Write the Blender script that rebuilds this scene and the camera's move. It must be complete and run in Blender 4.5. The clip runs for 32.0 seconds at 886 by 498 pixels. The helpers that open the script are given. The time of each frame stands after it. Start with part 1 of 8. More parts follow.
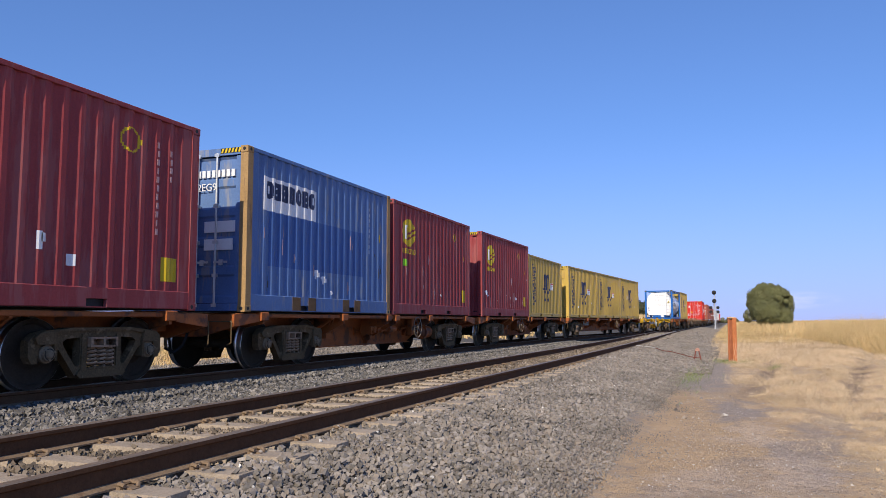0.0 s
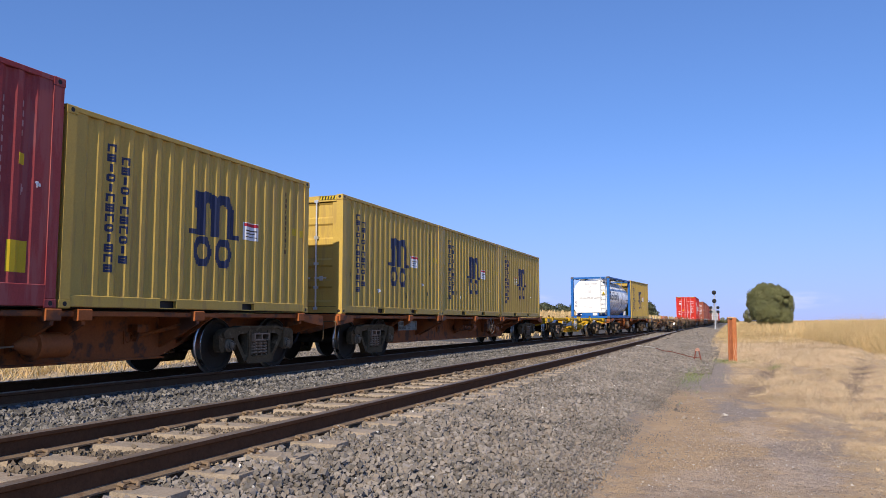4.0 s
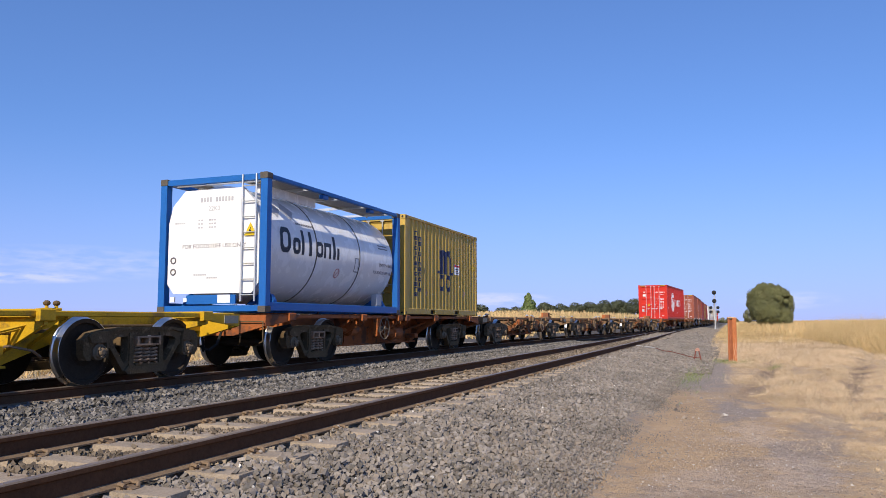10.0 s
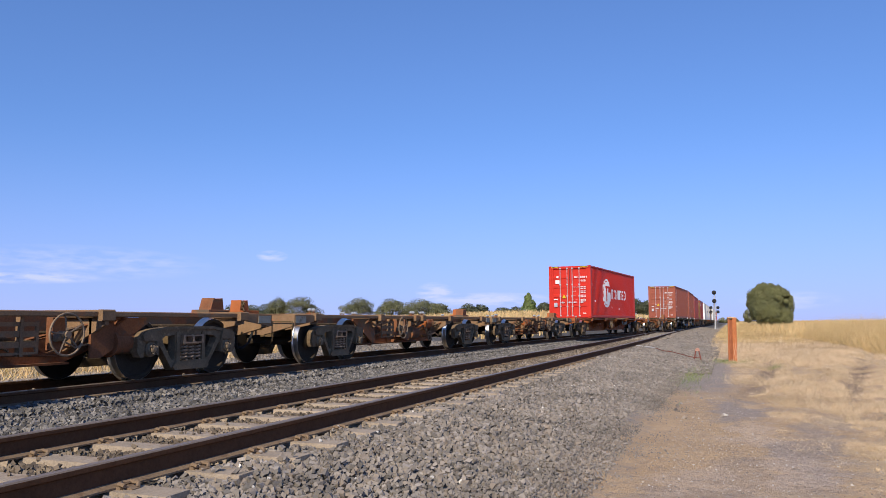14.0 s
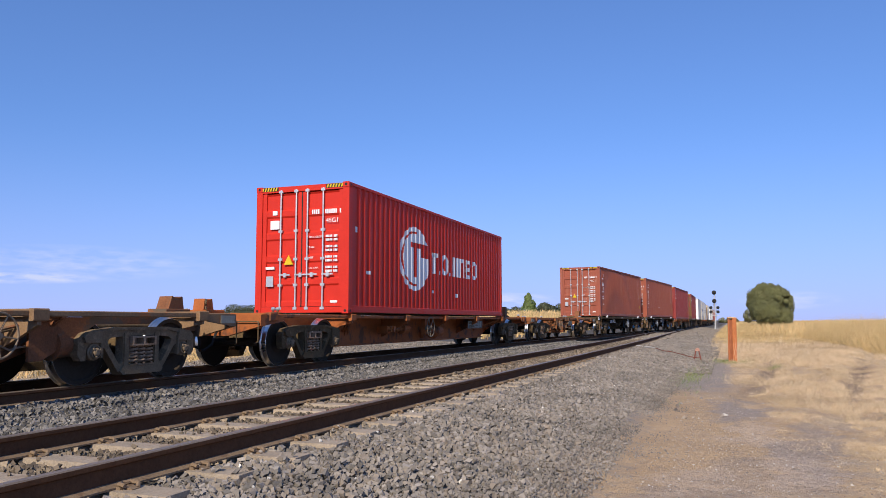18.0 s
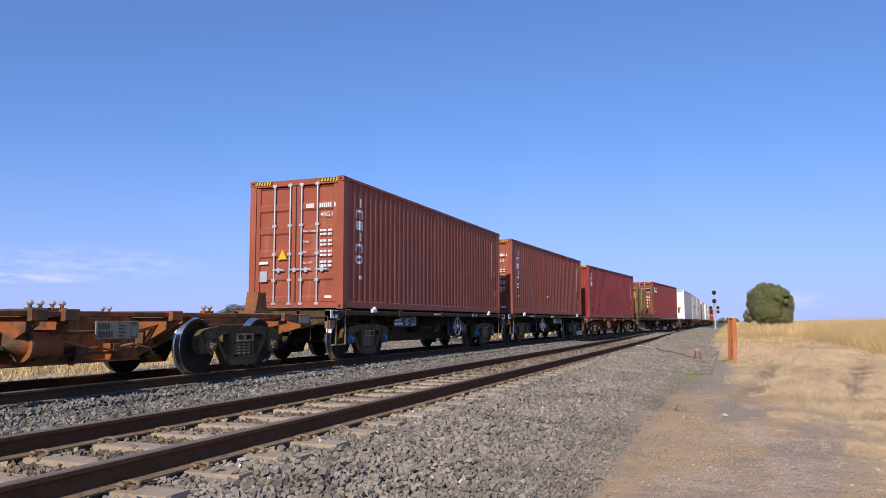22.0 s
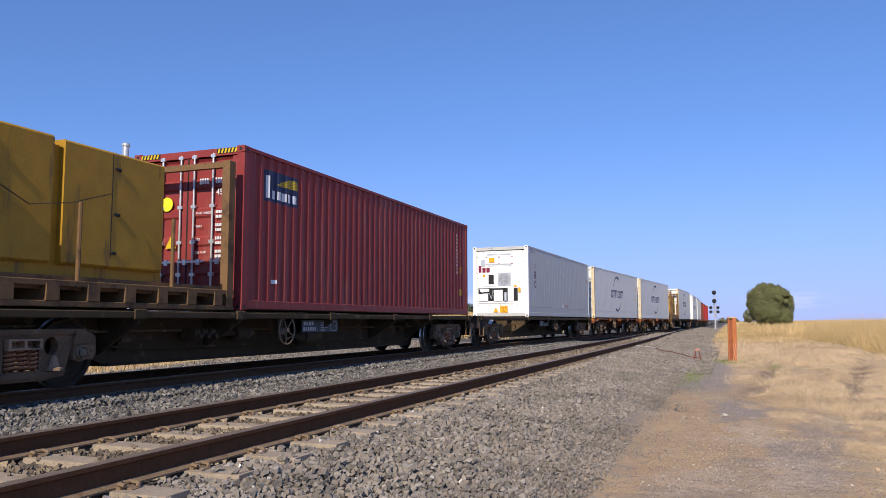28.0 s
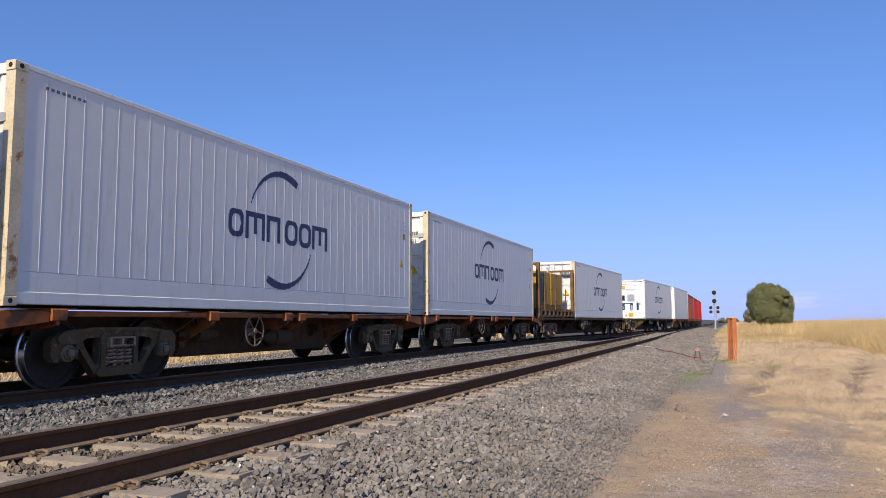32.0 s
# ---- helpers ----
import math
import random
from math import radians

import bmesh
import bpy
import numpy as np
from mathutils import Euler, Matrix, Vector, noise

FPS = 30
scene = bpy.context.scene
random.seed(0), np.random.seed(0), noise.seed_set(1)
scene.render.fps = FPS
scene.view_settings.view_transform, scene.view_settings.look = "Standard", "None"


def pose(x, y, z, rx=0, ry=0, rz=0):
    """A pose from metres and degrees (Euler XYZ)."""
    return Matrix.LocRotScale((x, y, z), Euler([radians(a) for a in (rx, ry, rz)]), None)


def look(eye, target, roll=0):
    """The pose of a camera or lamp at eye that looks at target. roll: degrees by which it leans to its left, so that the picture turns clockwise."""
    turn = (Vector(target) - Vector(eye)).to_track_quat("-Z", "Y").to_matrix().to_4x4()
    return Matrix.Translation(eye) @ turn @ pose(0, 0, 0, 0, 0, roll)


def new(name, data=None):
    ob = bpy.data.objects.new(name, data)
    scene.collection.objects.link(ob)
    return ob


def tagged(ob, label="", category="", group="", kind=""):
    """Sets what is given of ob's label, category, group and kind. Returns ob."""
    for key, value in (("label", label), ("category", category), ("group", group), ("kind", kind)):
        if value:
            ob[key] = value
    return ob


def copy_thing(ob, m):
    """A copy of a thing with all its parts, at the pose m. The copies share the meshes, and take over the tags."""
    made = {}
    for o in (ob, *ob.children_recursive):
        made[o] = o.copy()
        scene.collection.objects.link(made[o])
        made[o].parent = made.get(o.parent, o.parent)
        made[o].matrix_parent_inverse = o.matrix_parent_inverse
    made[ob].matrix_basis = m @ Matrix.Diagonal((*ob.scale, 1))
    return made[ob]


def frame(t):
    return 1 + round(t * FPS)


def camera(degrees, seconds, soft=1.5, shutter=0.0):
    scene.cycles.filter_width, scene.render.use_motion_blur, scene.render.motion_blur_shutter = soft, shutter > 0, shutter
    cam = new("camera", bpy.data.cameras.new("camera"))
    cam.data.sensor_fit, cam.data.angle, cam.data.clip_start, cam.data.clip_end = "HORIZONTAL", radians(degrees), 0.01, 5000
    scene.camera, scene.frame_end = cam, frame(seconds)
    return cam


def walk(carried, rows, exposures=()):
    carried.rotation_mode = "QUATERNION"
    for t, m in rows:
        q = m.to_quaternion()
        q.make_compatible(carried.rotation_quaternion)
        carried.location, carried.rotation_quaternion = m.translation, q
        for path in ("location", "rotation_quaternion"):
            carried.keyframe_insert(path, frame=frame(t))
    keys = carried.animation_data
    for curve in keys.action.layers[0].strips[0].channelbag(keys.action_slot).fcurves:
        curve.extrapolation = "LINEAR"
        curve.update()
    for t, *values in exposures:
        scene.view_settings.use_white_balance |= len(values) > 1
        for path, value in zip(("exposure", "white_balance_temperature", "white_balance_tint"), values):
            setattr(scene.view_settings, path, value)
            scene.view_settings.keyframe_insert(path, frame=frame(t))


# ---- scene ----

from mathutils.geometry import tessellate_polygon

# World: the near track's centre line is x = 0, its rail tops z = 0, y runs along the line away from the camera.
SECONDS = 32.0
EYE = Vector((4.406, 0.0, 0.853))
YAW, PITCH = radians(20.55), radians(5.428)
cam = camera(60.27, SECONDS, soft=0.75)
AIM = EYE + 10 * Vector((-math.sin(YAW) * math.cos(PITCH), math.cos(YAW) * math.cos(PITCH), math.sin(PITCH)))
walk(cam, [(0.0, look(EYE, AIM, -0.139)), (SECONDS, look(EYE, AIM, -0.139))], exposures=[(0.0, 0.0), (SECONDS, 0.0)])

# ---- light ----
SUN_EL, SUN_OFF = 36.0, -3.6          # height, and turn away from the line; below zero it stands on the camera's side
world = bpy.data.worlds.new("world")
scene.world = world
world.use_nodes = True
wn, wl = world.node_tree.nodes, world.node_tree.links
sky = wn.new("ShaderNodeTexSky")
sky.sky_type, sky.sun_disc = "NISHITA", False
sky.sun_elevation, sky.sun_rotation = radians(SUN_EL), radians(180 + SUN_OFF)
sky.altitude, sky.air_density, sky.dust_density, sky.ozone_density = 0, 1.0, 0.0, 4.0


def wmath(op, a, b=0.0):
    x = wn.new("ShaderNodeMath")
    x.operation = op
    for sock, val in zip(x.inputs, (a, b)):
        if isinstance(val, (int, float)):
            sock.default_value = val
        else:
            wl.new(val, sock)
    return x.outputs[0]


def wmix(fac, a, b, blend="MIX"):
    x = wn.new("ShaderNodeMix")
    x.data_type, x.blend_type = "RGBA", blend
    for sock, val in zip((x.inputs[0], x.inputs[6], x.inputs[7]), (fac, a, b)):
        if isinstance(val, (int, float)):
            sock.default_value = val
        elif isinstance(val, tuple):
            sock.default_value = (*val, 1)
        else:
            wl.new(val, sock)
    return x.outputs[2]


wtc = wn.new("ShaderNodeTexCoord")
wsep = wn.new("ShaderNodeSeparateXYZ")
wl.new(wtc.outputs["Generated"], wsep.inputs[0])
wcomb = wn.new("ShaderNodeCombineXYZ")
wl.new(wsep.outputs[0], wcomb.inputs[0])
wl.new(wsep.outputs[1], wcomb.inputs[1])
# clear dry air: the pale band at the horizon is narrow
wl.new(wmath("ADD", wmath("MULTIPLY", wmath("MAXIMUM", wsep.outputs[2], 0.0), 0.85), 0.13), wcomb.inputs[2])
wnorm = wn.new("ShaderNodeVectorMath")
wnorm.operation = "NORMALIZE"
wl.new(wcomb.outputs[0], wnorm.inputs[0])
wl.new(wnorm.outputs[0], sky.inputs[0])
blue = wmix(1.0, sky.outputs[0], (0.93, 1.10, 1.46), "MULTIPLY")
# haze towards the horizon
haze = wmath("POWER", wmath("MAXIMUM", wmath("SUBTRACT", 1.0, wmath("DIVIDE", wmath("MAXIMUM", wsep.outputs[2], 0.0), 0.26)), 0.0), 2.0)
blue = wmix(wmath("MULTIPLY", haze, 0.85), blue, (3.9, 4.25, 7.6))
# thin fair-weather clouds low over the horizon
wnoise = wn.new("ShaderNodeTexNoise")
wmap = wn.new("ShaderNodeMapping")
wmap.inputs["Scale"].default_value = (7.0, 7.0, 34.0)
wl.new(wtc.outputs["Generated"], wmap.inputs[0])
wl.new(wmap.outputs[0], wnoise.inputs["Vector"])
wnoise.inputs["Detail"].default_value = 4.0


def puff(azimuth, height, wide, high):
    """A soft cloud round a direction."""
    a, e = radians(azimuth), radians(height)
    dx = wmath("SUBTRACT", wmath("ARCTAN2", wsep.outputs[0], wsep.outputs[1]), a)
    dz = wmath("SUBTRACT", wsep.outputs[2], math.sin(e))
    r = wmath("ADD", wmath("POWER", wmath("ABSOLUTE", wmath("DIVIDE", dx, radians(wide))), 2.0), wmath("POWER", wmath("ABSOLUTE", wmath("DIVIDE", dz, math.sin(radians(high)))), 2.0))
    return wmath("MAXIMUM", wmath("SUBTRACT", 1.0, r), 0.0)


veil = wmath("MULTIPLY", puff(-46, 4.0, 9, 1.3), 0.42)
for spot in ((-33.2, 4.8, 1.2, 0.45), (-21.2, 2.1, 1.5, 0.9), (-17.0, 1.6, 5.5, 0.6), (-50, 3.0, 6.0, 0.5), (3.8, 1.4, 3.4, 0.7)):
    veil = wmath("MAXIMUM", veil, wmath("MULTIPLY", puff(*spot), 0.6 if spot[0] > 0 else 1.0))
cover = wmath("MULTIPLY", wmath("MULTIPLY", wmath("MAXIMUM", wmath("SUBTRACT", wnoise.outputs[0], 0.36), 0.0), 3.4), veil)
wl.new(wmix(wmath("MINIMUM", wmath("MULTIPLY", cover, 0.8), 0.6), blue, (6.3, 6.5, 7.8)), wn["Background"].inputs[0])
wn["Background"].inputs[1].default_value = 0.12
sun = new("sun", bpy.data.lights.new("sun", "SUN"))
sun.data.energy, sun.data.angle, sun.data.color = 5.4, radians(0.53), (1.0, 0.885, 0.71)
to_sun = Vector((-math.sin(radians(SUN_OFF)) * math.cos(radians(SUN_EL)), -math.cos(radians(SUN_OFF)) * math.cos(radians(SUN_EL)), math.sin(radians(SUN_EL))))
sun.matrix_world = look((0, 0, 60), Vector((0, 0, 60)) - to_sun)


# ---- materials ----
def mat(name, colour, rough=0.6, metal=0.0, vary=0.25, grain=3.0, bump=0.15, fine=40.0, spots=None, spot_at=0.62, spot_scale=2.0, by_object=0.0, spec=0.22, streak=False):
    """Colour with two scales of variation, optional spots of a second colour (rust, dirt), and a fine relief."""
    m = bpy.data.materials.new(name)
    m.use_nodes = True
    n, l = m.node_tree.nodes, m.node_tree.links
    b = n["Principled BSDF"]
    b.inputs["Metallic"].default_value = metal
    b.inputs["Specular IOR Level"].default_value = spec
    tc = n.new("ShaderNodeTexCoord")

    def noise_tex(scale, detail=5.0, rough_=0.6):
        t = n.new("ShaderNodeTexNoise")
        t.inputs["Scale"].default_value, t.inputs["Detail"].default_value, t.inputs["Roughness"].default_value = scale, detail, rough_
        l.new(tc.outputs["Object"], t.inputs["Vector"])
        return t

    big, small = noise_tex(grain), noise_tex(fine, 3.0)
    mix = n.new("ShaderNodeMix")
    mix.data_type, mix.blend_type = "RGBA", "MIX"
    mix.inputs[6].default_value = (*[c * (1 - vary) for c in colour], 1)
    mix.inputs[7].default_value = (*[min(1, c * (1 + vary)) for c in colour], 1)
    add = n.new("ShaderNodeMath")
    add.operation = "MULTIPLY_ADD"
    l.new(small.outputs[0], add.inputs[0])
    add.inputs[1].default_value = 0.5
    half = n.new("ShaderNodeMath")
    half.operation = "MULTIPLY"
    l.new(big.outputs[0], half.inputs[0])
    half.inputs[1].default_value = 0.5
    l.new(half.outputs[0], add.inputs[2])
    last = add.outputs[0]
    if by_object:
        info = n.new("ShaderNodeObjectInfo")
        ma = n.new("ShaderNodeMath")
        ma.operation = "MULTIPLY_ADD"
        l.new(info.outputs["Random"], ma.inputs[0])
        ma.inputs[1].default_value = by_object
        l.new(last, ma.inputs[2])
        last = ma.outputs[0]
    ramp = n.new("ShaderNodeMapRange")
    ramp.inputs[1].default_value, ramp.inputs[2].default_value = 0.3, 0.7
    l.new(last, ramp.inputs[0])
    l.new(ramp.outputs[0], mix.inputs[0])
    out = mix.outputs[2]
    if spots:
        sp = noise_tex(spot_scale, 8.0, 0.68)
        if streak:
            mp = n.new("ShaderNodeMapping")
            mp.inputs["Scale"].default_value = (1.6, 1.6, 0.22)
            l.new(tc.outputs["Object"], mp.inputs[0])
            l.new(mp.outputs[0], sp.inputs["Vector"])
        r = n.new("ShaderNodeMapRange")
        r.inputs[1].default_value, r.inputs[2].default_value = spot_at, spot_at + 0.08
        l.new(sp.outputs[0], r.inputs[0])
        m2 = n.new("ShaderNodeMix")
        m2.data_type = "RGBA"
        m2.inputs[7].default_value = (*spots, 1)
        l.new(r.outputs[0], m2.inputs[0])
        l.new(out, m2.inputs[6])
        out = m2.outputs[2]
    l.new(out, b.inputs["Base Color"])
    rr = n.new("ShaderNodeMapRange")
    rr.inputs[3].default_value, rr.inputs[4].default_value = max(0.05, rough - 0.12), min(1.0, rough + 0.12)
    l.new(big.outputs[0], rr.inputs[0])
    l.new(rr.outputs[0], b.inputs["Roughness"])
    if bump:
        bp = n.new("ShaderNodeBump")
        bp.inputs["Strength"].default_value, bp.inputs["Distance"].default_value = bump, 0.02
        l.new(small.outputs[0], bp.inputs["Height"])
        l.new(bp.outputs[0], b.inputs["Normal"])
    return m


paint = {
    "maroon": mat("maroon_paint", (0.27, 0.047, 0.05), 0.6, vary=0.2, grain=1.6, spots=(0.29, 0.082, 0.082), spot_at=0.5, spot_scale=3.0, bump=0.06, streak=True),
    "deep_maroon": mat("deep_maroon_paint", (0.238, 0.037, 0.034), 0.5, vary=0.2, grain=1.6, spots=(0.25, 0.061, 0.052), spot_at=0.53, spot_scale=3.0, bump=0.05, streak=True),
    "red": mat("red_paint", (0.52, 0.026, 0.014), 0.5, vary=0.12, bump=0.04),
    "brown": mat("oxide_brown_paint", (0.280, 0.076, 0.045), 0.55, vary=0.2, grain=1.6, spots=(0.310, 0.105, 0.066), spot_at=0.54, spot_scale=3.0, bump=0.05, streak=True),
    "blue": mat("faded_blue_paint", (0.100, 0.175, 0.36), 0.6, vary=0.25, grain=1.6, spots=(0.21, 0.235, 0.30), spot_at=0.54, spot_scale=4.0, bump=0.05, streak=True),
    "lime": mat("ochre_yellow_paint", (0.50, 0.340, 0.078), 0.5, vary=0.12, grain=1.6, spots=(0.42, 0.28, 0.08), spot_at=0.53, spot_scale=3.0, bump=0.04, streak=True),
    "white": mat("white_paint", (0.70, 0.685, 0.630), 0.45, vary=0.06, spots=(0.64, 0.615, 0.55), spot_at=0.56, spot_scale=3.0, bump=0.03, streak=True),
    "grey_white": mat("dull_white_paint", (0.485, 0.478, 0.445), 0.45, vary=0.06, spots=(0.455, 0.445, 0.415), spot_at=0.56, spot_scale=3.0, bump=0.03, streak=True),
    # white raised above the side walls' tone, for ends that face the sun
    "bright_white": mat("brightened_white_paint", (0.76, 0.755, 0.74), 0.4, vary=0.04, spots=(0.70, 0.68, 0.64), spot_at=0.62, spot_scale=3.0, bump=0.02, streak=True),
    "tank_blue": mat("bright_blue_paint", (0.016, 0.115, 0.38), 0.42, vary=0.12, bump=0.04),
    "orange": mat("orange_wagon_paint", (0.33, 0.098, 0.027), 0.65, spots=(0.13, 0.055, 0.03), spot_at=0.52, spot_scale=2.5, bump=0.12),
    "grimy_orange": mat("grimy_brown_paint", (0.085, 0.052, 0.030), 0.85, vary=0.4, spots=(0.19, 0.080, 0.035), spot_at=0.56, spot_scale=2.2, bump=0.15, spec=0.1),
    "worn_orange": mat("worn_orange_paint", (0.255, 0.088, 0.030), 0.75, vary=0.3, spots=(0.10, 0.058, 0.036), spot_at=0.49, spot_scale=2.1, bump=0.15),
    "rust_orange": mat("rusty_orange_paint", (0.20, 0.080, 0.036), 0.85, vary=0.4, spots=(0.115, 0.082, 0.055), spot_at=0.5, spot_scale=1.9, bump=0.2),
    "dusty": mat("dust_brown_steel", (0.225, 0.140, 0.080), 0.9, vary=0.3, spots=(0.30, 0.125, 0.055), spot_at=0.57, spot_scale=2.0, bump=0.15, spec=0.1),
    "yellow": mat("yellow_wagon_paint", (0.52, 0.31, 0.015), 0.55, vary=0.2, spots=(0.27, 0.165, 0.03), spot_at=0.55, bump=0.06),
    "cream": mat("rust_stained_cream_paint", (0.60, 0.50, 0.33), 0.55, spots=(0.30, 0.15, 0.06), spot_at=0.56, spot_scale=4.0, bump=0.05),
    "dark": mat("grimy_dark_paint", (0.068, 0.048, 0.028), 0.85, spots=(0.13, 0.09, 0.052), spot_at=0.56, bump=0.1, spec=0.1),
    "mustard": mat("mustard_paint", (0.385, 0.212, 0.022), 0.55, vary=0.25, spots=(0.215, 0.125, 0.032), spot_at=0.55, spot_scale=2.4, bump=0.06, streak=True),
    "post_tan": mat("worn_tan_paint", (0.34, 0.215, 0.095), 0.75, vary=0.25, spots=(0.19, 0.12, 0.07), spot_at=0.55, spot_scale=4.0, bump=0.1, streak=True),
    "rack": mat("weathered_tan_paint", (0.165, 0.095, 0.044), 0.8, vary=0.3, spots=(0.085, 0.052, 0.03), spot_at=0.52, bump=0.12),
}
steel_dark = mat("grimy_cast_steel", (0.118, 0.080, 0.043), 0.92, vary=0.45, spots=(0.215, 0.148, 0.085), spot_at=0.56, spot_scale=5.0, bump=0.25, spec=0.06)
steel_wheel = mat("wheel_steel", (0.05, 0.039, 0.029), 0.9, 0.0, vary=0.3, bump=0.15, spec=0.06)
rusty_steel = mat("rusty_spring_steel", (0.32, 0.21, 0.13), 0.85, vary=0.35, spots=(0.11, 0.07, 0.045), spot_at=0.56, bump=0.25)
dusty_tan = mat("dusty_tan_casting", (0.185, 0.130, 0.078), 0.92, vary=0.4, spots=(0.27, 0.185, 0.11), spot_at=0.55, spot_scale=5.0, bump=0.25, spec=0.06)
dusty_frame = mat("dusty_brown_casting", (0.150, 0.098, 0.060), 0.92, vary=0.4, spots=(0.26, 0.150, 0.085), spot_at=0.55, spot_scale=3.5, bump=0.25, spec=0.06)
red_spring = mat("rust_red_spring", (0.33, 0.15, 0.075), 0.85, vary=0.3, bump=0.2)
dusty_cap = mat("dusty_bearing_steel", (0.20, 0.145, 0.09), 0.85, vary=0.3, bump=0.2)
steel_tread = mat("polished_tread", (0.66, 0.65, 0.63), 0.3, 1.0, vary=0.1, bump=0.02)
rail_side = mat("rusty_rail", (0.110, 0.054, 0.028), 0.9, vary=0.25, grain=6.0, bump=0.25, spec=0.08)
rail_foot = mat("dusty_rail_foot", (0.19, 0.132, 0.085), 0.9, vary=0.3, grain=7.0, spots=(0.15, 0.095, 0.06), spot_at=0.55, spot_scale=6.0, bump=0.3)
rail_head = mat("worn_rail_head", (0.22, 0.165, 0.12), 0.45, 0.3, vary=0.25, bump=0.05)
hand_metal = mat("dusty_hand_wheel", (0.23, 0.165, 0.11), 0.75, vary=0.25, bump=0.1)
board_grey = mat("dirty_grey_board", (0.26, 0.25, 0.205), 0.75, vary=0.25, spots=(0.14, 0.115, 0.08), spot_at=0.56, spot_scale=5.0, bump=0.05)
grimy_blue = mat("grimy_blue_paint", (0.022, 0.060, 0.085), 0.7, vary=0.4, spots=(0.05, 0.05, 0.045), spot_at=0.5, spot_scale=6.0, bump=0.1)
board_dark = mat("dark_grey_board", (0.075, 0.080, 0.085), 0.65, vary=0.25, spots=(0.12, 0.11, 0.095), spot_at=0.56, spot_scale=5.0, bump=0.05)
board_light = mat("pale_grey_board", (0.42, 0.44, 0.45), 0.6, vary=0.12, bump=0.03)
galv = mat("galvanised_bar", (0.55, 0.57, 0.58), 0.4, 0.6, vary=0.1, bump=0.05)
rubber = mat("black_rubber", (0.02, 0.02, 0.02), 0.8, bump=0.05)
concrete = mat("sleeper_concrete", (0.31, 0.25, 0.19), 0.9, vary=0.35, grain=4.0, fine=60, spots=(0.27, 0.205, 0.15), spot_at=0.56, spot_scale=4, bump=0.3, by_object=0.15)
white_mark = mat("white_lettering", (0.72, 0.73, 0.75), 0.5, vary=0.08, bump=0.0)
navy_mark = mat("navy_lettering", (0.028, 0.036, 0.085), 0.5, vary=0.1, bump=0.0)
yellow_mark = mat("yellow_decal", (0.60, 0.42, 0.02), 0.5, vary=0.1, bump=0.0)
black_mark = mat("black_decal", (0.02, 0.02, 0.022), 0.5, bump=0.0)
tan_mark = mat("pale_red_marks", (0.48, 0.30, 0.29), 0.5, bump=0.0)
scrap_mark = mat("torn_paper", (0.75, 0.76, 0.8), 0.7, vary=0.1, bump=0.0)
soot_mark = mat("dark_scrape", (0.09, 0.075, 0.05), 0.8, vary=0.3, bump=0.0)
green_mark = mat("bright_green_sticker", (0.30, 0.70, 0.03), 0.5, bump=0.0)
cap_blue = mat("blue_cap_paint", (0.05, 0.18, 0.36), 0.45, bump=0.03)


# ---- mesh building ----
def softened(me, width):
    """Rounds the hard edges of a cast part."""
    bm = bmesh.new()
    bm.from_mesh(me)
    bmesh.ops.dissolve_limit(bm, angle_limit=0.02, verts=bm.verts, edges=bm.edges)
    hard = [e for e in bm.edges if len(e.link_faces) == 2 and e.calc_face_angle(0.0) > 0.6]
    bmesh.ops.bevel(bm, geom=hard, offset=width, segments=2, affect="EDGES", clamp_overlap=True)
    bm.to_mesh(me)
    bm.free()
    me.polygons.foreach_set("use_smooth", [True] * len(me.polygons))
    me.set_sharp_from_angle(angle=radians(42))
    return me


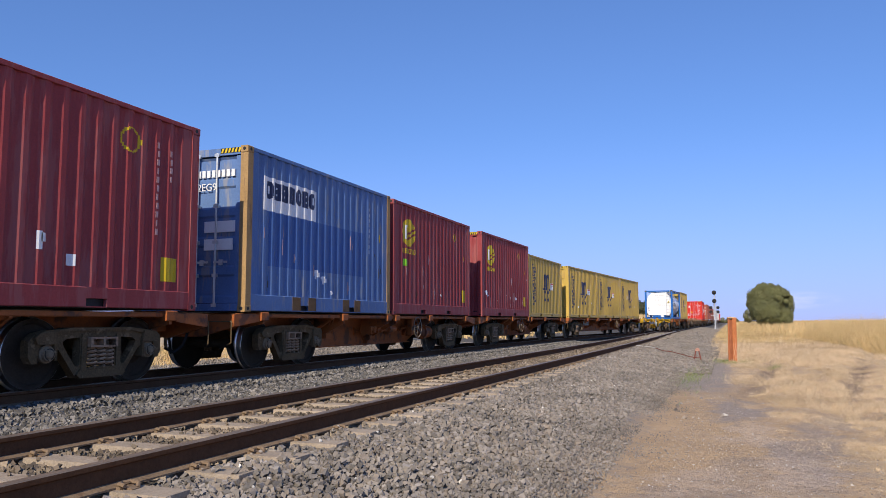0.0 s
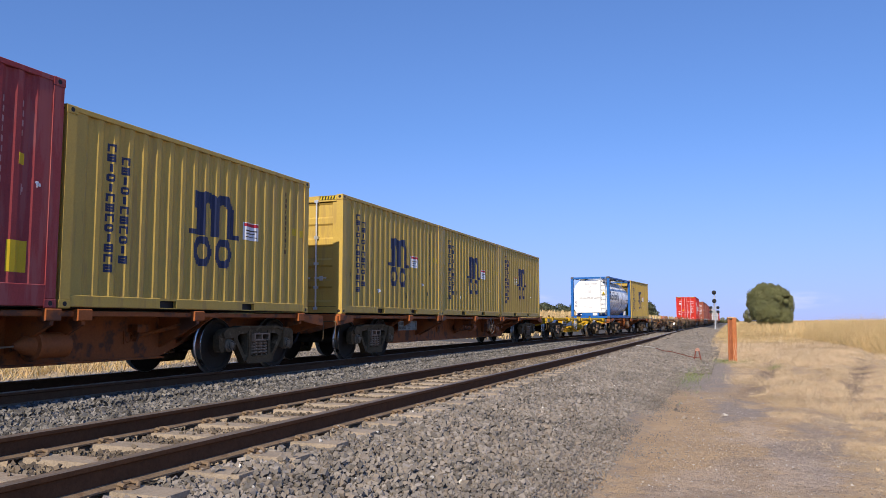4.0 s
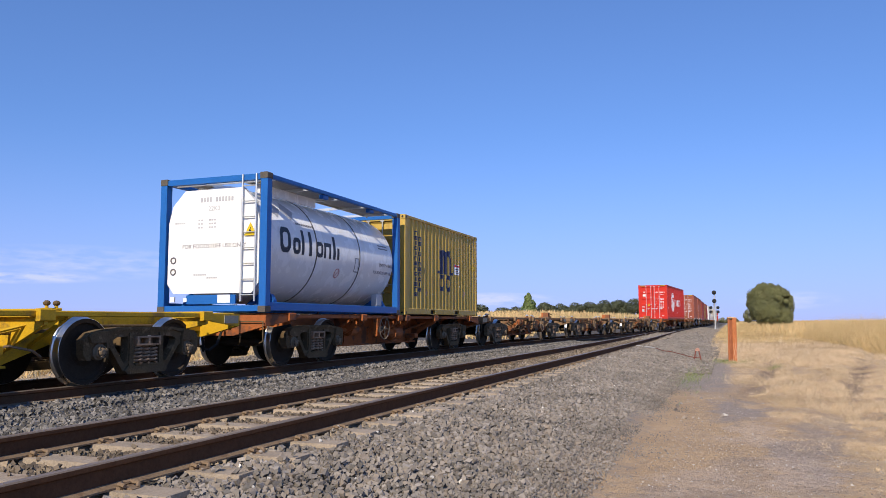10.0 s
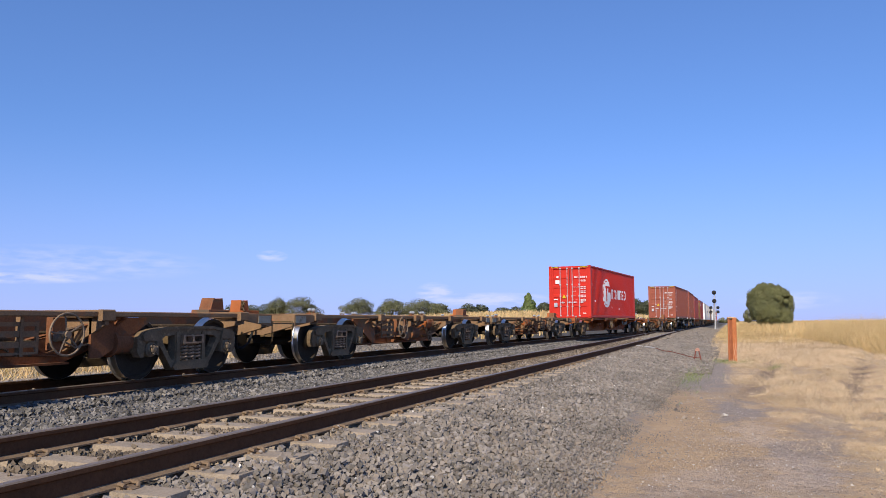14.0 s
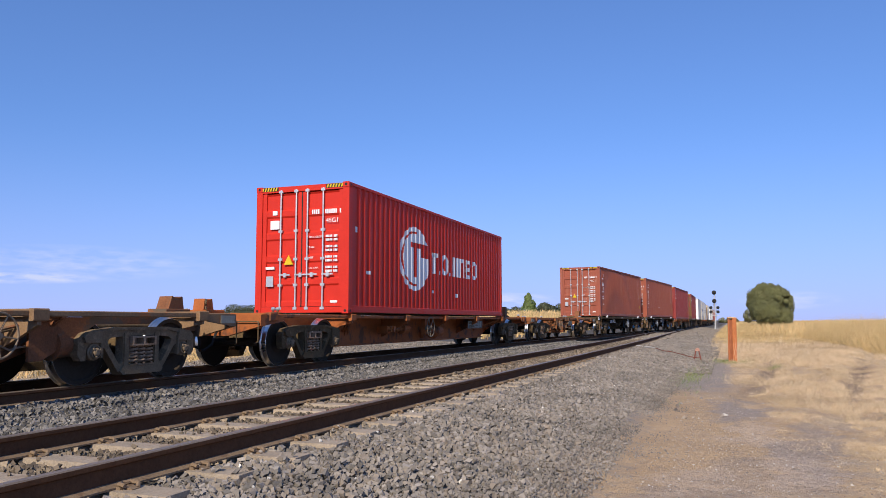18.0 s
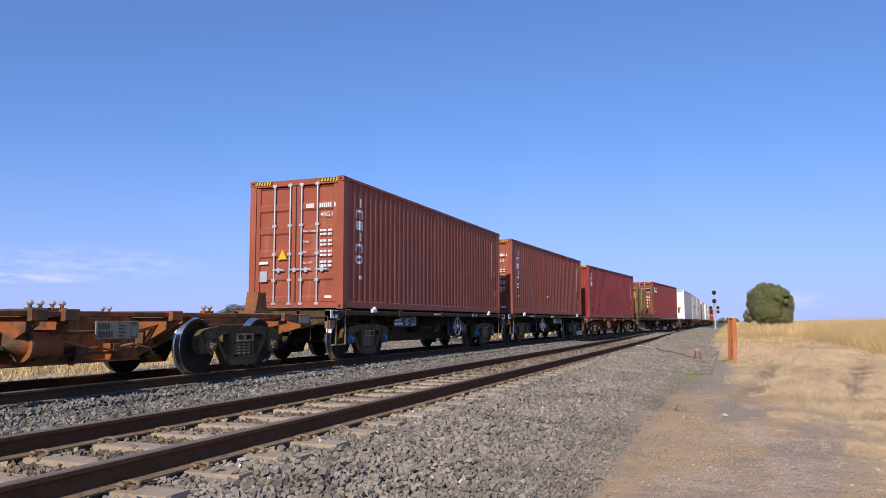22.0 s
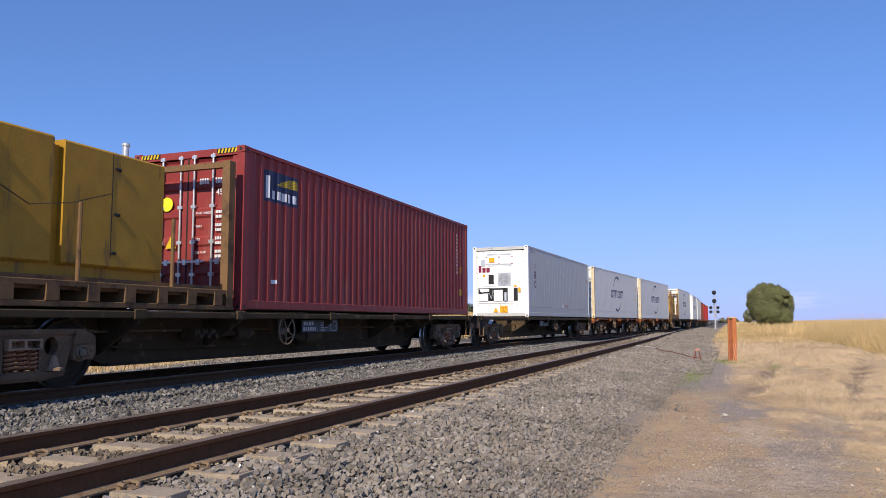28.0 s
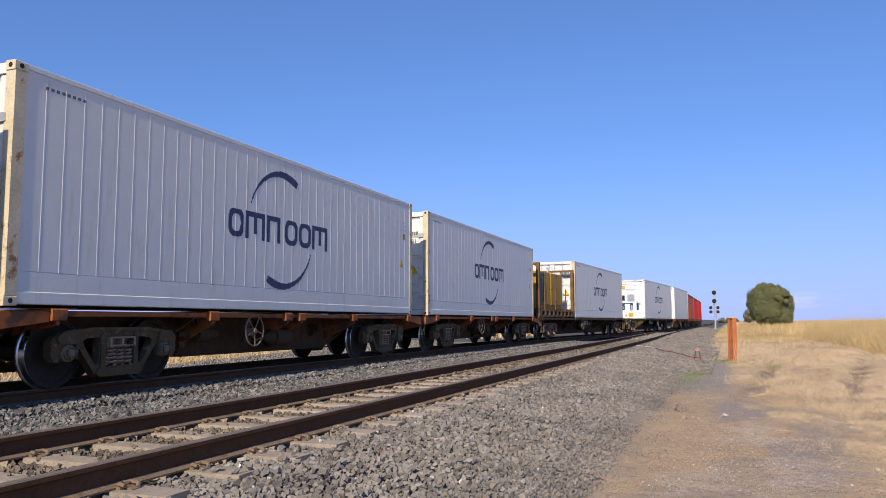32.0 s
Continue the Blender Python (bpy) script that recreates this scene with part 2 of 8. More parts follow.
class Build:
    """Collects simple solids into one mesh."""

    def __init__(self):
        self.v, self.f = [], []

    def add(self, verts, faces):
        k = len(self.v)
        self.v += [tuple(p) for p in verts]
        self.f += [tuple(i + k for i in f) for f in faces]
        return self

    def box(self, x0, x1, y0, y1, z0, z1):
        return self.add([(x0, y0, z0), (x1, y0, z0), (x1, y1, z0), (x0, y1, z0), (x0, y0, z1), (x1, y0, z1), (x1, y1, z1), (x0, y1, z1)],
                        [(0, 3, 2, 1), (4, 5, 6, 7), (0, 1, 5, 4), (1, 2, 6, 5), (2, 3, 7, 6), (3, 0, 4, 7)])

    def cube(self, x0, x1, y0, y1, z0, z1, c=0.008):
        """A box with its upright and long edges cut off."""
        c = min(c, (x1 - x0) / 3, (z1 - z0) / 3)
        return self.prism([(x0 + c, z0), (x1 - c, z0), (x1, z0 + c), (x1, z1 - c), (x1 - c, z1), (x0 + c, z1), (x0, z1 - c), (x0, z0 + c)], y0, y1, "y")

    def prism(self, outline, a, b, axis="x"):
        """An outline (two coordinates, in order) drawn out from a to b along an axis."""
        n = len(outline)
        put = {"x": lambda u, w, h: (h, u, w), "y": lambda u, w, h: (u, h, w), "z": lambda u, w, h: (u, w, h)}[axis]
        verts = [put(u, w, a) for u, w in outline] + [put(u, w, b) for u, w in outline]
        faces = [(i, (i + 1) % n, n + (i + 1) % n, n + i) for i in range(n)] + [tuple(range(n - 1, -1, -1)), tuple(range(n, 2 * n))]
        return self.add(verts, faces)

    def plate(self, outer, holes, a, b):
        """A flat plate in y and z with holes through it, from x = a to x = b."""
        loops = [outer, *holes]
        flat = [(u, w) for lp in loops for u, w in lp]
        tris = tessellate_polygon([[Vector((u, w, 0)) for u, w in lp] for lp in loops])
        n = len(flat)
        faces = [tuple(t) for t in tris] + [tuple(n + i for i in reversed(t)) for t in tris]
        k = 0
        for lp in loops:
            m = len(lp)
            faces += [(k + i, k + (i + 1) % m, n + k + (i + 1) % m, n + k + i) for i in range(m)]
            k += m
        return self.add([(a, u, w) for u, w in flat] + [(b, u, w) for u, w in flat], faces)

    def tube(self, p, q, r, n=8, r2=None):
        p, q = Vector(p), Vector(q)
        d = (q - p).normalized()
        u = d.orthogonal().normalized()
        w = d.cross(u)
        r2 = r if r2 is None else r2
        ring = [(math.cos(2 * math.pi * i / n), math.sin(2 * math.pi * i / n)) for i in range(n)]
        verts = [p + r * (u * c + w * s) for c, s in ring] + [q + r2 * (u * c + w * s) for c, s in ring]
        return self.add(verts, [(i, (i + 1) % n, n + (i + 1) % n, n + i) for i in range(n)] + [tuple(range(n - 1, -1, -1)), tuple(range(n, 2 * n))])

    def bent(self, pts, r, n=6):
        for p, q in zip(pts, pts[1:]):
            self.tube(p, q, r, n)
        return self

    def lathe(self, rings, n=24, centre=(0, 0, 0), axis="x"):
        """Rings of (place along the axis, radius), closed at both ends."""
        k, verts, faces = len(rings), [], []
        for a, r in rings:
            for i in range(n):
                c, s = r * math.cos(2 * math.pi * i / n), r * math.sin(2 * math.pi * i / n)
                p = {"x": (a, c, s), "y": (c, a, s), "z": (c, s, a)}[axis]
                verts.append((p[0] + centre[0], p[1] + centre[1], p[2] + centre[2]))
        for j in range(k - 1):
            for i in range(n):
                faces.append((j * n + i, j * n + (i + 1) % n, (j + 1) * n + (i + 1) % n, (j + 1) * n + i))
        faces += [tuple(range(n - 1, -1, -1)), tuple(range((k - 1) * n, k * n))]
        return self.add(verts, faces)

    def ring(self, centre, R, r, axis="x", n=20, m=6):
        verts, faces = [], []
        for i in range(n):
            a = 2 * math.pi * i / n
            for j in range(m):
                b = 2 * math.pi * j / m
                d, h = R + r * math.cos(b), r * math.sin(b)
                p = {"x": (h, d * math.cos(a), d * math.sin(a)), "y": (d * math.cos(a), h, d * math.sin(a)), "z": (d * math.cos(a), d * math.sin(a), h)}[axis]
                verts.append((p[0] + centre[0], p[1] + centre[1], p[2] + centre[2]))
        for i in range(n):
            for j in range(m):
                faces.append((i * m + j, ((i + 1) % n) * m + j, ((i + 1) % n) * m + (j + 1) % m, i * m + (j + 1) % m))
        return self.add(verts, faces)

    def mesh(self, name, material):
        me = bpy.data.meshes.new(name)
        me.from_pydata(self.v, [], self.f)
        me.materials.append(material)
        bm = bmesh.new()
        bm.from_mesh(me)
        bmesh.ops.recalc_face_normals(bm, faces=bm.faces)
        bm.to_mesh(me)
        bm.free()
        me.polygons.foreach_set("use_smooth", [True] * len(me.polygons))
        me.set_sharp_from_angle(angle=radians(20))
        return me


def part(name, build, material, parent, label="", at=None):
    ob = new(name, build.mesh(name, material) if isinstance(build, Build) else build)
    ob.parent = parent
    if at is not None:
        ob.matrix_basis = at
    if label:
        tagged(ob, label)
    return ob


def thing(name, label, category, group="", kind=""):
    return tagged(new(name), label, category, group, kind)


# ---- the train's way ----
SPACING, Y_IN, Y_OUT, MEET = 4.706, 27.87, 88.0, -1.0      # the tracks part between Y_OUT and Y_IN; beyond, one line runs at x = MEET
KNOTS = np.arange(0, 33, 4.0)
GONE = np.array([0, 23.779, 47.506, 72.527, 99.375, 128.801, 160.857, 195.968, 233.584])
_n = len(KNOTS)
_A, _B = np.eye(_n), np.zeros((_n, _n))
for _i in range(1, _n - 1):
    _A[_i, _i - 1:_i + 2] = 4, 16, 4
    _B[_i, _i - 1:_i + 2] = 1.5, -3, 1.5
BEND = np.linalg.solve(_A, _B) @ GONE


def gone(t):
    """Metres that the train has run by t seconds."""
    i = min(int(t // 4), _n - 2)
    a = (KNOTS[i + 1] - t) / 4
    b = 1 - a
    return float(a * GONE[i] + b * GONE[i + 1] + ((a ** 3 - a) * BEND[i] + (b ** 3 - b) * BEND[i + 1]) * 16 / 6)


def way(y):
    """The x of the train's track at y."""
    u = min(1, max(0, (y - Y_IN) / (Y_OUT - Y_IN)))
    return -SPACING + (SPACING + MEET) * u * u * (3 - 2 * u)


def near_line(y):
    """The x of the near track at y: straight past the camera, drawing over to the joint line far off."""
    u = min(1, max(0, (y - 20) / 80))
    return MEET * u * u * (3 - 2 * u)


def carried_pose(front, rear, t):
    """The pose of a wagon whose bogie centres stand at front and rear on the line at the start."""
    y0, y1 = front - gone(t), rear - gone(t)
    x0, x1 = way(y0), way(y1)
    return pose(x0, y0, 0, 0, 0, math.degrees(-math.atan2(x1 - x0, y1 - y0)))


MOVING = []          # (thing, front bogie, rear bogie, pose on the wagon)
BOGIES = []


def ride(ob, front, rear, at=None):
    MOVING.append((ob, front, rear, at if at is not None else Matrix.Identity(4)))
    ob.matrix_basis = carried_pose(front, rear, 0.0) @ MOVING[-1][3]
    return ob


# ---- ground ----
def lerp_rows(v, rows):
    return float(np.interp(v, [r[0] for r in rows], [r[1] for r in rows]))


def ground_height(x, y):
    h = -0.46
    if x < -7.5:
        h += lerp_rows(-x, [(7.5, 0), (9, 0.4), (14, 0.9), (30, 1.2), (50, 0.85), (100, 0.55), (400, 0.6)]) * lerp_rows(y, [(-50, 0.1), (25, 0.15), (60, 0.6), (100, 1.4), (140, 2.4), (400, 2.4)])
    if x > 7:
        h += lerp_rows(x, [(7, 0), (12, 0.1), (18, 0.32), (30, 0.55), (100, 0.7), (400, 0.8)])
    if x > 4.4 and 10 < y < 60:
        # wheel ruts through the dry grass, and the hummocks beside them
        fade = min(1, (x - 4.4) / 0.6) * min(1, (y - 10) / 4) * min(1, (60 - y) / 20)
        for line, wide, deep in ((4.95 + 0.085 * (y - 18), 0.22, 0.10), (6.35 + 0.17 * (y - 16), 0.28, 0.08)):
            h -= fade * deep * math.exp(-((x - line - 0.15 * math.sin(y * 0.7)) / wide) ** 2)
        h += fade * (0.022 * noise.noise((x * 1.3, y * 1.1, 11.0)) + 0.022 * noise.noise((x * 3.1, y * 2.9, 4.0)))
    return h + 0.04 * noise.noise((x * 0.5, y * 0.5, 0.0)) + 0.012 * noise.noise((x * 3, y * 3, 5.0))


def ground_sheet():
    xs = np.concatenate([-np.geomspace(2500, 12, 34), np.arange(-11, 3, 0.5), np.arange(3, 9, 0.14), np.arange(9, 12, 0.5), np.geomspace(12.5, 2500, 34)])
    ys = np.concatenate([-np.geomspace(600, 6, 10), np.arange(-5, 3, 0.6), np.arange(3, 26, 0.25), np.arange(26, 40, 0.6), np.geomspace(41, 4500, 60)])
    v = [(x, y, ground_height(x, y) if abs(x) < 1500 else -0.5) for y in ys for x in xs]
    n = len(xs)
    f = [(j * n + i, j * n + i + 1, (j + 1) * n + i + 1, (j + 1) * n + i) for j in range(len(ys) - 1) for i in range(n - 1)]
    me = bpy.data.meshes.new("ground")
    me.from_pydata(v, [], f)
    return me


def ground_material():
    m = bpy.data.materials.new("dry_ground")
    m.use_nodes = True
    n, l = m.node_tree.nodes, m.node_tree.links
    b = n["Principled BSDF"]
    b.inputs["Roughness"].default_value = 0.95
    tc = n.new("ShaderNodeTexCoord")

    def nz(scale, detail=6.0):
        t = n.new("ShaderNodeTexNoise")
        t.inputs["Scale"].default_value, t.inputs["Detail"].default_value, t.inputs["Roughness"].default_value = scale, detail, 0.65
        l.new(tc.outputs["Object"], t.inputs["Vector"])
        return t.outputs[0]

    def rng(src, a, c, lo=0.0, hi=1.0):
        r = n.new("ShaderNodeMapRange")
        for i, val in zip((1, 2, 3, 4), (a, c, lo, hi)):
            r.inputs[i].default_value = val
        l.new(src, r.inputs[0])
        return r.outputs[0]

    def mixed(fac, a, c):
        x = n.new("ShaderNodeMix")
        x.data_type = "RGBA"
        l.new(fac, x.inputs[0])
        for sock, val in ((x.inputs[6], a), (x.inputs[7], c)):
            if isinstance(val, tuple):
                sock.default_value = (*val, 1)
            else:
                l.new(val, sock)
        return x.outputs[2]

    def math_(op, a, c=0.0):
        x = n.new("ShaderNodeMath")
        x.operation = op
        for sock, val in zip(x.inputs, (a, c)):
            if isinstance(val, (int, float)):
                sock.default_value = val
            else:
                l.new(val, sock)
        return x.outputs[0]

    sep = n.new("ShaderNodeSeparateXYZ")
    l.new(tc.outputs["Object"], sep.inputs[0])
    X, Y = sep.outputs[0], sep.outputs[1]
    wob = math_("MULTIPLY", math_("SUBTRACT", nz(0.8), 0.5), 2.4)
    wx = math_("ADD", X, math_("MULTIPLY", math_("SUBTRACT", nz(2.1, 9), 0.5), 1.5))
    wy = math_("ADD", Y, math_("MULTIPLY", math_("SUBTRACT", nz(1.3, 9), 0.5), 6.0))

    def blot(cx, cy, rx, ry, amount=1.0):
        """A ragged stain on the earth."""
        q = math_("ADD", math_("POWER", math_("ABSOLUTE", math_("DIVIDE", math_("SUBTRACT", wx, cx), rx)), 2.0), math_("POWER", math_("ABSOLUTE", math_("DIVIDE", math_("SUBTRACT", wy, cy), ry)), 2.0))
        return rng(q, 1.25, 0.45, 0.0, amount)

    dirt = mixed(rng(nz(1.3), 0.35, 0.68), (0.415, 0.272, 0.142), (0.515, 0.352, 0.198))
    dirt = mixed(rng(nz(4.5, 8), 0.5, 0.72), dirt, (0.34, 0.235, 0.15))
    # grey cinders along the ballast's foot and in patches, paler clay between them
    cinder = mixed(rng(nz(30.0, 4), 0.36, 0.68), (0.19, 0.155, 0.135), (0.36, 0.30, 0.265))
    clay = mixed(rng(nz(9.0, 6), 0.4, 0.7), (0.50, 0.375, 0.275), (0.58, 0.45, 0.35))
    for spot in ((4.45, 12.3, 0.42, 1.5, 0.85), (5.05, 8.6, 0.40, 1.2, 0.7), (4.7, 7.0, 0.7, 0.8, 0.35), (5.3, 9.9, 0.2, 0.9, 0.6), (5.75, 11.2, 0.3, 1.0, 0.5), (4.0, 5.6, 0.9, 0.7, 0.45)):
        dirt = mixed(blot(*spot), dirt, cinder)
    for spot in ((4.62, 9.7, 0.32, 1.1, 0.5), (4.9, 7.7, 0.35, 0.6, 0.4), (4.1, 6.6, 0.4, 0.7, 0.4)):
        dirt = mixed(blot(*spot), dirt, clay)
    far_ = math_("MULTIPLY", rng(wy, 13.8, 16.6), rng(math_("ADD", wx, rng(Y, 24.0, 40.0, 0.0, 1.6)), 4.75, 4.15))
    dirt = mixed(far_, dirt, cinder)
    dirt = mixed(rng(nz(38.0, 3), 0.55, 0.75), dirt, (0.50, 0.42, 0.33))
    dirt = mixed(rng(nz(14.0, 8), 0.57, 0.66), dirt, (0.26, 0.19, 0.135))
    dirt = mixed(rng(nz(95.0, 2), 0.66, 0.74), dirt, (0.58, 0.50, 0.41))
    straw = mixed(rng(nz(2.2), 0.3, 0.7), (0.47, 0.345, 0.195), (0.64, 0.485, 0.295))
    straw = mixed(rng(nz(45.0, 3), 0.45, 0.7), straw, (0.33, 0.24, 0.145))
    edge = math_("ADD", X, math_("MULTIPLY", math_("SUBTRACT", nz(0.35), 0.5), 3.2))
    # straw lies over the earth beyond a line that swings towards the track farther off
    line = math_("SUBTRACT", math_("ADD", X, math_("MULTIPLY", math_("SUBTRACT", nz(1.6, 9), 0.5), 1.5)), math_("SUBTRACT", rng(Y, 8.0, 17.0, 5.4, 4.75), rng(Y, 17.0, 45.0, 0.0, 1.45)))
    patchy = math_("MULTIPLY", rng(line, -0.2, 0.35), rng(nz(1.1, 8), 0.44, 0.6, 0.05, 0.62))
    patchy = math_("MAXIMUM", patchy, rng(math_("ADD", math_("MULTIPLY", wob, 6.0), Y), 30.0, 60.0))
    for x0, y0, slope, wide in ((4.95, 18.0, 0.085, 0.32), (6.35, 16.0, 0.17, 0.38)):
        off = math_("ABSOLUTE", math_("SUBTRACT", math_("ADD", X, math_("MULTIPLY", math_("SUBTRACT", nz(1.7, 6), 0.5), 0.8)), math_("ADD", x0 - slope * y0, math_("MULTIPLY", Y, slope))))
        rut = math_("MULTIPLY", rng(off, wide, wide * 0.35), math_("MULTIPLY", rng(Y, 13.5, 17.0), rng(Y, 42.0, 30.0)))
        patchy = math_("MULTIPLY", patchy, math_("SUBTRACT", 1.0, math_("MULTIPLY", rut, 0.9)))
        dirt = mixed(math_("MULTIPLY", rut, 0.9), dirt, (0.21, 0.145, 0.095))
    col = mixed(patchy, dirt, straw)
    col = mixed(rng(edge, 8.0, 9.5), col, straw)
    col = mixed(rng(X, -8.2, -7.4, 1.0, 0.0), col, straw)
    # ballast grit with painted gap shade, thinning into the earth at the bank's foot
    shaded_grit = mixed(rng(nz(55.0, 3), 0.4, 0.68), (0.05, 0.044, 0.038), (0.12, 0.107, 0.094))
    # lightened towards the foot to ease off the painted shade
    pale_grit = mixed(rng(nz(60.0, 4), 0.38, 0.66), (0.15, 0.132, 0.115), (0.34, 0.30, 0.262))
    shaded_grit = mixed(rng(math_("ADD", sep.outputs[0], math_("MULTIPLY", wob, 0.2)), 2.1, 2.9), shaded_grit, pale_grit)
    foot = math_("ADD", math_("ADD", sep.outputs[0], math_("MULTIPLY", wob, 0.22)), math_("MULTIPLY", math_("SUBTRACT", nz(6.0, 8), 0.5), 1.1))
    col = mixed(math_("MULTIPLY", rng(foot, 3.5, 2.95), rng(math_("ADD", sep.outputs[0], rng(sep.outputs[1], 14.0, 60.0, 0.0, 7.8)), -10.3, -9.6)), col, shaded_grit)
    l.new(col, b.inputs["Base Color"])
    bp = n.new("ShaderNodeBump")
    bp.inputs["Strength"].default_value, bp.inputs["Distance"].default_value = 0.8, 0.04
    l.new(math_("ADD", nz(40.0, 4), nz(9.0, 4)), bp.inputs["Height"])
    l.new(bp.outputs[0], b.inputs["Normal"])
    return m


ground = tagged(new("ground", ground_sheet()), "flat dry ground of bare earth and straw-coloured grass", "ground", kind="structure")
ground.data.materials.append(ground_material())

# ballast: a low bank under both tracks
BANK = [(-9.2, -0.75), (-7.6, -0.42), (-6.4, -0.27), (-5.9, -0.245), (-4.7, -0.25), (-3.4, -0.24), (-2.6, -0.25), (-1.8, -0.24), (-1.3, -0.225), (0.0, -0.225), (1.3, -0.222), (1.7, -0.235), (2.4, -0.31), (3.1, -0.41), (3.9, -0.56)]


def bank_height(x):
    return lerp_rows(x, BANK)


def ballast_bed():
    xs = np.linspace(-9.2, 3.9, 90)
    ys = np.concatenate([np.arange(-30, 0, 2.0), np.arange(0, 45, 0.18), np.geomspace(45.5, 900, 60)])
    v = [(x + 0.25 * noise.noise((0, y * 0.25, x > 0)) * (abs(x + 2.6) > 5), y, bank_height(x) - 0.03 * (x < 2.9) + 0.018 * noise.noise((x * 5, y * 5, 2.0)) + 0.02 * noise.noise((x, y, 7.0))) for y in ys for x in xs]
    n = len(xs)
    f = [(j * n + i, j * n + i + 1, (j + 1) * n + i + 1, (j + 1) * n + i) for j in range(len(ys) - 1) for i in range(n - 1)]
    me = bpy.data.meshes.new("ballast_bed")
    me.from_pydata(v, [], f)
    me.materials.append(ground.data.materials[0])
    return me


tagged(new("ballast_bed", ballast_bed()), "low bank of grey crushed-stone ballast under the two tracks", "ballast", kind="structure")

# ---- tracks ----
RAIL = [(-0.075, -0.172), (0.075, -0.172), (0.075, -0.16), (0.014, -0.142), (0.010, -0.05), (0.036, -0.036), (0.036, -0.008), (0.028, 0.0), (-0.028, 0.0), (-0.036, -0.008), (-0.036, -0.036), (-0.010, -0.05), (-0.014, -0.142), (-0.075, -0.16)]


def rail(parent, line, offset, y0, y1, step):
    """A rail along a line x(y), with its polished head as a second material."""
    ys = list(np.arange(y0, y1 + step, step))
    n, v, f = len(RAIL), [], []
    for y in ys:
        x = line(y) + offset
        v += [(x + u, y, w) for u, w in RAIL]
    for j in range(len(ys) - 1):
        f += [(j * n + i, j * n + (i + 1) % n, (j + 1) * n + (i + 1) % n, (j + 1) * n + i) for i in range(n)]
    f += [tuple(range(n - 1, -1, -1)), tuple(range((len(ys) - 1) * n, len(ys) * n))]
    me = bpy.data.meshes.new("rail")
    me.from_pydata(v, [], f)
    me.materials.append(rail_side)
    me.materials.append(rail_head)
    me.materials.append(rail_foot)
    for k, poly in enumerate(me.polygons):
        if k < (len(ys) - 1) * n and k % n in (6, 7, 8):
            poly.material_index = 1
        elif k < (len(ys) - 1) * n and k % n in (1, 2, 12, 13):
            poly.material_index = 2
    me.update()
    ob = new("rail", me)
    ob.parent = parent
    return ob


near_track = thing("railway_track", "straight railway track of rust-brown rails on concrete sleepers", "railway track", "railway tracks", "structure")
far_track = thing("railway_track", "railway track under the train, curving into its neighbour far off", "railway track", "railway tracks", "structure")
for off in (-0.7525, 0.7525):
    rail(near_track, near_line, off, -40, 600, 4.0)
    rail(far_track, way, off, -40, 84, 1.0)

SLEEPER = Build().prism([(-0.125, -0.36), (0.125, -0.36), (0.110, -0.174), (-0.110, -0.174)], -1.25, 1.25, "x").mesh("sleeper", concrete)
CLIP = Build().bent([(-0.055, -0.03, 0.0), (-0.03, -0.06, 0.022), (0.02, -0.05, 0.03), (0.045, 0.0, 0.026), (0.02, 0.05, 0.03), (-0.03, 0.055, 0.022)], 0.014, 6).cube(0.0, 0.06, -0.06, 0.06, -0.02, 0.012, 0.006).prism([(-0.07, -0.012), (-0.015, -0.012), (-0.015, 0.012), (-0.07, 0.002)], -0.035, 0.035, "y").mesh("rail_clip", rail_foot)
PITCH_S = 0.685
for k in range(-26, 130):
    y = 3.86 + (k - 0) * PITCH_S
    s = part("sleeper", SLEEPER, None, near_track, at=pose(near_line(y) + 0.04 * math.sin(k * 7.1), y, 0.0, 0, 0, 0.8 * math.sin(k * 3.3)))
    if -6 <= k < 26:
        for off, turn in ((0.7525 + 0.11, 180), (0.7525 - 0.11, 0), (-0.7525 + 0.11, 180), (-0.7525 - 0.11, 0)):
            part("rail_clip", CLIP, None, near_track, at=pose(off, y, -0.17, 0, 0, turn))
    if y < 30:
        part("sleeper", SLEEPER, None, far_track, at=pose(way(y), y, -0.03, 0, 0, -math.degrees(math.atan2(way(y + 0.1) - way(y), 0.1))))


# ---- wagons ----
def wheelset_mesh():
    rings = [(0.66, 0.10), (0.66, 0.15), (0.685, 0.40), (0.685, 0.478), (0.70, 0.488), (0.715, 0.482), (0.725, 0.462), (0.815, 0.455), (0.82, 0.45), (0.82, 0.395), (0.785, 0.375), (0.775, 0.20), (0.81, 0.14), (0.82, 0.085), (1.12, 0.075)]
    n = 36
    b = Build()
    for sign in (1, -1):
        b.lathe([(sign * a, r) for a, r in rings], n)
    b.tube((-0.68, 0, 0), (0.68, 0, 0), 0.085, 12)
    me = b.mesh("wheelset", steel_wheel)
    me.materials.append(steel_tread)
    for p in me.polygons:
        c = p.center
        if 0.69 < abs(c.x) < 0.822 and math.hypot(c.y, c.z) > 0.44:
            p.material_index = 1
    return me


WHEELS = wheelset_mesh()
BOGIE_MESHES = {}
SHOE = Build().lathe([(0.0, 0.11), (0.03, 0.11), (0.05, 0.07), (0.15, 0.045), (0.19, 0.02)], 8, axis="z").mesh("spring_bracket", rusty_steel)


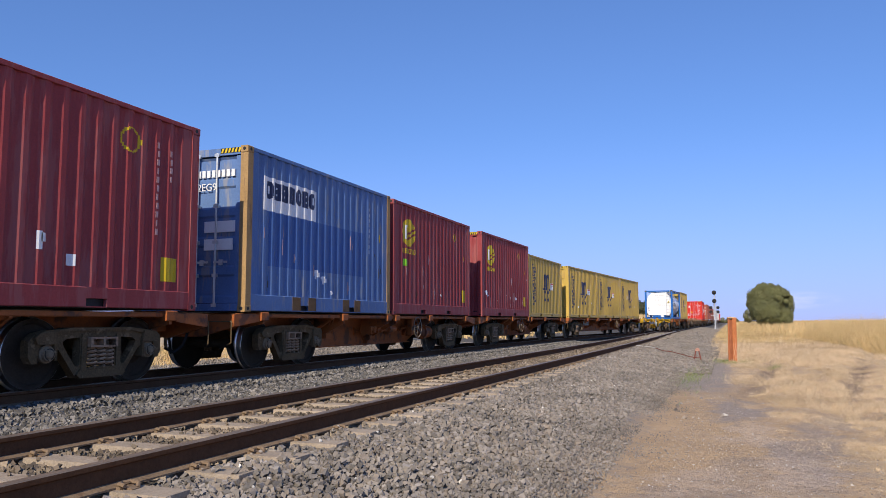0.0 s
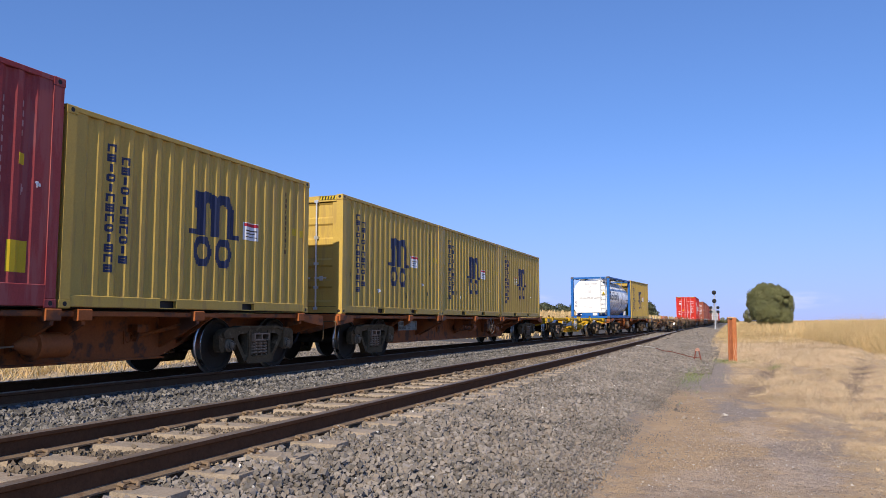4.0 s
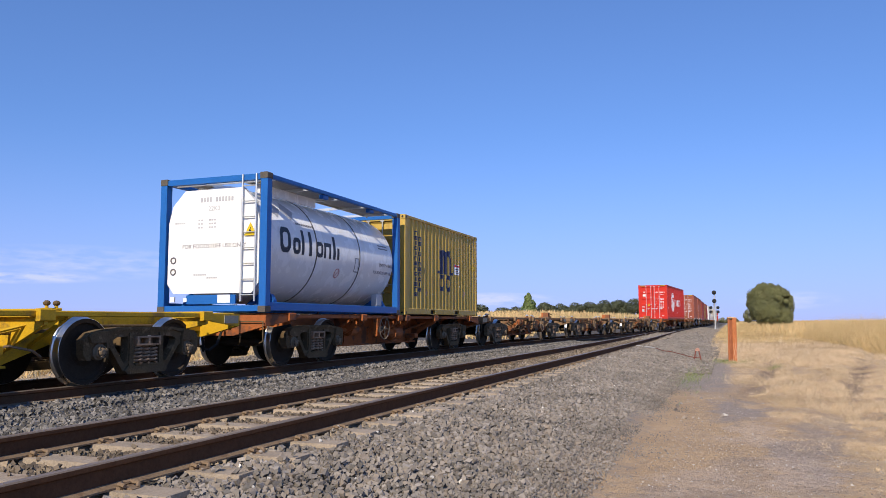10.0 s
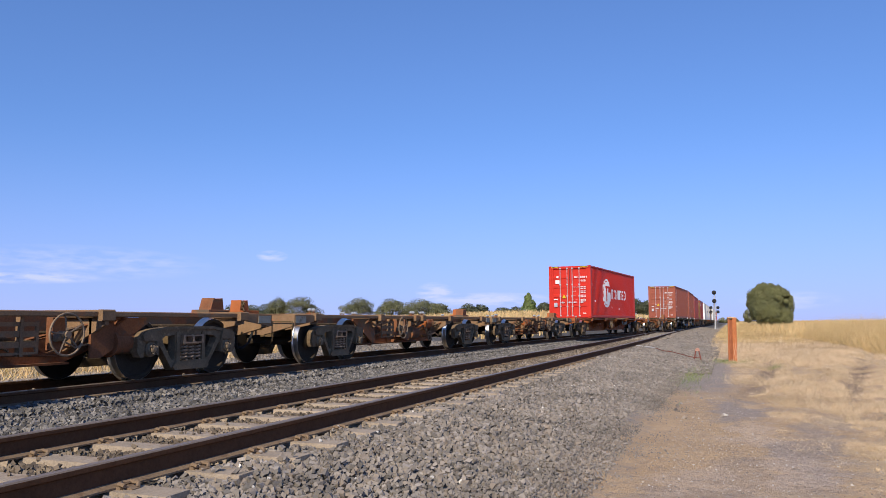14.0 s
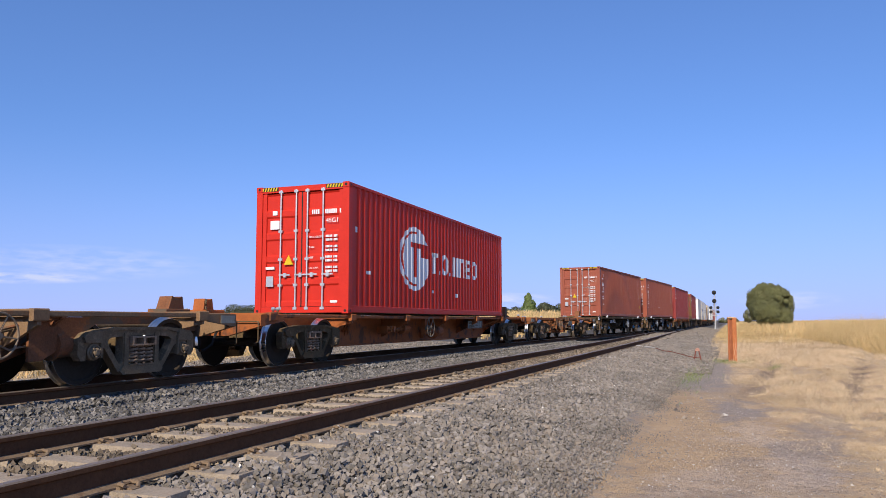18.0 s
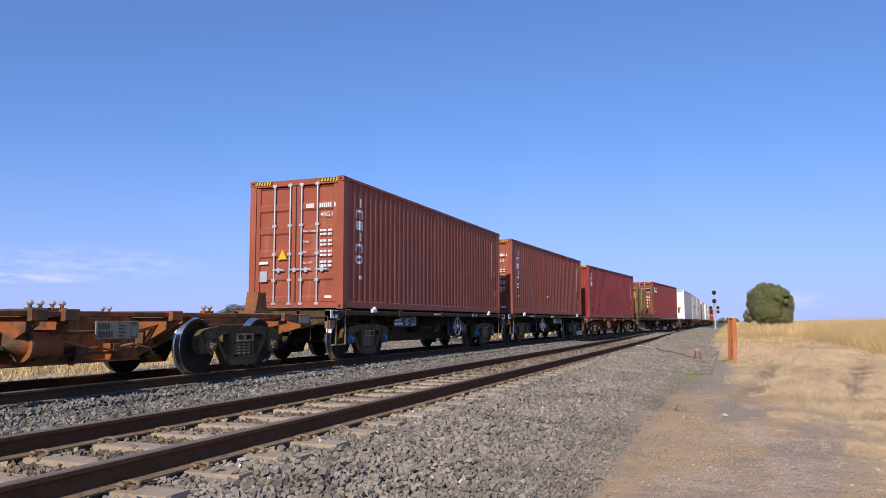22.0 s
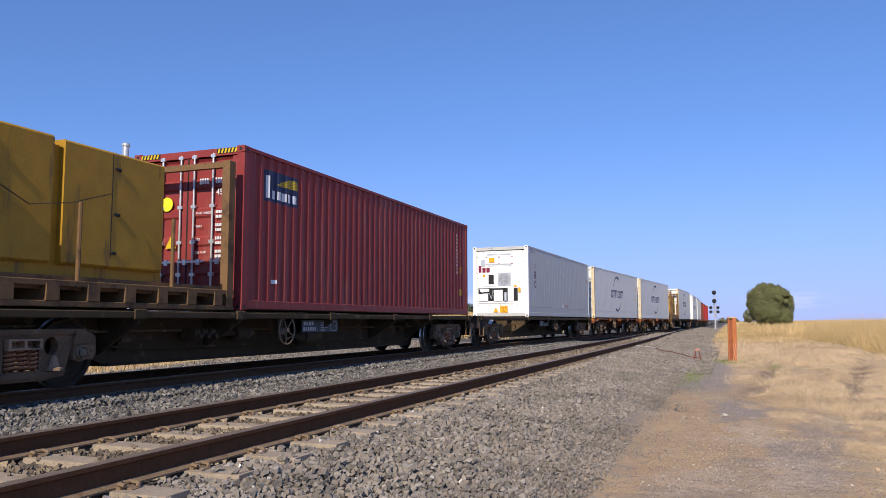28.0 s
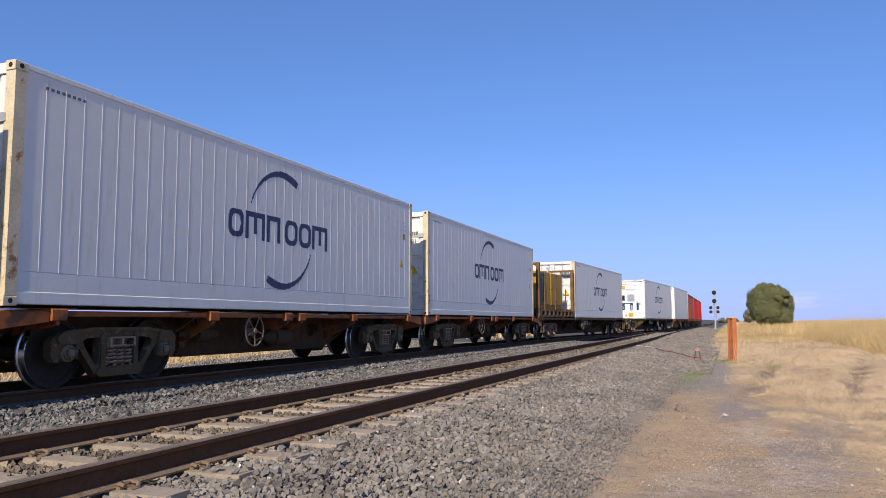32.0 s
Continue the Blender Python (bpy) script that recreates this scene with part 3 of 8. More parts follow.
def bogie_meshes(kind):
    if kind in BOGIE_MESHES:
        return BOGIE_MESHES[kind]
    frame_b, spring, cap = Build(), Build(), Build()
    x0, x1 = 0.93, 1.06
    if kind != "coil":
        half = [(0.36, 0.13), (0.44, 0.16), (0.70, 0.50), (0.76, 0.53), (0.78, 0.60), (1.00, 0.60), (1.02, 0.34), (1.10, 0.34), (1.16, 0.42), (1.16, 0.62), (1.06, 0.71), (0.86, 0.755), (0.55, 0.775)]
        outer = half + [(-u, w) for u, w in reversed(half)]
        window = [(0.36, 0.655), (0.58, 0.64), (0.645, 0.60), (0.62, 0.535), (0.44, 0.29), (0.39, 0.275), (0.36, 0.31)]
        frame_b.plate(outer, [window, [(-u, w) for u, w in reversed(window)], [(-0.25, 0.255), (0.25, 0.255), (0.25, 0.66), (-0.25, 0.66)]], x0, x1)
        frame_b.prism([(-0.38, 0.12), (0.38, 0.12), (0.43, 0.17), (0.36, 0.25), (-0.36, 0.25), (-0.43, 0.17)], x0 - 0.03, x1 + 0.035)
        for m in (1, -1):
            frame_b.prism([(m * 0.345, 0.22), (m * 0.26, 0.22), (m * 0.26, 0.70), (m * 0.345, 0.70)], x0 - 0.02, x1 + 0.022)
            frame_b.prism([(m * 0.78, 0.45), (m * 0.78, 0.605), (m * 1.005, 0.605), (m * 1.005, 0.45)], x0 + 0.02, x1 - 0.01)
        frame_b.prism([(-1.0, 0.66), (-0.55, 0.74), (0.55, 0.74), (1.0, 0.66), (1.0, 0.70), (0.55, 0.785), (-0.55, 0.785), (-1.0, 0.70)], x0 - 0.03, x1 + 0.03)
    else:
        half = [(0.34, 0.13), (0.60, 0.18), (0.68, 0.30), (0.73, 0.50), (0.95, 0.52), (0.99, 0.36), (1.12, 0.36), (1.16, 0.46), (1.15, 0.64), (1.05, 0.73), (0.60, 0.765)]
        eye = [(0.43 + 0.105 * math.cos(2 * math.pi * k / 14), 0.555 + 0.115 * math.sin(2 * math.pi * k / 14)) for k in range(14)]
        frame_b.plate(half + [(-u, w) for u, w in reversed(half)], [eye, [(-u, w) for u, w in reversed(eye)], [(-0.25, 0.255), (0.25, 0.255), (0.25, 0.66), (-0.25, 0.66)]], x0, x1)
        frame_b.prism([(-0.6, 0.17), (0.6, 0.17), (0.64, 0.25), (0.3, 0.235), (-0.3, 0.235), (-0.64, 0.25)], x0 - 0.02, x1 + 0.04)
        frame_b.prism([(-1.0, 0.70), (1.0, 0.70), (0.95, 0.77), (-0.95, 0.77)], x0 - 0.03, x1 + 0.03)
    turns, per, side = 5, 10, 5
    pts = [(0.066 * math.cos(2 * math.pi * k / per), 0.066 * math.sin(2 * math.pi * k / per), 0.262 + 0.26 * k / (turns * per)) for k in range(turns * per + 1)]
    v, f = [], []
    for x, y, z in pts:
        a = math.atan2(y, x)
        for q in range(side):
            bq = 2 * math.pi * q / side
            d = 0.066 + 0.018 * math.cos(bq)
            v.append((d * math.cos(a), d * math.sin(a), z + 0.018 * math.sin(bq)))
    for k in range(len(pts) - 1):
        f += [(k * side + q, k * side + (q + 1) % side, (k + 1) * side + (q + 1) % side, (k + 1) * side + q) for q in range(side)]
    spring.add(v, f)
    seat = Build().plate([(-0.24, 0.52), (0.24, 0.52), (0.24, 0.655), (-0.24, 0.655)], [[(-0.2, 0.545), (-0.02, 0.545), (-0.02, 0.63), (-0.2, 0.63)], [(0.02, 0.545), (0.2, 0.545), (0.2, 0.63), (0.02, 0.63)]], 0.98, 1.13).box(0.96, 1.0, -0.23, 0.23, 0.53, 0.65)
    frame_b.cube(0.94, 1.10, -0.235, 0.235, 0.225, 0.262, 0.008)
    cap.lathe([(1.0, 0.115), (1.07, 0.115), (1.08, 0.095), (1.115, 0.088), (1.12, 0.06), (1.135, 0.05), (1.145, 0.03)], 16, (0, 0, 0.455))
    for m_ in (1, -1):
        frame_b.prism([(m_ * 0.74, 0.575), (m_ * 1.06, 0.575), (m_ * 1.10, 0.66), (m_ * 1.02, 0.725), (m_ * 0.78, 0.74)], x0 - 0.01, x1 + 0.045)
        frame_b.prism([(m_ * 0.75, 0.37), (m_ * 0.79, 0.37), (m_ * 0.79, 0.60), (m_ * 0.75, 0.60)], x0, x1 + 0.035)
    for k in range(3):
        a = 2 * math.pi * k / 3 + 0.4
        cap.tube((1.11, 0.07 * math.cos(a), 0.455 + 0.07 * math.sin(a)), (1.14, 0.07 * math.cos(a), 0.455 + 0.07 * math.sin(a)), 0.018, 6)
    bolster = Build().cube(-0.92, 0.92, -0.2, 0.2, 0.5, 0.72, 0.03).tube((-0.9, -0.5, 0.42), (0.9, -0.5, 0.42), 0.05, 6).tube((-0.9, 0.5, 0.42), (0.9, 0.5, 0.42), 0.05, 6).lathe([(0.72, 0.2), (0.80, 0.2)], 14, axis="z")
    frame_mat, spring_mat = {"ride": (steel_dark, rusty_steel), "dusty": (dusty_tan, rusty_steel), "coil": (dusty_frame, red_spring)}[kind]
    BOGIE_MESHES[kind] = (softened(frame_b.mesh("side_frame", frame_mat), 0.013), spring.mesh("coil_spring", spring_mat), cap.mesh("axle_cap", dusty_cap), bolster.mesh("bogie", steel_dark), cap.mesh("axle_cap", cap_blue), seat.mesh("bolster_end", rusty_steel))
    return BOGIE_MESHES[kind]


def bogie(parent, y, kind="ride", blue_caps=False):
    fr, sp, cp, bo, cb, be = bogie_meshes(kind)
    ob = part("bogie", bo, None, parent, "three-piece bogie of grimy cast steel", pose(0, y, 0))
    for turn in (0, 180):
        part("side_frame", fr, None, ob, at=pose(0, 0, 0, 0, 0, turn))
        for m in (1, -1) if kind == "coil" else ():
            part("spring_bracket", SHOE, None, ob, "rusty bracket beside the springs", pose((1 if turn == 0 else -1) * 1.08, m * 0.46, 0.25))
        part("bolster_end", be, None, ob, "rusty bolster end over the springs", pose(0, 0, 0, 0, 0, turn))
        for dy in (-0.155, 0.0, 0.155):
            part("coil_spring", sp, None, ob, at=pose(1.035 if turn == 0 else -1.035, dy, 0))
        for m in (1, -1):
            part("axle_cap", cb if blue_caps else cp, None, ob, "blue axle end cap" if blue_caps else "", pose(0, m * 0.89, 0, 0, 0, turn))
    for m in (-1, 1):
        w = part("wheelset", WHEELS, None, ob, at=pose(0, m * 0.89, 0.455))
        BOGIES.append((w, m))
    return ob


def wagon(front, rear, paint_name, label, over=2.43, style="spine", deck=1.03, kind="ride", blue=False, posts=(), board=None, locks=(), group="container wagons", hand=3.1, stanchion=False, guides=True, plates=False):
    """A skeletal container wagon; y = 0 is its front bogie's centre. posts: cross beams' places; locks: twist locks that stand proud."""
    p = paint[paint_name]
    outer = paint["dusty"] if paint_name == "rust_orange" else paint["orange"] if paint_name == "grimy_orange" else p
    w = thing("container_wagon", label, "rail wagon", group)
    span = rear - front
    y0, y1 = -over + 0.35, span + over - 0.35
    for y in (0.0, span):
        bogie(w, y, "dusty" if paint_name == "rust_orange" else kind, blue)
    top = deck - 0.008
    # the main beam, deeper between the bogies
    low = 0.31 if style != "flat" else 0.36 if kind == "ride" else 0.24
    outline = [(y0, top - 0.32), (y0, top - 0.02), (y1, top - 0.02), (y1, top - 0.32), (span - 0.6, 0.74), (span - 1.9, low), (1.9, low), (0.6, 0.74)]
    for x in (-0.46, 0.40):
        part("main_girder", Build().prism(outline, x, x + 0.06), p, w)
    part("centre_deck", Build().box(-0.40, 0.40, y0 + 0.02, y1 - 0.02, top - 0.10, top - 0.04), p, w)
    flange = Build().box(-0.56, 0.56, 1.9, span - 1.9, low - 0.03, low)
    part("lower_flange", flange, p, w)
    # outer rails
    for m in (1, -1):
        b = Build()
        b.cube(min(m * 1.06, m * 1.16), max(m * 1.06, m * 1.16), y0 + 0.1, y1 - 0.1, top - 0.095, top - 0.02, 0.012)
        if style == "flat":
            b.cube(min(m * 1.10, m * 1.215), max(m * 1.10, m * 1.215), y0 + 0.1, y1 - 0.1, top - 0.13, top - 0.03, 0.012)
        part("side_rail", b, outer, w)
    # cross beams with their gussets
    for y in posts:
        b = Build().box(-1.22, 1.22, y - 0.11, y + 0.11, top - 0.10, top)
        for m in (1, -1):
            b.prism([(m * 0.46, top - 0.10), (m * 1.20, top - 0.10), (m * 1.20, top - 0.2), (m * 0.46, low + 0.14 if 1.6 < y < span - 1.6 else top - 0.34)], y - 0.03, y + 0.03, "y")
            b.cube(min(m * 1.14, m * 1.235), max(m * 1.14, m * 1.235), y - 0.115, y + 0.115, top - 0.15, top + 0.004, 0.015)
        part("cross_beam", b, outer, w)
    for y in posts if guides else ():
        for m in (1, -1):
            part("container_guide", Build().prism([(y - 0.10, top), (y + 0.10, top), (y + 0.07, deck - 0.002), (y - 0.07, deck - 0.002)], min(m * 1.10, m * 1.21), max(m * 1.10, m * 1.21)), p, w)
    # sloping braces from the outer rail to the girder
    if style == "spine":
        for y, d in ((1.45, 1), (span - 1.45, -1)):
            for m in (1, -1):
                part("brace", Build().prism([(m * 1.15, top - 0.06), (m * 1.15, top - 0.11), (m * 0.47, 0.50), (m * 0.47, 0.56)], y + d * 0.02, y + d * 0.07, "y").tube((m * 1.12, y, top - 0.09), (m * 0.47, y + d * 0.95, 0.62), 0.022, 5).tube((m * 1.12, y + d * 0.12, top - 0.09), (m * 0.47, y + d * 1.1, 0.62), 0.022, 5), p, w)
    # ends
    for y, d in ((y0, -1), (y1, 1)):
        b = Build().prism([(-1.2, top - 0.04), (-1.2, top - 0.24), (-0.5, top - 0.42), (0.5, top - 0.42), (1.2, top - 0.24), (1.2, top - 0.04)], min(y, y - d * 0.1), max(y, y - d * 0.1), "y")
        for m in (1, -1):
            b.prism([(y - d * 0.1, top - 0.24), (y - d * 0.1, top - 0.04), (y - d * 0.75, top - 0.04), (y - d * 0.75, top - 0.16)], min(m * 1.17, m * 1.2), max(m * 1.17, m * 1.2))
        part("end_sill", b, outer, w)
        c = Build().cube(-0.11, 0.11, min(y, y + d * 0.3), max(y, y + d * 0.3), 0.70, 0.92, 0.03).cube(-0.17, 0.15, min(y + d * 0.25, y + d * 0.42), max(y + d * 0.25, y + d * 0.42), 0.68, 0.95, 0.04)
        part("coupler", c, steel_dark, w)
        h = Build().bent([(0.32, y, 0.78), (0.33, y + d * 0.12, 0.66), (0.30, y + d * 0.2, 0.45), (0.22, y + d * 0.32, 0.34), (0.1, y + d * 0.42, 0.42)], 0.024, 6)
        part("brake_hose", h, rubber, w)
        part("uncoupling_lever", Build().bent([(0.2, y + d * 0.05, top - 0.16), (1.18, y + d * 0.05, top - 0.16), (1.18, y + d * 0.05, top - 0.52), (1.12, y + d * 0.09, top - 0.56)], 0.011, 5), steel_dark, w)
    # hand brake, reservoir, pipes and rigging
    hy = hand
    hm = galv if paint_name in ("yellow", "dark") and kind == "ride" else hand_metal
    hb = part("hand_brake_wheel", Build().ring((1.17, hy, 0.70), 0.27, 0.015, "x", 24, 6), hm, w, "spoked hand brake wheel")
    part("hub", Build().tube((1.02, hy, 0.70), (1.20, hy, 0.70), 0.045, 8), hm, hb)
    for k in range(5):
        a = 2 * math.pi * k / 5 + 0.2 + front
        part("spoke", Build().tube((1.165, hy + 0.03 * math.cos(a), 0.70 + 0.03 * math.sin(a)), (1.17, hy + 0.268 * math.cos(a), 0.70 + 0.268 * math.sin(a)), 0.011, 5), hm, hb)
    part("hand_brake_bracket", Build().cube(0.92, 1.03, hy - 0.10, hy + 0.10, 0.5, top - 0.1, 0.01), p, w)
    ty = hy + (2.0 if paint_name == "yellow" else 1.15)
    part("brake_rod", Build().bent([(1.10, hy, 0.62), (1.0, hy + 0.3, 0.52), (0.92, hy + 0.5, 0.55), (0.82, hy + 0.82, 0.56)], 0.013, 5), hand_metal, w)
    part("chain_drum", Build().tube((1.06, hy - 0.09, 0.66), (1.06, hy + 0.09, 0.66), 0.05, 10), hm, w)
    part("air_reservoir", Build().lathe([(ty - 0.36, 0.03), (ty - 0.34, 0.05), (ty - 0.13, 0.15), (ty - 0.12, 0.205), (ty - 0.08, 0.205), (ty - 0.07, 0.17), (ty + 0.40, 0.17), (ty + 0.46, 0.06)], 20, (0.82, 0, 0.56), "y"), p, w)
    part("brake_cylinder", Build().lathe([(hy - 1.5, 0.05), (hy - 1.1, 0.06), (hy - 1.08, 0.14), (hy - 0.75, 0.14), (hy - 0.73, 0.05)], 14, (0.72, 0, 0.66), "y"), p, w)
    side = 0.30 if guides and style == "spine" else 0.64
    pipes = Build().bent([(side, y0 + 0.3, 0.80), (side, 1.0, 0.80), (side, 1.6, 0.72), (side, span - 1.6, 0.72), (side, span - 1.0, 0.80), (side, y1 - 0.3, 0.80)], 0.022, 6)
    if not guides:
        pipes.bent([(0.9, 1.5, 0.5), (0.9, hy - 0.3, 0.62)], 0.016, 5).bent([(0.7, 2.2, 0.62), (0.95, 3.0, 0.84), (0.95, hy - 1.7, 0.84)], 0.014, 5)
    part("brake_pipe", pipes, steel_dark, w)
    for k in range(3):
        ky = hy - 2.3 + 0.2 * k
        part("brake_valve", Build().cube(0.62, 0.92, ky - 0.07, ky + 0.07, 0.55 + 0.04 * k, 0.74, 0.02).tube((0.9, ky, 0.62), (1.0, ky, 0.62), 0.04, 8), p, w)
    if paint_name == "rust_orange":
        # a slotted step frame beside the hand brake, broad gussets, and the strapped air tank
        part("step_frame", Build().plate([(hy - 1.05, top - 0.56), (hy - 0.32, top - 0.56), (hy - 0.32, top - 0.16), (hy - 1.05, top - 0.16)], [[(hy - 1.01, top - 0.53 + 0.13 * k), (hy - 0.36, top - 0.53 + 0.13 * k), (hy - 0.36, top - 0.475 + 0.13 * k), (hy - 1.01, top - 0.475 + 0.13 * k)] for k in range(3)], 1.02, 1.05), outer, w, "dusty slotted step frame")
        part("step_post", Build().box(0.98, 1.06, hy - 0.60, hy - 0.55, top - 0.58, top - 0.1), outer, w)
        for y, d in ((hy - 1.25, -1), (hy + 0.6, 1)):
            for m in (1, -1):
                part("gusset", Build().prism([(y, top - 0.10), (y + d * 1.15, top - 0.10), (y + d * 1.15, top - 0.15), (y + d * 0.2, low + 0.06), (y, low + 0.06)], min(m * 0.92, m * 0.96), max(m * 0.92, m * 0.96)), p, w)
        ay = hy - 2.75 if hy > 5 else hy + 2.3
        tank = part("air_tank", Build().lathe([(ay - 0.34, 0.03), (ay - 0.33, 0.10), (ay - 0.28, 0.155), (ay + 0.28, 0.155), (ay + 0.33, 0.10), (ay + 0.34, 0.03)], 20, (0.86, 0, top - 0.21), "y"), paint["orange"], w, "orange air tank in two straps")
        for dy in (-0.18, 0.18):
            part("strap", Build().lathe([(ay + dy - 0.02, 0.15), (ay + dy - 0.02, 0.162), (ay + dy + 0.02, 0.162), (ay + dy + 0.02, 0.15)], 20, (0.86, 0, top - 0.21), "y").tube((0.98, ay + dy, top - 0.3), (0.94, ay + dy, top - 0.48), 0.022, 5), outer, tank)
        part("brake_disc", Build().ring((0.95, ay + 0.1, low + 0.14), 0.13, 0.022, "x", 18, 6).tube((0.7, ay + 0.1, low + 0.14), (0.98, ay + 0.1, low + 0.14), 0.03, 8), outer, w)
        part("hose_run", Build().bent([(0.95, ay - 0.9, top - 0.45), (0.99, ay - 0.5, top - 0.28), (0.98, ay - 0.3, top - 0.4), (0.97, ay - 0.1, top - 0.55), (0.98, ay + 0.45, top - 0.5), (0.99, ay + 0.7, top - 0.58)], 0.022, 6), outer, w)
    # pipes, brackets and levers along the girder's face
    lx = random.Random(int(front * 10))
    count = 3 if guides else 7
    for k in range(count):
        y = 2.0 + (span - 4.4) * k / (count - 1) + lx.uniform(-0.2, 0.2)
        if abs(y - hy) < 0.45:
            continue
        z = lx.uniform(0.45, 0.8)
        d = lx.uniform(0.06, 0.14)
        part("bracket", Build().cube(0.45, 0.45 + lx.uniform(0.15, 0.35), y - d, y + d, z - 0.06, z + 0.06, 0.012).prism([(0.45, z - 0.2), (0.53, z - 0.2), (0.60, z - 0.05), (0.45, z - 0.05)], y - 0.02, y + 0.02, "y"), p, w)
        if not guides:
            part("lever", Build().bent([(0.62, y, z), (0.70, y + 0.25, z + 0.05), (0.70, y + 0.6, z - 0.02), (0.58, y + 0.85, z - 0.12)], 0.018, 5), p if k % 2 else hand_metal, w)
    if guides and kind == "ride":
        for k in range(4):
            y = 2.6 + (span - 5.2) * k / 3
            if abs(y - hy) > 0.4:
                part("lashing_ring", Build().ring((0.475, y, 0.62), 0.075, 0.013, "x", 14, 5).box(0.458, 0.48, y - 0.1, y - 0.06, 0.52, 0.72), p, w)
    else:
        part("air_pipe", Build().bent([(0.56, 1.9, 0.50), (0.60, 2.6, 0.44), (0.60, hy - 0.4, 0.44), (0.60, hy + 0.5, 0.40), (0.60, span - 2.4, 0.42), (0.55, span - 1.8, 0.56)], 0.017, 6), p, w)
    part("valve_body", Build().lathe([(-0.12, 0.05), (-0.1, 0.1), (0.02, 0.1), (0.05, 0.075), (0.14, 0.075), (0.16, 0.03)], 12, (0.70, hy - 0.62, 0.66), "y"), p, w)
    if board:
        bw, by = board
        part("number_board", Build().cube(1.0, 1.02, by, by + bw, top - 0.40, top - 0.15, 0.004), board_light if paint_name == "yellow" else board_dark if style == "flat" else board_grey, w, "dirty grey board with the wagon's lettering")
        marks = Build()
        for k in range(4):
            marks.box(1.0205, 1.024, by + bw * (0.04 + 0.07 * k), by + bw * (0.04 + 0.07 * k) + bw * 0.045, top - 0.26, top - 0.185)
        for k in range(6):
            marks.box(1.0205, 1.024, by + bw * (0.03 + 0.06 * k), by + bw * (0.03 + 0.06 * k) + bw * 0.04, top - 0.37, top - 0.295)
        for k in range(4):
            marks.box(1.0205, 1.024, by + bw * 0.50, by + bw * (0.62 + 0.05 * (k % 2)), top - 0.37 + 0.05 * k, top - 0.352 + 0.05 * k)
        for y_, z_, dy_, dz_ in ((0.78, -0.38, 0.17, 0.012), (0.78, -0.18, 0.17, 0.012), (0.78, -0.38, 0.012, 0.2), (0.94, -0.38, 0.012, 0.2)):
            marks.box(1.0205, 1.024, by + bw * y_, by + bw * (y_ + dy_), top + z_, top + z_ + dz_)
        if blue:
            for k in range(8):
                marks.box(1.0205, 1.024, by + bw * (0.865 - 0.0085 * k), by + bw * (0.875 - 0.0085 * k), top - 0.35 + 0.016 * (7 - k), top - 0.33 + 0.016 * (7 - k))
                marks.box(1.0205, 1.024, by + bw * (0.865 + 0.0085 * k), by + bw * (0.875 + 0.0085 * k), top - 0.35 + 0.016 * (7 - k), top - 0.33 + 0.016 * (7 - k))
            marks.box(1.0205, 1.024, by + bw * 0.80, by + bw * 0.94, top - 0.355, top - 0.34)
        tagged(part("lettering", marks, white_mark if blue else board_light if style == "flat" else soot_mark, w), kind="stuff")
    for y in locks:
        for m in (1, -1):
            for dy in (-0.075, 0.075):
                lock = part("twist_lock", Build().cube(min(m * 1.01, m * 1.11), max(m * 1.01, m * 1.11), y + dy - 0.045, y + dy + 0.045, deck - 0.03, deck + 0.008, 0.012).tube((m * 1.06, y + dy, deck), (m * 1.06, y + dy, deck + 0.04), 0.022, 8), p, w)
                part("lock_head", Build().lathe([(deck + 0.035, 0.024), (deck + 0.055, 0.044), (deck + 0.075, 0.046), (deck + 0.095, 0.03), (deck + 0.102, 0.01)], 10, (m * 1.06, y + dy, 0), "z"), steel_dark if paint_name == "yellow" else galv, lock, "worn lock head")
    if stanchion:
        # folding stands: a dark one at the rear end, a smaller orange one at the front with its crossed links
        ph = 0.26 if paint_name == "rust_orange" else 0.42
        part("locating_post", Build().prism([(y1 - 0.88, top), (y1 - 0.48, top), (y1 - 0.53, top + ph), (y1 - 0.60, top + ph - 0.02), (y1 - 0.72, top + ph - 0.02), (y1 - 0.78, top + ph)], 0.24, 0.5), paint["rust_orange"], w, "dark rusty folding stand")
        part("post_foot", Build().cube(0.18, 0.56, y1 - 0.98, y1 - 0.4, top - 0.02, top + 0.05, 0.012), paint["rust_orange"], w)
        part("locating_post", Build().prism([(y0 + 0.02, top), (y0 + 0.34, top), (y0 + 0.28, top + 0.27), (y0 + 0.22, top + 0.25), (y0 + 0.12, top + 0.25), (y0 + 0.06, top + 0.27)], -0.32, -0.08), paint["orange"], w, "bright orange folding stand")
        part("post_foot", Build().cube(-0.42, 0.10, y0 - 0.02, y0 + 0.42, top - 0.02, top + 0.06, 0.012), paint["orange"], w)
        part("post_brace", Build().tube((-0.1, y0 + 0.1, top + 0.22), (0.35, y0 - 0.45, top + 0.05), 0.016, 5).tube((-0.1, y0 + 0.1, top + 0.05), (0.35, y0 - 0.45, top + 0.20), 0.016, 5).bent([(-0.15, y0 + 0.15, top + 0.2), (0.15, y0 - 0.2, top + 0.24), (0.42, y0 - 0.55, top + 0.16)], 0.016, 5), steel_dark, w)
    if not guides:
        for y, d in ((y0, 1), (y1, -1)):
            a, c = sorted((y + d * 0.04, y + d * 0.42))
            part("end_reflector", Build().box(1.2, 1.208, a, c, top - 0.19, top - 0.06), board_grey, w, "dirty pale plate at the wagon's corner")
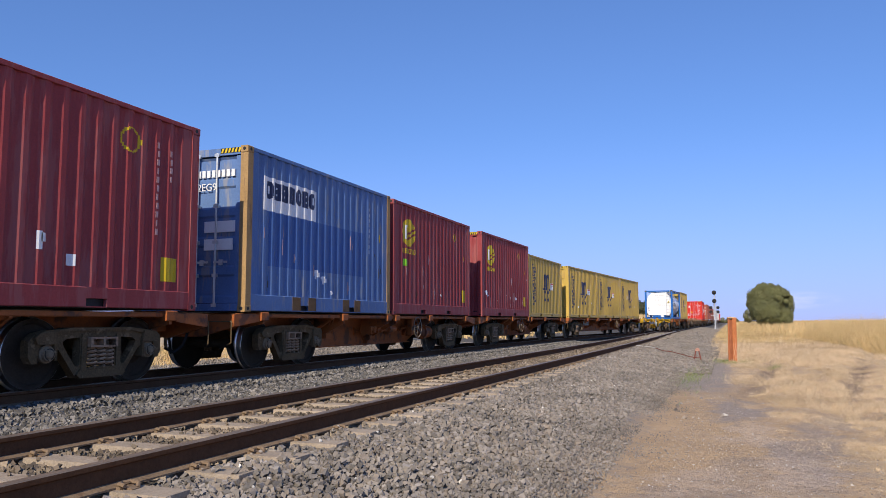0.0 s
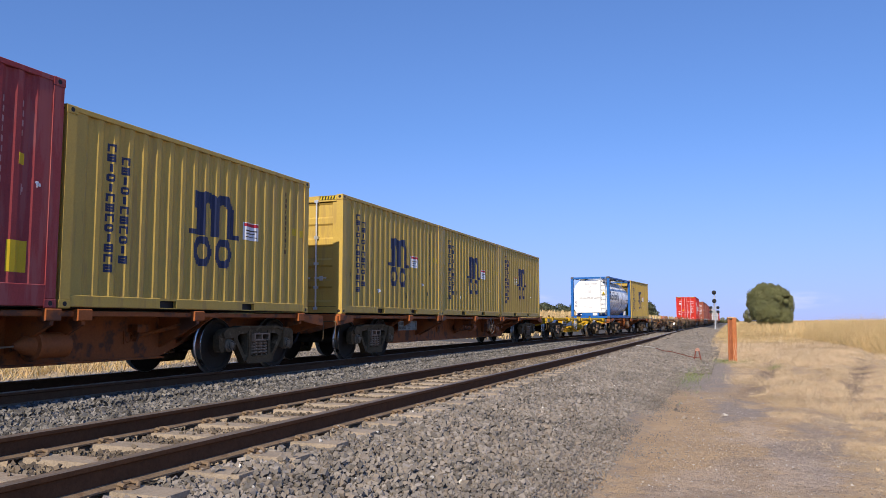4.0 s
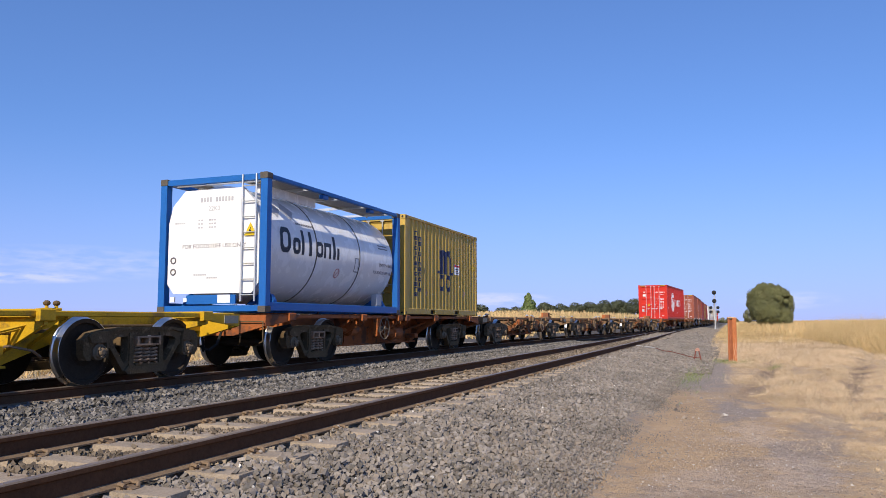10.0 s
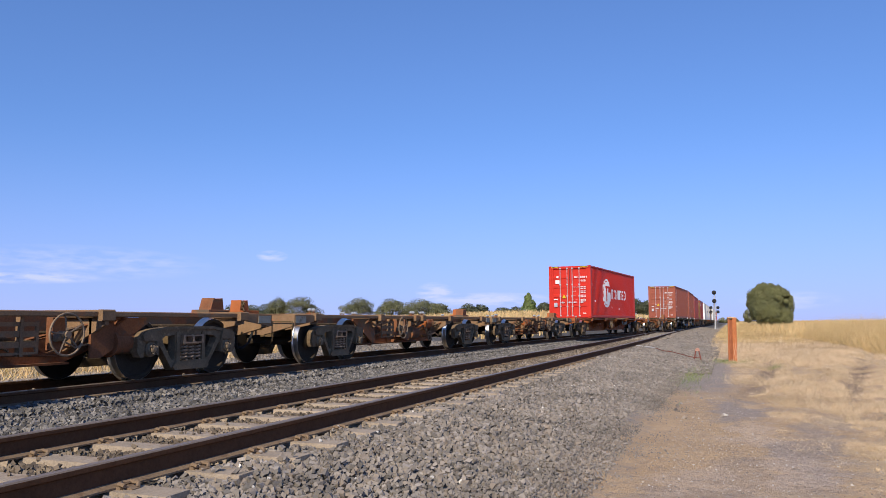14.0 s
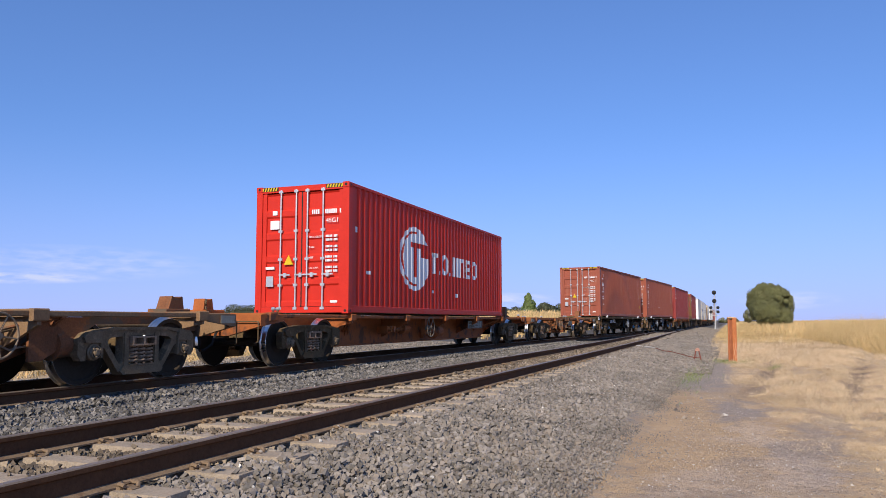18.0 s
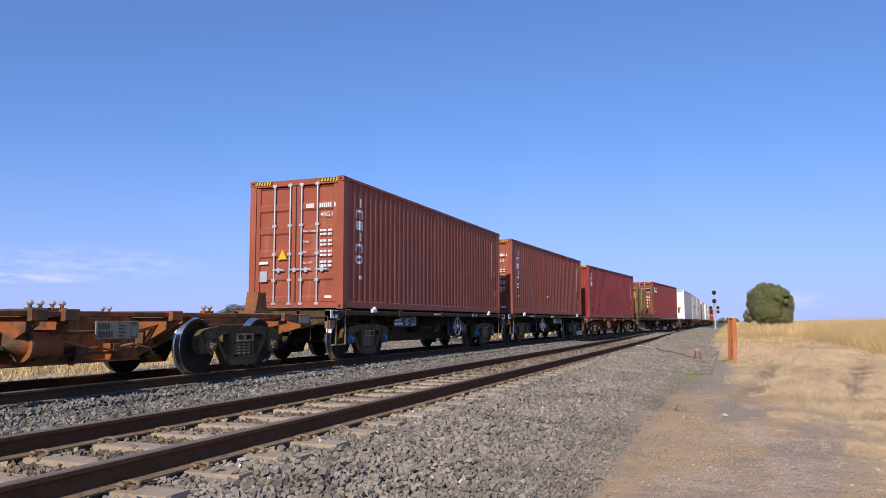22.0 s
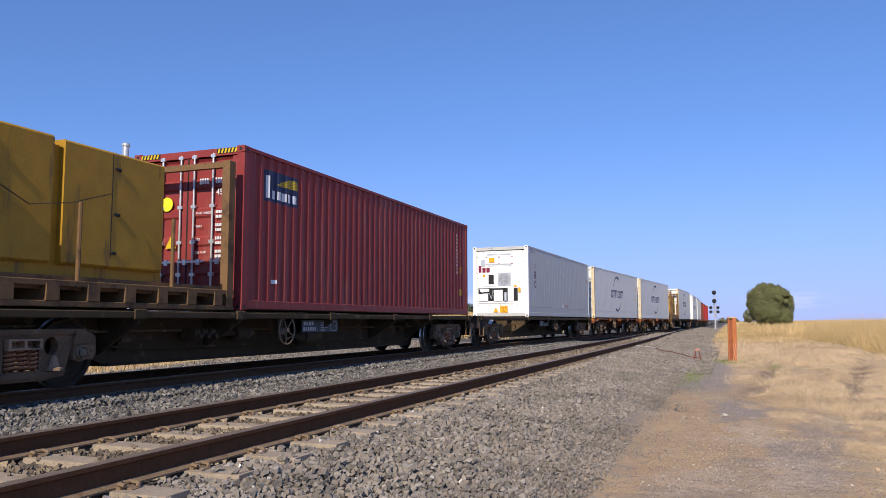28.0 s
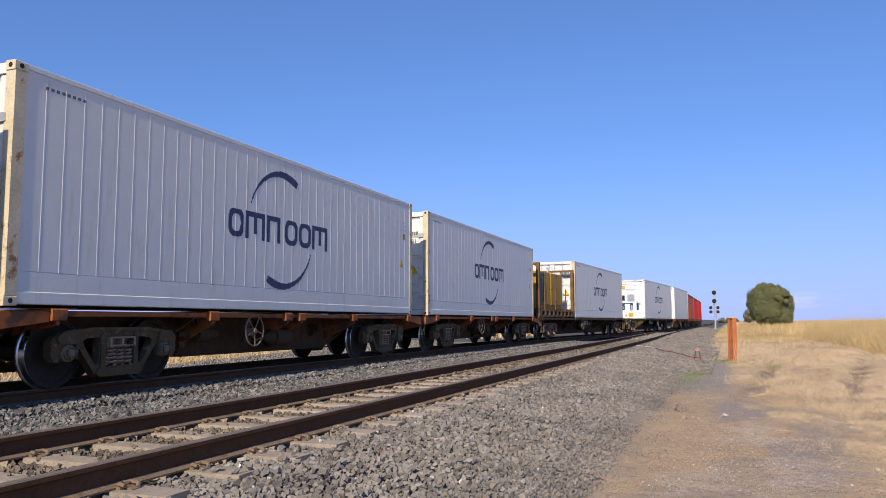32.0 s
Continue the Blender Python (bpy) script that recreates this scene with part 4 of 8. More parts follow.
    if style == "flat":
        for y, d in ((y0, 1), (y1, -1)):
            for m in (1, -1):
                part("corner_bracket", Build().cube(min(m * 1.08, m * 1.2), max(m * 1.08, m * 1.2), min(y, y + d * 0.22), max(y, y + d * 0.22), top - 0.42, top - 0.02, 0.015), paint["dusty"], w, "dusty bracket at the wagon's corner")
                part("corner_step", Build().bent([(m * 1.18, y + d * 0.3, top - 0.12), (m * 1.18, y + d * 0.3, 0.36), (m * 1.18, y + d * 0.72, 0.36), (m * 1.18, y + d * 0.72, top - 0.12)], 0.02, 6).box(min(m * 1.06, m * 1.18), max(m * 1.06, m * 1.18), min(y + d * 0.3, y + d * 0.72), max(y + d * 0.3, y + d * 0.72), 0.345, 0.37), paint["dusty"], w)
    if blue:
        # the hand brake's blue backing plate, the pale cylinder beside it and its looped hose
        part("brake_panel", Build().prism([(hy - 0.30, 0.44), (hy + 0.05, 0.40), (hy + 0.10, 0.86), (hy - 0.28, 0.90)], 0.92, 0.95), grimy_blue, w, "grimy blue plate behind the hand brake")
        part("brake_cylinder", Build().lathe([(hy + 0.62, 0.05), (hy + 0.64, 0.15), (hy + 1.0, 0.15), (hy + 1.02, 0.19), (hy + 1.1, 0.19), (hy + 1.12, 0.05)], 16, (0.88, 0, 0.66), "y"), hand_metal, w, "dusty pale brown cylinder")
        part("hose_loop", Build().bent([(0.98, hy + 0.1, 0.42), (1.0, hy + 0.22, 0.34), (1.0, hy + 0.42, 0.36), (0.98, hy + 0.5, 0.5), (0.95, hy + 0.62, 0.6)], 0.02, 6), rubber, w)
        part("data_plate", Build().cube(1.215, 1.23, hy + 1.35, hy + 1.75, top - 0.14, top - 0.04, 0.004), board_light, w, "pale maker's plate")
        part("data_plate", Build().cube(1.215, 1.225, hy - 2.1, hy - 1.5, top - 0.10, top - 0.05, 0.004), board_light, w)
    if plates:
        for y, d in ((y0, 1), (y1, -1)):
            a, c = sorted((y + d * 0.02, y + d * 0.32))
            tag_ = part("end_plate", Build().box(1.2, 1.212, a, c, top - 0.2, top - 0.03), white_mark, w, "white plate at the wagon's corner")
            part("plate_mark", Build().box(1.211, 1.215, a + 0.12, c - 0.12, top - 0.17, top - 0.06), black_mark, tag_)
        for y in (0.0, span):
            part("lock_bracket", Build().cube(1.17, 1.26, y - 0.11, y + 0.11, top - 0.07, top + 0.02, 0.02).lathe([(top + 0.01, 0.05), (top + 0.07, 0.035)], 8, (1.235, y, 0), "z"), white_mark, w, "white-painted container lock")
    ride(w, front, rear)
    return w


# ---- containers ----
HALF = 1.219


def corrugation(y0, y1, pitch=0.281, depth=0.036, flat=0.074):
    """Break points (y, inset) of a folded steel wall."""
    n = max(1, round((y1 - y0) / pitch))
    q = (y1 - y0) / n
    slope = (q - 2 * flat) / 2
    pts = [(y0, 0.0)]
    for k in range(n):
        a = y0 + k * q
        pts += [(a + flat / 2, 0.0), (a + flat / 2 + slope, depth), (a + flat / 2 + slope + flat, depth), (a + q - flat / 2, 0.0)]
    return pts + [(y1, 0.0)]


def ribbed(y0, y1, pitch=0.305, depth=0.003):
    """A flat panelled wall with narrow upright ribs."""
    n = max(1, round((y1 - y0) / pitch))
    q = (y1 - y0) / n
    pts = [(y0, depth)]
    for k in range(1, n):
        a = y0 + k * q
        pts += [(a - 0.011, depth), (a - 0.004, 0.0), (a + 0.004, 0.0), (a + 0.011, depth)]
    return pts + [(y1, depth)]


def container(name, label, category, s, front, rear, deck, length, height, paint_name, end="door", rails=None, group="freight containers", wall="steel", pocket=True, post=None, stripes=True, sill=0.175):
    """A freight container; y = 0 is its front face. Returns the thing and its side wall's folds."""
    p = paint[paint_name]
    rp = paint[rails] if rails else p
    c = thing(name, label, category, group)
    L, H = length, height + 0.045
    prof = [(0.17, 0.0)] + corrugation(0.31, L - 0.36) + [(L - 0.17, 0.0)] if wall == "steel" else ribbed(0.17, L - 0.17)
    inset = 0.018 if wall == "steel" else 0.012
    for m in (1, -1):
        back = [(L - 0.17, 0.09), (0.17, 0.09)]
        b = Build()
        out = [(m * (HALF - inset - d), y) for y, d in prof + back]
        b.prism(out, sill - 0.015 if wall == "steel" else 0.42, H - 0.06, "z")
        if wall != "steel":
            part("kick_panel", Build().prism([(m * 1.10, 0.16), (m * 1.204, 0.16), (m * 1.204, 0.405), (m * 1.186, 0.43), (m * 1.10, 0.43)], 0.17, L - 0.17, "y"), p, c)
        part("side_wall", b, p, c)
        part("top_rail", Build().cube(min(m * (HALF - 0.07), m * (HALF - 0.004)), max(m * (HALF - 0.07), m * (HALF - 0.004)), 0.16, L - 0.16, H - 0.075, H - 0.006, 0.006), rp, c)
        r = Build()
        cuts = [0.16, L - 0.16]
        if pocket:
            mid = L / 2
            cuts = [0.16, mid - 1.20, mid - 0.84, mid + 0.84, mid + 1.20, L - 0.16] if L < 8 else [0.16, L - 0.16]
        for a, bb in zip(cuts[::2], cuts[1::2]):
            r.cube(min(m * (HALF - 0.07), m * (HALF - 0.006)), max(m * (HALF - 0.07), m * (HALF - 0.006)), a, bb, 0.02, sill, 0.01)
        if len(cuts) > 2:
            for a, bb in ((cuts[1], cuts[2]), (cuts[3], cuts[4])):
                r.box(min(m * (HALF - 0.07), m * (HALF - 0.006)), max(m * (HALF - 0.07), m * (HALF - 0.006)), a, bb, 0.14, sill)
                r.box(min(m * (HALF - 0.07), m * (HALF - 0.006)), max(m * (HALF - 0.07), m * (HALF - 0.006)), a, bb, 0.02, 0.035)
        part("bottom_rail", r, rp, c)
    part("roof", Build().box(-HALF + 0.05, HALF - 0.05, 0.05, L - 0.05, H - 0.06, H - 0.03), p, c)
    part("floor", Build().box(-HALF + 0.08, HALF - 0.08, 0.06, L - 0.06, 0.012, 0.17), black_mark, c)
    for y in (0.0, L):
        d = 1 if y == 0 else -1
        for m in (1, -1):
            pb = Build().cube(min(m * (HALF - 0.16), m * (HALF - 0.003)), max(m * (HALF - 0.16), m * (HALF - 0.003)), min(y + d * 0.012, y + d * 0.17), max(y + d * 0.012, y + d * 0.17), 0.11, H - 0.11, 0.012)
            part("corner_post", pb, paint[post] if post else rp, c)
            for z in (0.0, H - 0.118):
                cb = Build().cube(min(m * (HALF - 0.162), m * HALF), max(m * (HALF - 0.162), m * HALF), min(y, y + d * 0.178), max(y, y + d * 0.178), z, z + 0.118, 0.012)
                part("corner_casting", cb, rp if not post else paint[post], c)
                hole = Build().tube((m * (HALF - 0.01), y + d * 0.09, z + 0.059), (m * (HALF + 0.002), y + d * 0.09, z + 0.059), 0.032, 10)
                hole.tube((m * (HALF - 0.08), y + d * 0.01, z + 0.059), (m * (HALF - 0.08), y - d * 0.002, z + 0.059), 0.032, 10)
                part("casting_hole", hole, black_mark, c)
        part("end_header", Build().cube(-HALF + 0.16, HALF - 0.16, min(y + d * 0.012, y + d * 0.1), max(y + d * 0.012, y + d * 0.1), H - 0.15, H - 0.02, 0.01), rp, c)
        part("end_sill", Build().cube(-HALF + 0.16, HALF - 0.16, min(y + d * 0.012, y + d * 0.1), max(y + d * 0.012, y + d * 0.1), 0.02, 0.15, 0.01), rp, c)
    # the rear end, folded; the front end, doors or folded
    def folded_end(y, d):
        pr = corrugation(-HALF + 0.15, HALF - 0.15, 0.27, 0.04, 0.08)
        part("end_wall", Build().prism([(x, y + d * (0.04 + g)) for x, g in pr] + [(HALF - 0.15, y + d * 0.13), (-HALF + 0.15, y + d * 0.13)], 0.14, H - 0.14, "z"), p, c)
    folded_end(L, -1)
    if end == "fold":
        folded_end(0.0, 1)
    elif end == "door":
        for m in (1, -1):
            a, bb = (0.012, HALF - 0.165) if m > 0 else (-HALF + 0.165, -0.012)
            # each leaf is a plate with pressed panels
            pr = []
            n = 5
            hgt = (H - 0.32) / n
            for k in range(n):
                z = 0.16 + k * hgt
                pr += [(0.045, z), (0.045, z + 0.10), (0.075, z + 0.14), (0.075, z + hgt - 0.06), (0.045, z + hgt - 0.02)]
            leaf = Build().prism([(y, z) for y, z in pr] + [(0.11, H - 0.16), (0.11, 0.16)], a, bb, "x")
            dr = part("door", leaf, p, c)
            for x in (a + 0.05, bb - 0.05):
                part("door_frame", Build().cube(x - 0.05, x + 0.05, 0.035, 0.08, 0.16, H - 0.16, 0.006), p, dr)
            for f in (0.13, 0.52) if m > 0 else (0.48, 0.87):
                x = a + (bb - a) * f
                bar = Build().tube((x, 0.015, 0.10), (x, 0.015, H - 0.10), 0.019, 8)
                for z in (0.12, H * 0.22, H * 0.42, H * 0.64, H - 0.14):
                    bar.cube(x - 0.05, x + 0.05, -0.004, 0.05, z - 0.03, z + 0.03, 0.005)
                part("locking_bar", bar, galv, dr, "galvanised locking bar")
                part("bar_handle", Build().cube(x - 0.02, x + 0.27, -0.012, 0.008, H * 0.30 - 0.02, H * 0.30 + 0.015, 0.005).cube(x + 0.10, x + 0.17, -0.016, 0.03, H * 0.30 - 0.06, H * 0.30 + 0.04, 0.004), galv, dr)
        part("door_gasket", Build().box(-0.014, 0.014, 0.03, 0.09, 0.16, H - 0.16), rubber, c)
    if stripes:
        for m in (1, -1):
            x = m * (HALF - 0.36)
            band = part("height_warning", Build().box(x - 0.23, x + 0.23, 0.007, 0.011, H - 0.115, H - 0.025), black_mark, c, "yellow and black height warning")
            for k in range(6):
                u = x + (k - 3) * 0.072
                part("stripe", Build().prism([(u, H - 0.11), (u + 0.036, H - 0.11), (u + 0.062, H - 0.03), (u + 0.026, H - 0.03)], 0.003, 0.008, "y"), yellow_mark, band)
    ride(c, front, rear, pose(0, s - front, deck))
    return c, prof, inset


def fold_at(prof, y):
    return float(np.interp(y, [q[0] for q in prof], [q[1] for q in prof]))


def decal(c, prof, inset, name, material, rects, label="", proud=0.003):
    """Paint on the near side wall, laid over its folds: rectangles (y0, y1, z0, z1)."""
    b = Build()
    breaks = [q[0] for q in prof]
    for y0, y1, z0, z1 in rects:
        ys = [y0] + [q for q in breaks if y0 + 0.002 < q < y1 - 0.002] + [y1]
        v, f = [], []
        for y in ys:
            x = HALF - inset - fold_at(prof, y)
            v += [(x + proud, y, z0), (x + proud, y, z1), (x - 0.002, y, z0), (x - 0.002, y, z1)]
        k = len(ys)
        for i in range(k - 1):
            a, d = 4 * i, 4 * (i + 1)
            f += [(a, d, d + 1, a + 1), (a + 1, d + 1, d + 3, a + 3), (a + 2, d + 2, d, a)]
        f += [(0, 1, 3, 2), (4 * k - 4, 4 * k - 2, 4 * k - 1, 4 * k - 3)]
        b.add(v, f)
    return tagged(part(name, b, material, c, label), kind="stuff" if len(rects) > 1 else "")


def scraps(c, prof, inset, seed, n, spots=(), length=5.6, dark=0.5):
    """Torn paper and scrape marks on the near side wall."""
    lx = random.Random(seed)
    rects = []
    for y, z, s in spots:
        rects += [(y, y + s * 0.5, z, z + s * 0.7), (y + s * 0.3, y + s * 0.9, z - s * 0.15, z + s * 0.4), (y - s * 0.25, y + s * 0.1, z + s * 0.3, z + s * 0.6), (y + s * 0.1, y + s * 0.3, z - s * 0.4, z)]
    if rects:
        decal(c, prof, inset, "torn_paper", scrap_mark, rects)
    for k in range(n):
        y, z, h = lx.uniform(0.4, length), lx.uniform(0.35, 1.5), lx.uniform(0.05, 0.35)
        decal(c, prof, inset, "scrape", soot_mark if lx.random() < dark else tan_mark, [(y, y + lx.uniform(0.008, 0.02), z, z + h), (y + 0.015, y + 0.03, z + h * 0.3, z + h * 0.7)])


def shape_rects(inside, y0, y1, z0, z1, dy=0.03, dz=0.02):
    """The rectangles that fill a shape given by a test."""
    out = []
    ny, nz = int((y1 - y0) / dy), int((z1 - z0) / dz)
    for i in range(ny):
        y = y0 + (i + 0.5) * dy
        run = None
        for j in range(nz + 1):
            z = z0 + (j + 0.5) * dz
            hit = j < nz and inside(y, z)
            if hit and run is None:
                run = z - dz / 2
            if not hit and run is not None:
                out.append((y - dy / 2, y + dy / 2, run, z - dz / 2))
                run = None
    return out


def code_bars(y, z_top, n, size=0.09, gap=0.045, wide=0.07):
    """A column of upright code, one bar a sign."""
    return [(y + 0.15 * wide * (k % 2), y + wide * (0.55 + 0.25 * (k % 3 > 0)), z_top - k * (size + gap) - size, z_top - k * (size + gap)) for k in range(n)]


def shapes(kinds, y0, y1, z0, z1, stroke, gap=0.16):
    """A row of plain shapes that stands for a mark: o ring, i bar, n arch, m arch with three feet, b hollow block with a bar, - gap."""
    out, wide = [], {"i": 0.45, "m": 1.35, "-": 0.45}
    unit = (y1 - y0) / sum(wide.get(k, 1.0) for k in kinds)
    y = y0
    for k in kinds:
        full = unit * wide.get(k, 1.0)
        a, e = y, y + full * (1 - gap)
        mid, hy, hz, zc = (a + e) / 2, (e - a) / 2, (z1 - z0) / 2, (z0 + z1) / 2
        if k == "o":
            def ring_(u, w, mid=mid, hy=hy):
                p = abs((u - mid) / hy) ** 3 + abs((w - zc) / hz) ** 3
                q = abs((u - mid) / max(0.02, hy - stroke)) ** 3 + abs((w - zc) / max(0.02, hz - stroke)) ** 3
                return p < 1 < q
            out += shape_rects(ring_, a, e, z0, z1, max(0.02, stroke / 4), 0.012)
        elif k == "i":
            out.append((mid - stroke * 0.55, mid + stroke * 0.55, z0, z1))
        elif k in "nmb":
            out += [(a, a + stroke, z0, z1), (e - stroke, e, z0, z1), (a + stroke, e - stroke, z1 - stroke, z1)]
            if k == "m":
                out.append((mid - stroke / 2, mid + stroke / 2, z0 + 0.2 * (z1 - z0), z1 - stroke))
            if k == "b":
                out += [(a + stroke, e - stroke, zc - stroke / 2, zc + stroke / 2), (a + stroke, e - stroke, z0, z0 + stroke)]
        y += full
    return out


def lettering(c, text, size, material, at, side="end", name="lettering"):
    """Words set in the built-in font, laid on the front end or on the near side; at is their left foot."""
    cu = bpy.data.curves.new("words", "FONT")
    cu.body, cu.size, cu.extrude = text, size, 0.001
    tmp = new("words", cu)
    deps = bpy.context.evaluated_depsgraph_get()
    me = bpy.data.meshes.new_from_object(tmp.evaluated_get(deps))
    bpy.data.objects.remove(tmp)
    me.materials.clear()
    me.materials.append(material)
    turn = pose(0, 0, 0, 90, 0, 0) if side == "end" else pose(0, 0, 0, 90, 0, 90)
    return part(name, me, None, c, at=Matrix.Translation(at) @ turn)


def end_marks(c, rects, material, name="lettering", y=0.0):
    """Marks on the front end: rectangles (x0, x1, z0, z1)."""
    b = Build()
    for x0, x1, z0, z1 in rects:
        b.box(x0, x1, y - 0.002, y + 0.03, z0, z1)
    return tagged(part(name, b, material, c), kind="stuff" if len(rects) > 1 else "")


# ---- the consist ----
D1 = 1.03


def orange40(front, rear, label, **kw):
    span = rear - front
    return wagon(front, rear, kw.pop("paint_name", "orange"), label, posts=kw.pop("posts", (-1.2, span / 2 - 0.25, span / 2 + 0.25, span + 1.2, 1.9, span - 1.9)), **kw)


W = {}
W["a"] = (-0.75, 8.18)
W["b"] = (13.05, 21.98)
W["c"] = (26.8, 35.7)
W["d"] = (40.5, 55.3)
W["e"] = (60.35, 68.85)
W["f"] = (73.8, 82.2)
W["g"] = (87.0, 95.7)
W["h"] = (100.65, 109.35)
W["i"] = (114.0, 122.7)
W["j"] = (127.6, 142.6)
W["k"] = (147.6, 155.88)
W["l"] = (160.85, 170.03)
W["m"] = (174.95, 184.45)
W["n"] = (189.0, 198.1)
W["o"] = (202.9, 217.82)
W["p"] = (222.6, 237.38)
W["q"] = (242.1, 250.9)
W["r"] = (255.4, 264.3)
W["s"] = (268.9, 284.0)
W["t"] = (288.6, 303.7)
W["u"] = (308.2, 317.2)
W["v"] = (321.7, 330.7)
W["w"] = (335.2, 344.2)
W["x"] = (348.7, 357.7)
for key, lab in (("a", "orange skeletal wagon carrying a maroon container"), ("b", "orange skeletal wagon carrying blue and maroon containers"), ("c", "orange skeletal wagon carrying maroon and ochre containers")):
    orange40(*W[key], lab, hand=6.17 if key == "b" else 3.2)
span = W["d"][1] - W["d"][0]
wagon(*W["d"], "orange", "long orange skeletal wagon carrying three ochre containers", posts=(-1.9, 1.9, 4.0, 4.35, span / 2, 10.35, 10.7, span - 1.9, span + 1.7), board=(1.2, 1.56), hand=9.3)
orange40(*W["e"], "empty bright yellow skeletal wagon with brake gear showing", paint_name="yellow", board=(1.75, 1.25), locks=(-1.3, 1.9, 4.15, 4.55, 6.8), hand=3.2, guides=False)
orange40(*W["f"], "orange skeletal wagon carrying a tank and an ochre container")
for key in "ghi":
    orange40(*W[key], "empty rust-stained orange skeletal wagon", paint_name="rust_orange", locks=(4.1, 4.8, -1.2), stanchion=True, guides=False, hand={"g": 6.17, "h": 3.26, "i": 6.27}[key])
span = W["j"][1] - W["j"][0]
wagon(*W["j"], "orange", "long orange skeletal wagon carrying a red container", posts=(-1.7, 1.5, 4.6, span / 2, 10.5, span - 1.5, span + 1.7), stanchion=True, locks=(-1.4, span + 1.3), hand=6.34, board=(1.5, 10.09))
orange40(*W["k"], "empty orange skeletal wagon with a brake reservoir", paint_name="worn_orange", stanchion=True, locks=(3.97, 4.3, 7.29), guides=False, hand=2.96, board=(0.8, 5.0))
for key in "lm":
    span = W[key][1] - W[key][0]
    wagon(*W[key], "dark", "dark grey container wagon with blue axle caps", posts=(-1.3, 1.6, span / 2, span - 1.6, span + 1.3), blue=True, plates=True, deck=1.138 if key == "l" else 1.148, style="flat", board=(1.6, 5.4) if key == "m" else (1.5, 1.6), hand=6.08 if key == "l" else 2.95)
orange40(*W["n"], "orange skeletal wagon carrying a maroon container")
for key in "opst":
    span = W[key][1] - W[key][0]
    wagon(*W[key], "dark", "long dark grey container wagon", posts=(-1.6, 1.8, 4.2, span / 2, span - 4.2, span - 1.8, span + 1.6), deck=1.05, style="flat", kind="coil", board=(1.5, 6.55), hand={"p": 8.85, "t": 9.6}.get(key, 5.75))
for key in "qruvwx":
    orange40(*W[key], "rust-stained orange skeletal wagon with a grimy brown spine", paint_name="grimy_orange")

F20, F40 = 6.058, 12.192
# blue, maroon and ochre boxes
c, pr, ins = container("freight_container", "maroon corrugated steel container with pale codes", "container", 3.87, *W["a"], D1, F20, 2.875, "maroon", sill=0.29)
decal(c, pr, ins, "code", tan_mark, code_bars(5.12, 2.5, 11, 0.09, 0.04, 0.07) + code_bars(5.4, 2.42, 4, 0.09, 0.04, 0.07))
decal(c, pr, ins, "placard", yellow_mark, [(5.3, 5.62, 0.43, 0.79)])
decal(c, pr, ins, "scratch", white_mark, [(3.08, 3.16, 0.72, 0.95), (3.14, 3.22, 0.82, 0.93), (3.56, 3.68, 0.55, 0.7)])
decal(c, pr, ins, "logo", yellow_mark, shape_rects(lambda y, z: 0.155 < math.hypot(y - 4.6, z - 2.42) < 0.19, 4.35, 4.85, 2.2, 2.65))

c, pr, ins = container("freight_container", "scuffed blue corrugated container with worn corner posts", "container", 11.24, *W["b"], D1, F20, 2.91, "blue", post="post_tan", sill=0.31)
decal(c, pr, ins, "logo_panel", white_mark, [(0.54, 2.48, 1.87, 2.5)], "pale sign panel", 0.002)
decal(c, pr, ins, "logo_lettering", navy_mark, shapes("obbnobo", 0.62, 2.44, 2.10, 2.43, 0.085, 0.10), "", 0.005)
decal(c, pr, ins, "overpainted_patch", mat("deep_blue_patch", (0.052, 0.112, 0.30), 0.5, vary=0.2, bump=0.03), [(0.75, 4.6, 0.85, 1.86)], "darker blue overpainted patch", 0.0015)
scraps(c, pr, ins, 3, 12, ((2.45, 0.76, 0.17), (2.75, 0.66, 0.15), (3.1, 0.42, 0.08)), dark=0.5)
decal(c, pr, ins, "code", white_mark, code_bars(4.95, 2.5, 9, 0.085, 0.04, 0.05) + code_bars(5.2, 2.5, 4, 0.085, 0.04, 0.05))
decal(c, pr, ins, "placard", yellow_mark, [(5.45, 5.58, 1.74, 1.92)])
for a, bb in ((1.55, 2.45), (3.6, 4.45)):
    for y0 in (a, bb - 0.3):
        part("pocket_paint", Build().box(1.2125, 1.2155, y0, y0 + 0.3, 0.04, 0.30), paint["rack"], c)
end_marks(c, [(0.12 + 0.105 * k, 0.19 + 0.105 * k, 2.42, 2.55) for k in range(8)] + [(0.3, 0.95, 1.42, 1.62), (0.3, 0.9, 1.1, 1.3)], white_mark, y=0.028)
lettering(c, "2EG9", 0.19, white_mark, (0.12, 0.026, 2.18))
c, pr, ins = container("freight_container", "maroon corrugated container with a yellow shell mark", "container", 17.5, *W["b"], D1, F20, 2.89, "maroon", end="fold", sill=0.29)
oval = shape_rects(lambda y, z: ((y - 1.05) / 0.43) ** 2 + ((z - 2.17) / 0.37) ** 2 < 1 and not (abs((z - 2.15) - 0.35 * (y - 1.05)) < 0.03 and y > 0.95) and not (abs((z - 2.02) - 0.35 * (y - 1.05)) < 0.03 and y > 0.95), 0.55, 1.55, 1.75, 2.6)
decal(c, pr, ins, "logo", yellow_mark, oval)
decal(c, pr, ins, "logo_lettering", yellow_mark, shapes("oibnoino", 0.62, 1.50, 1.61, 1.75, 0.026, 0.2))
decal(c, pr, ins, "code", tan_mark, code_bars(5.2, 2.5, 11, 0.075, 0.045, 0.045) + code_bars(5.46, 2.5, 4, 0.075, 0.045, 0.045))
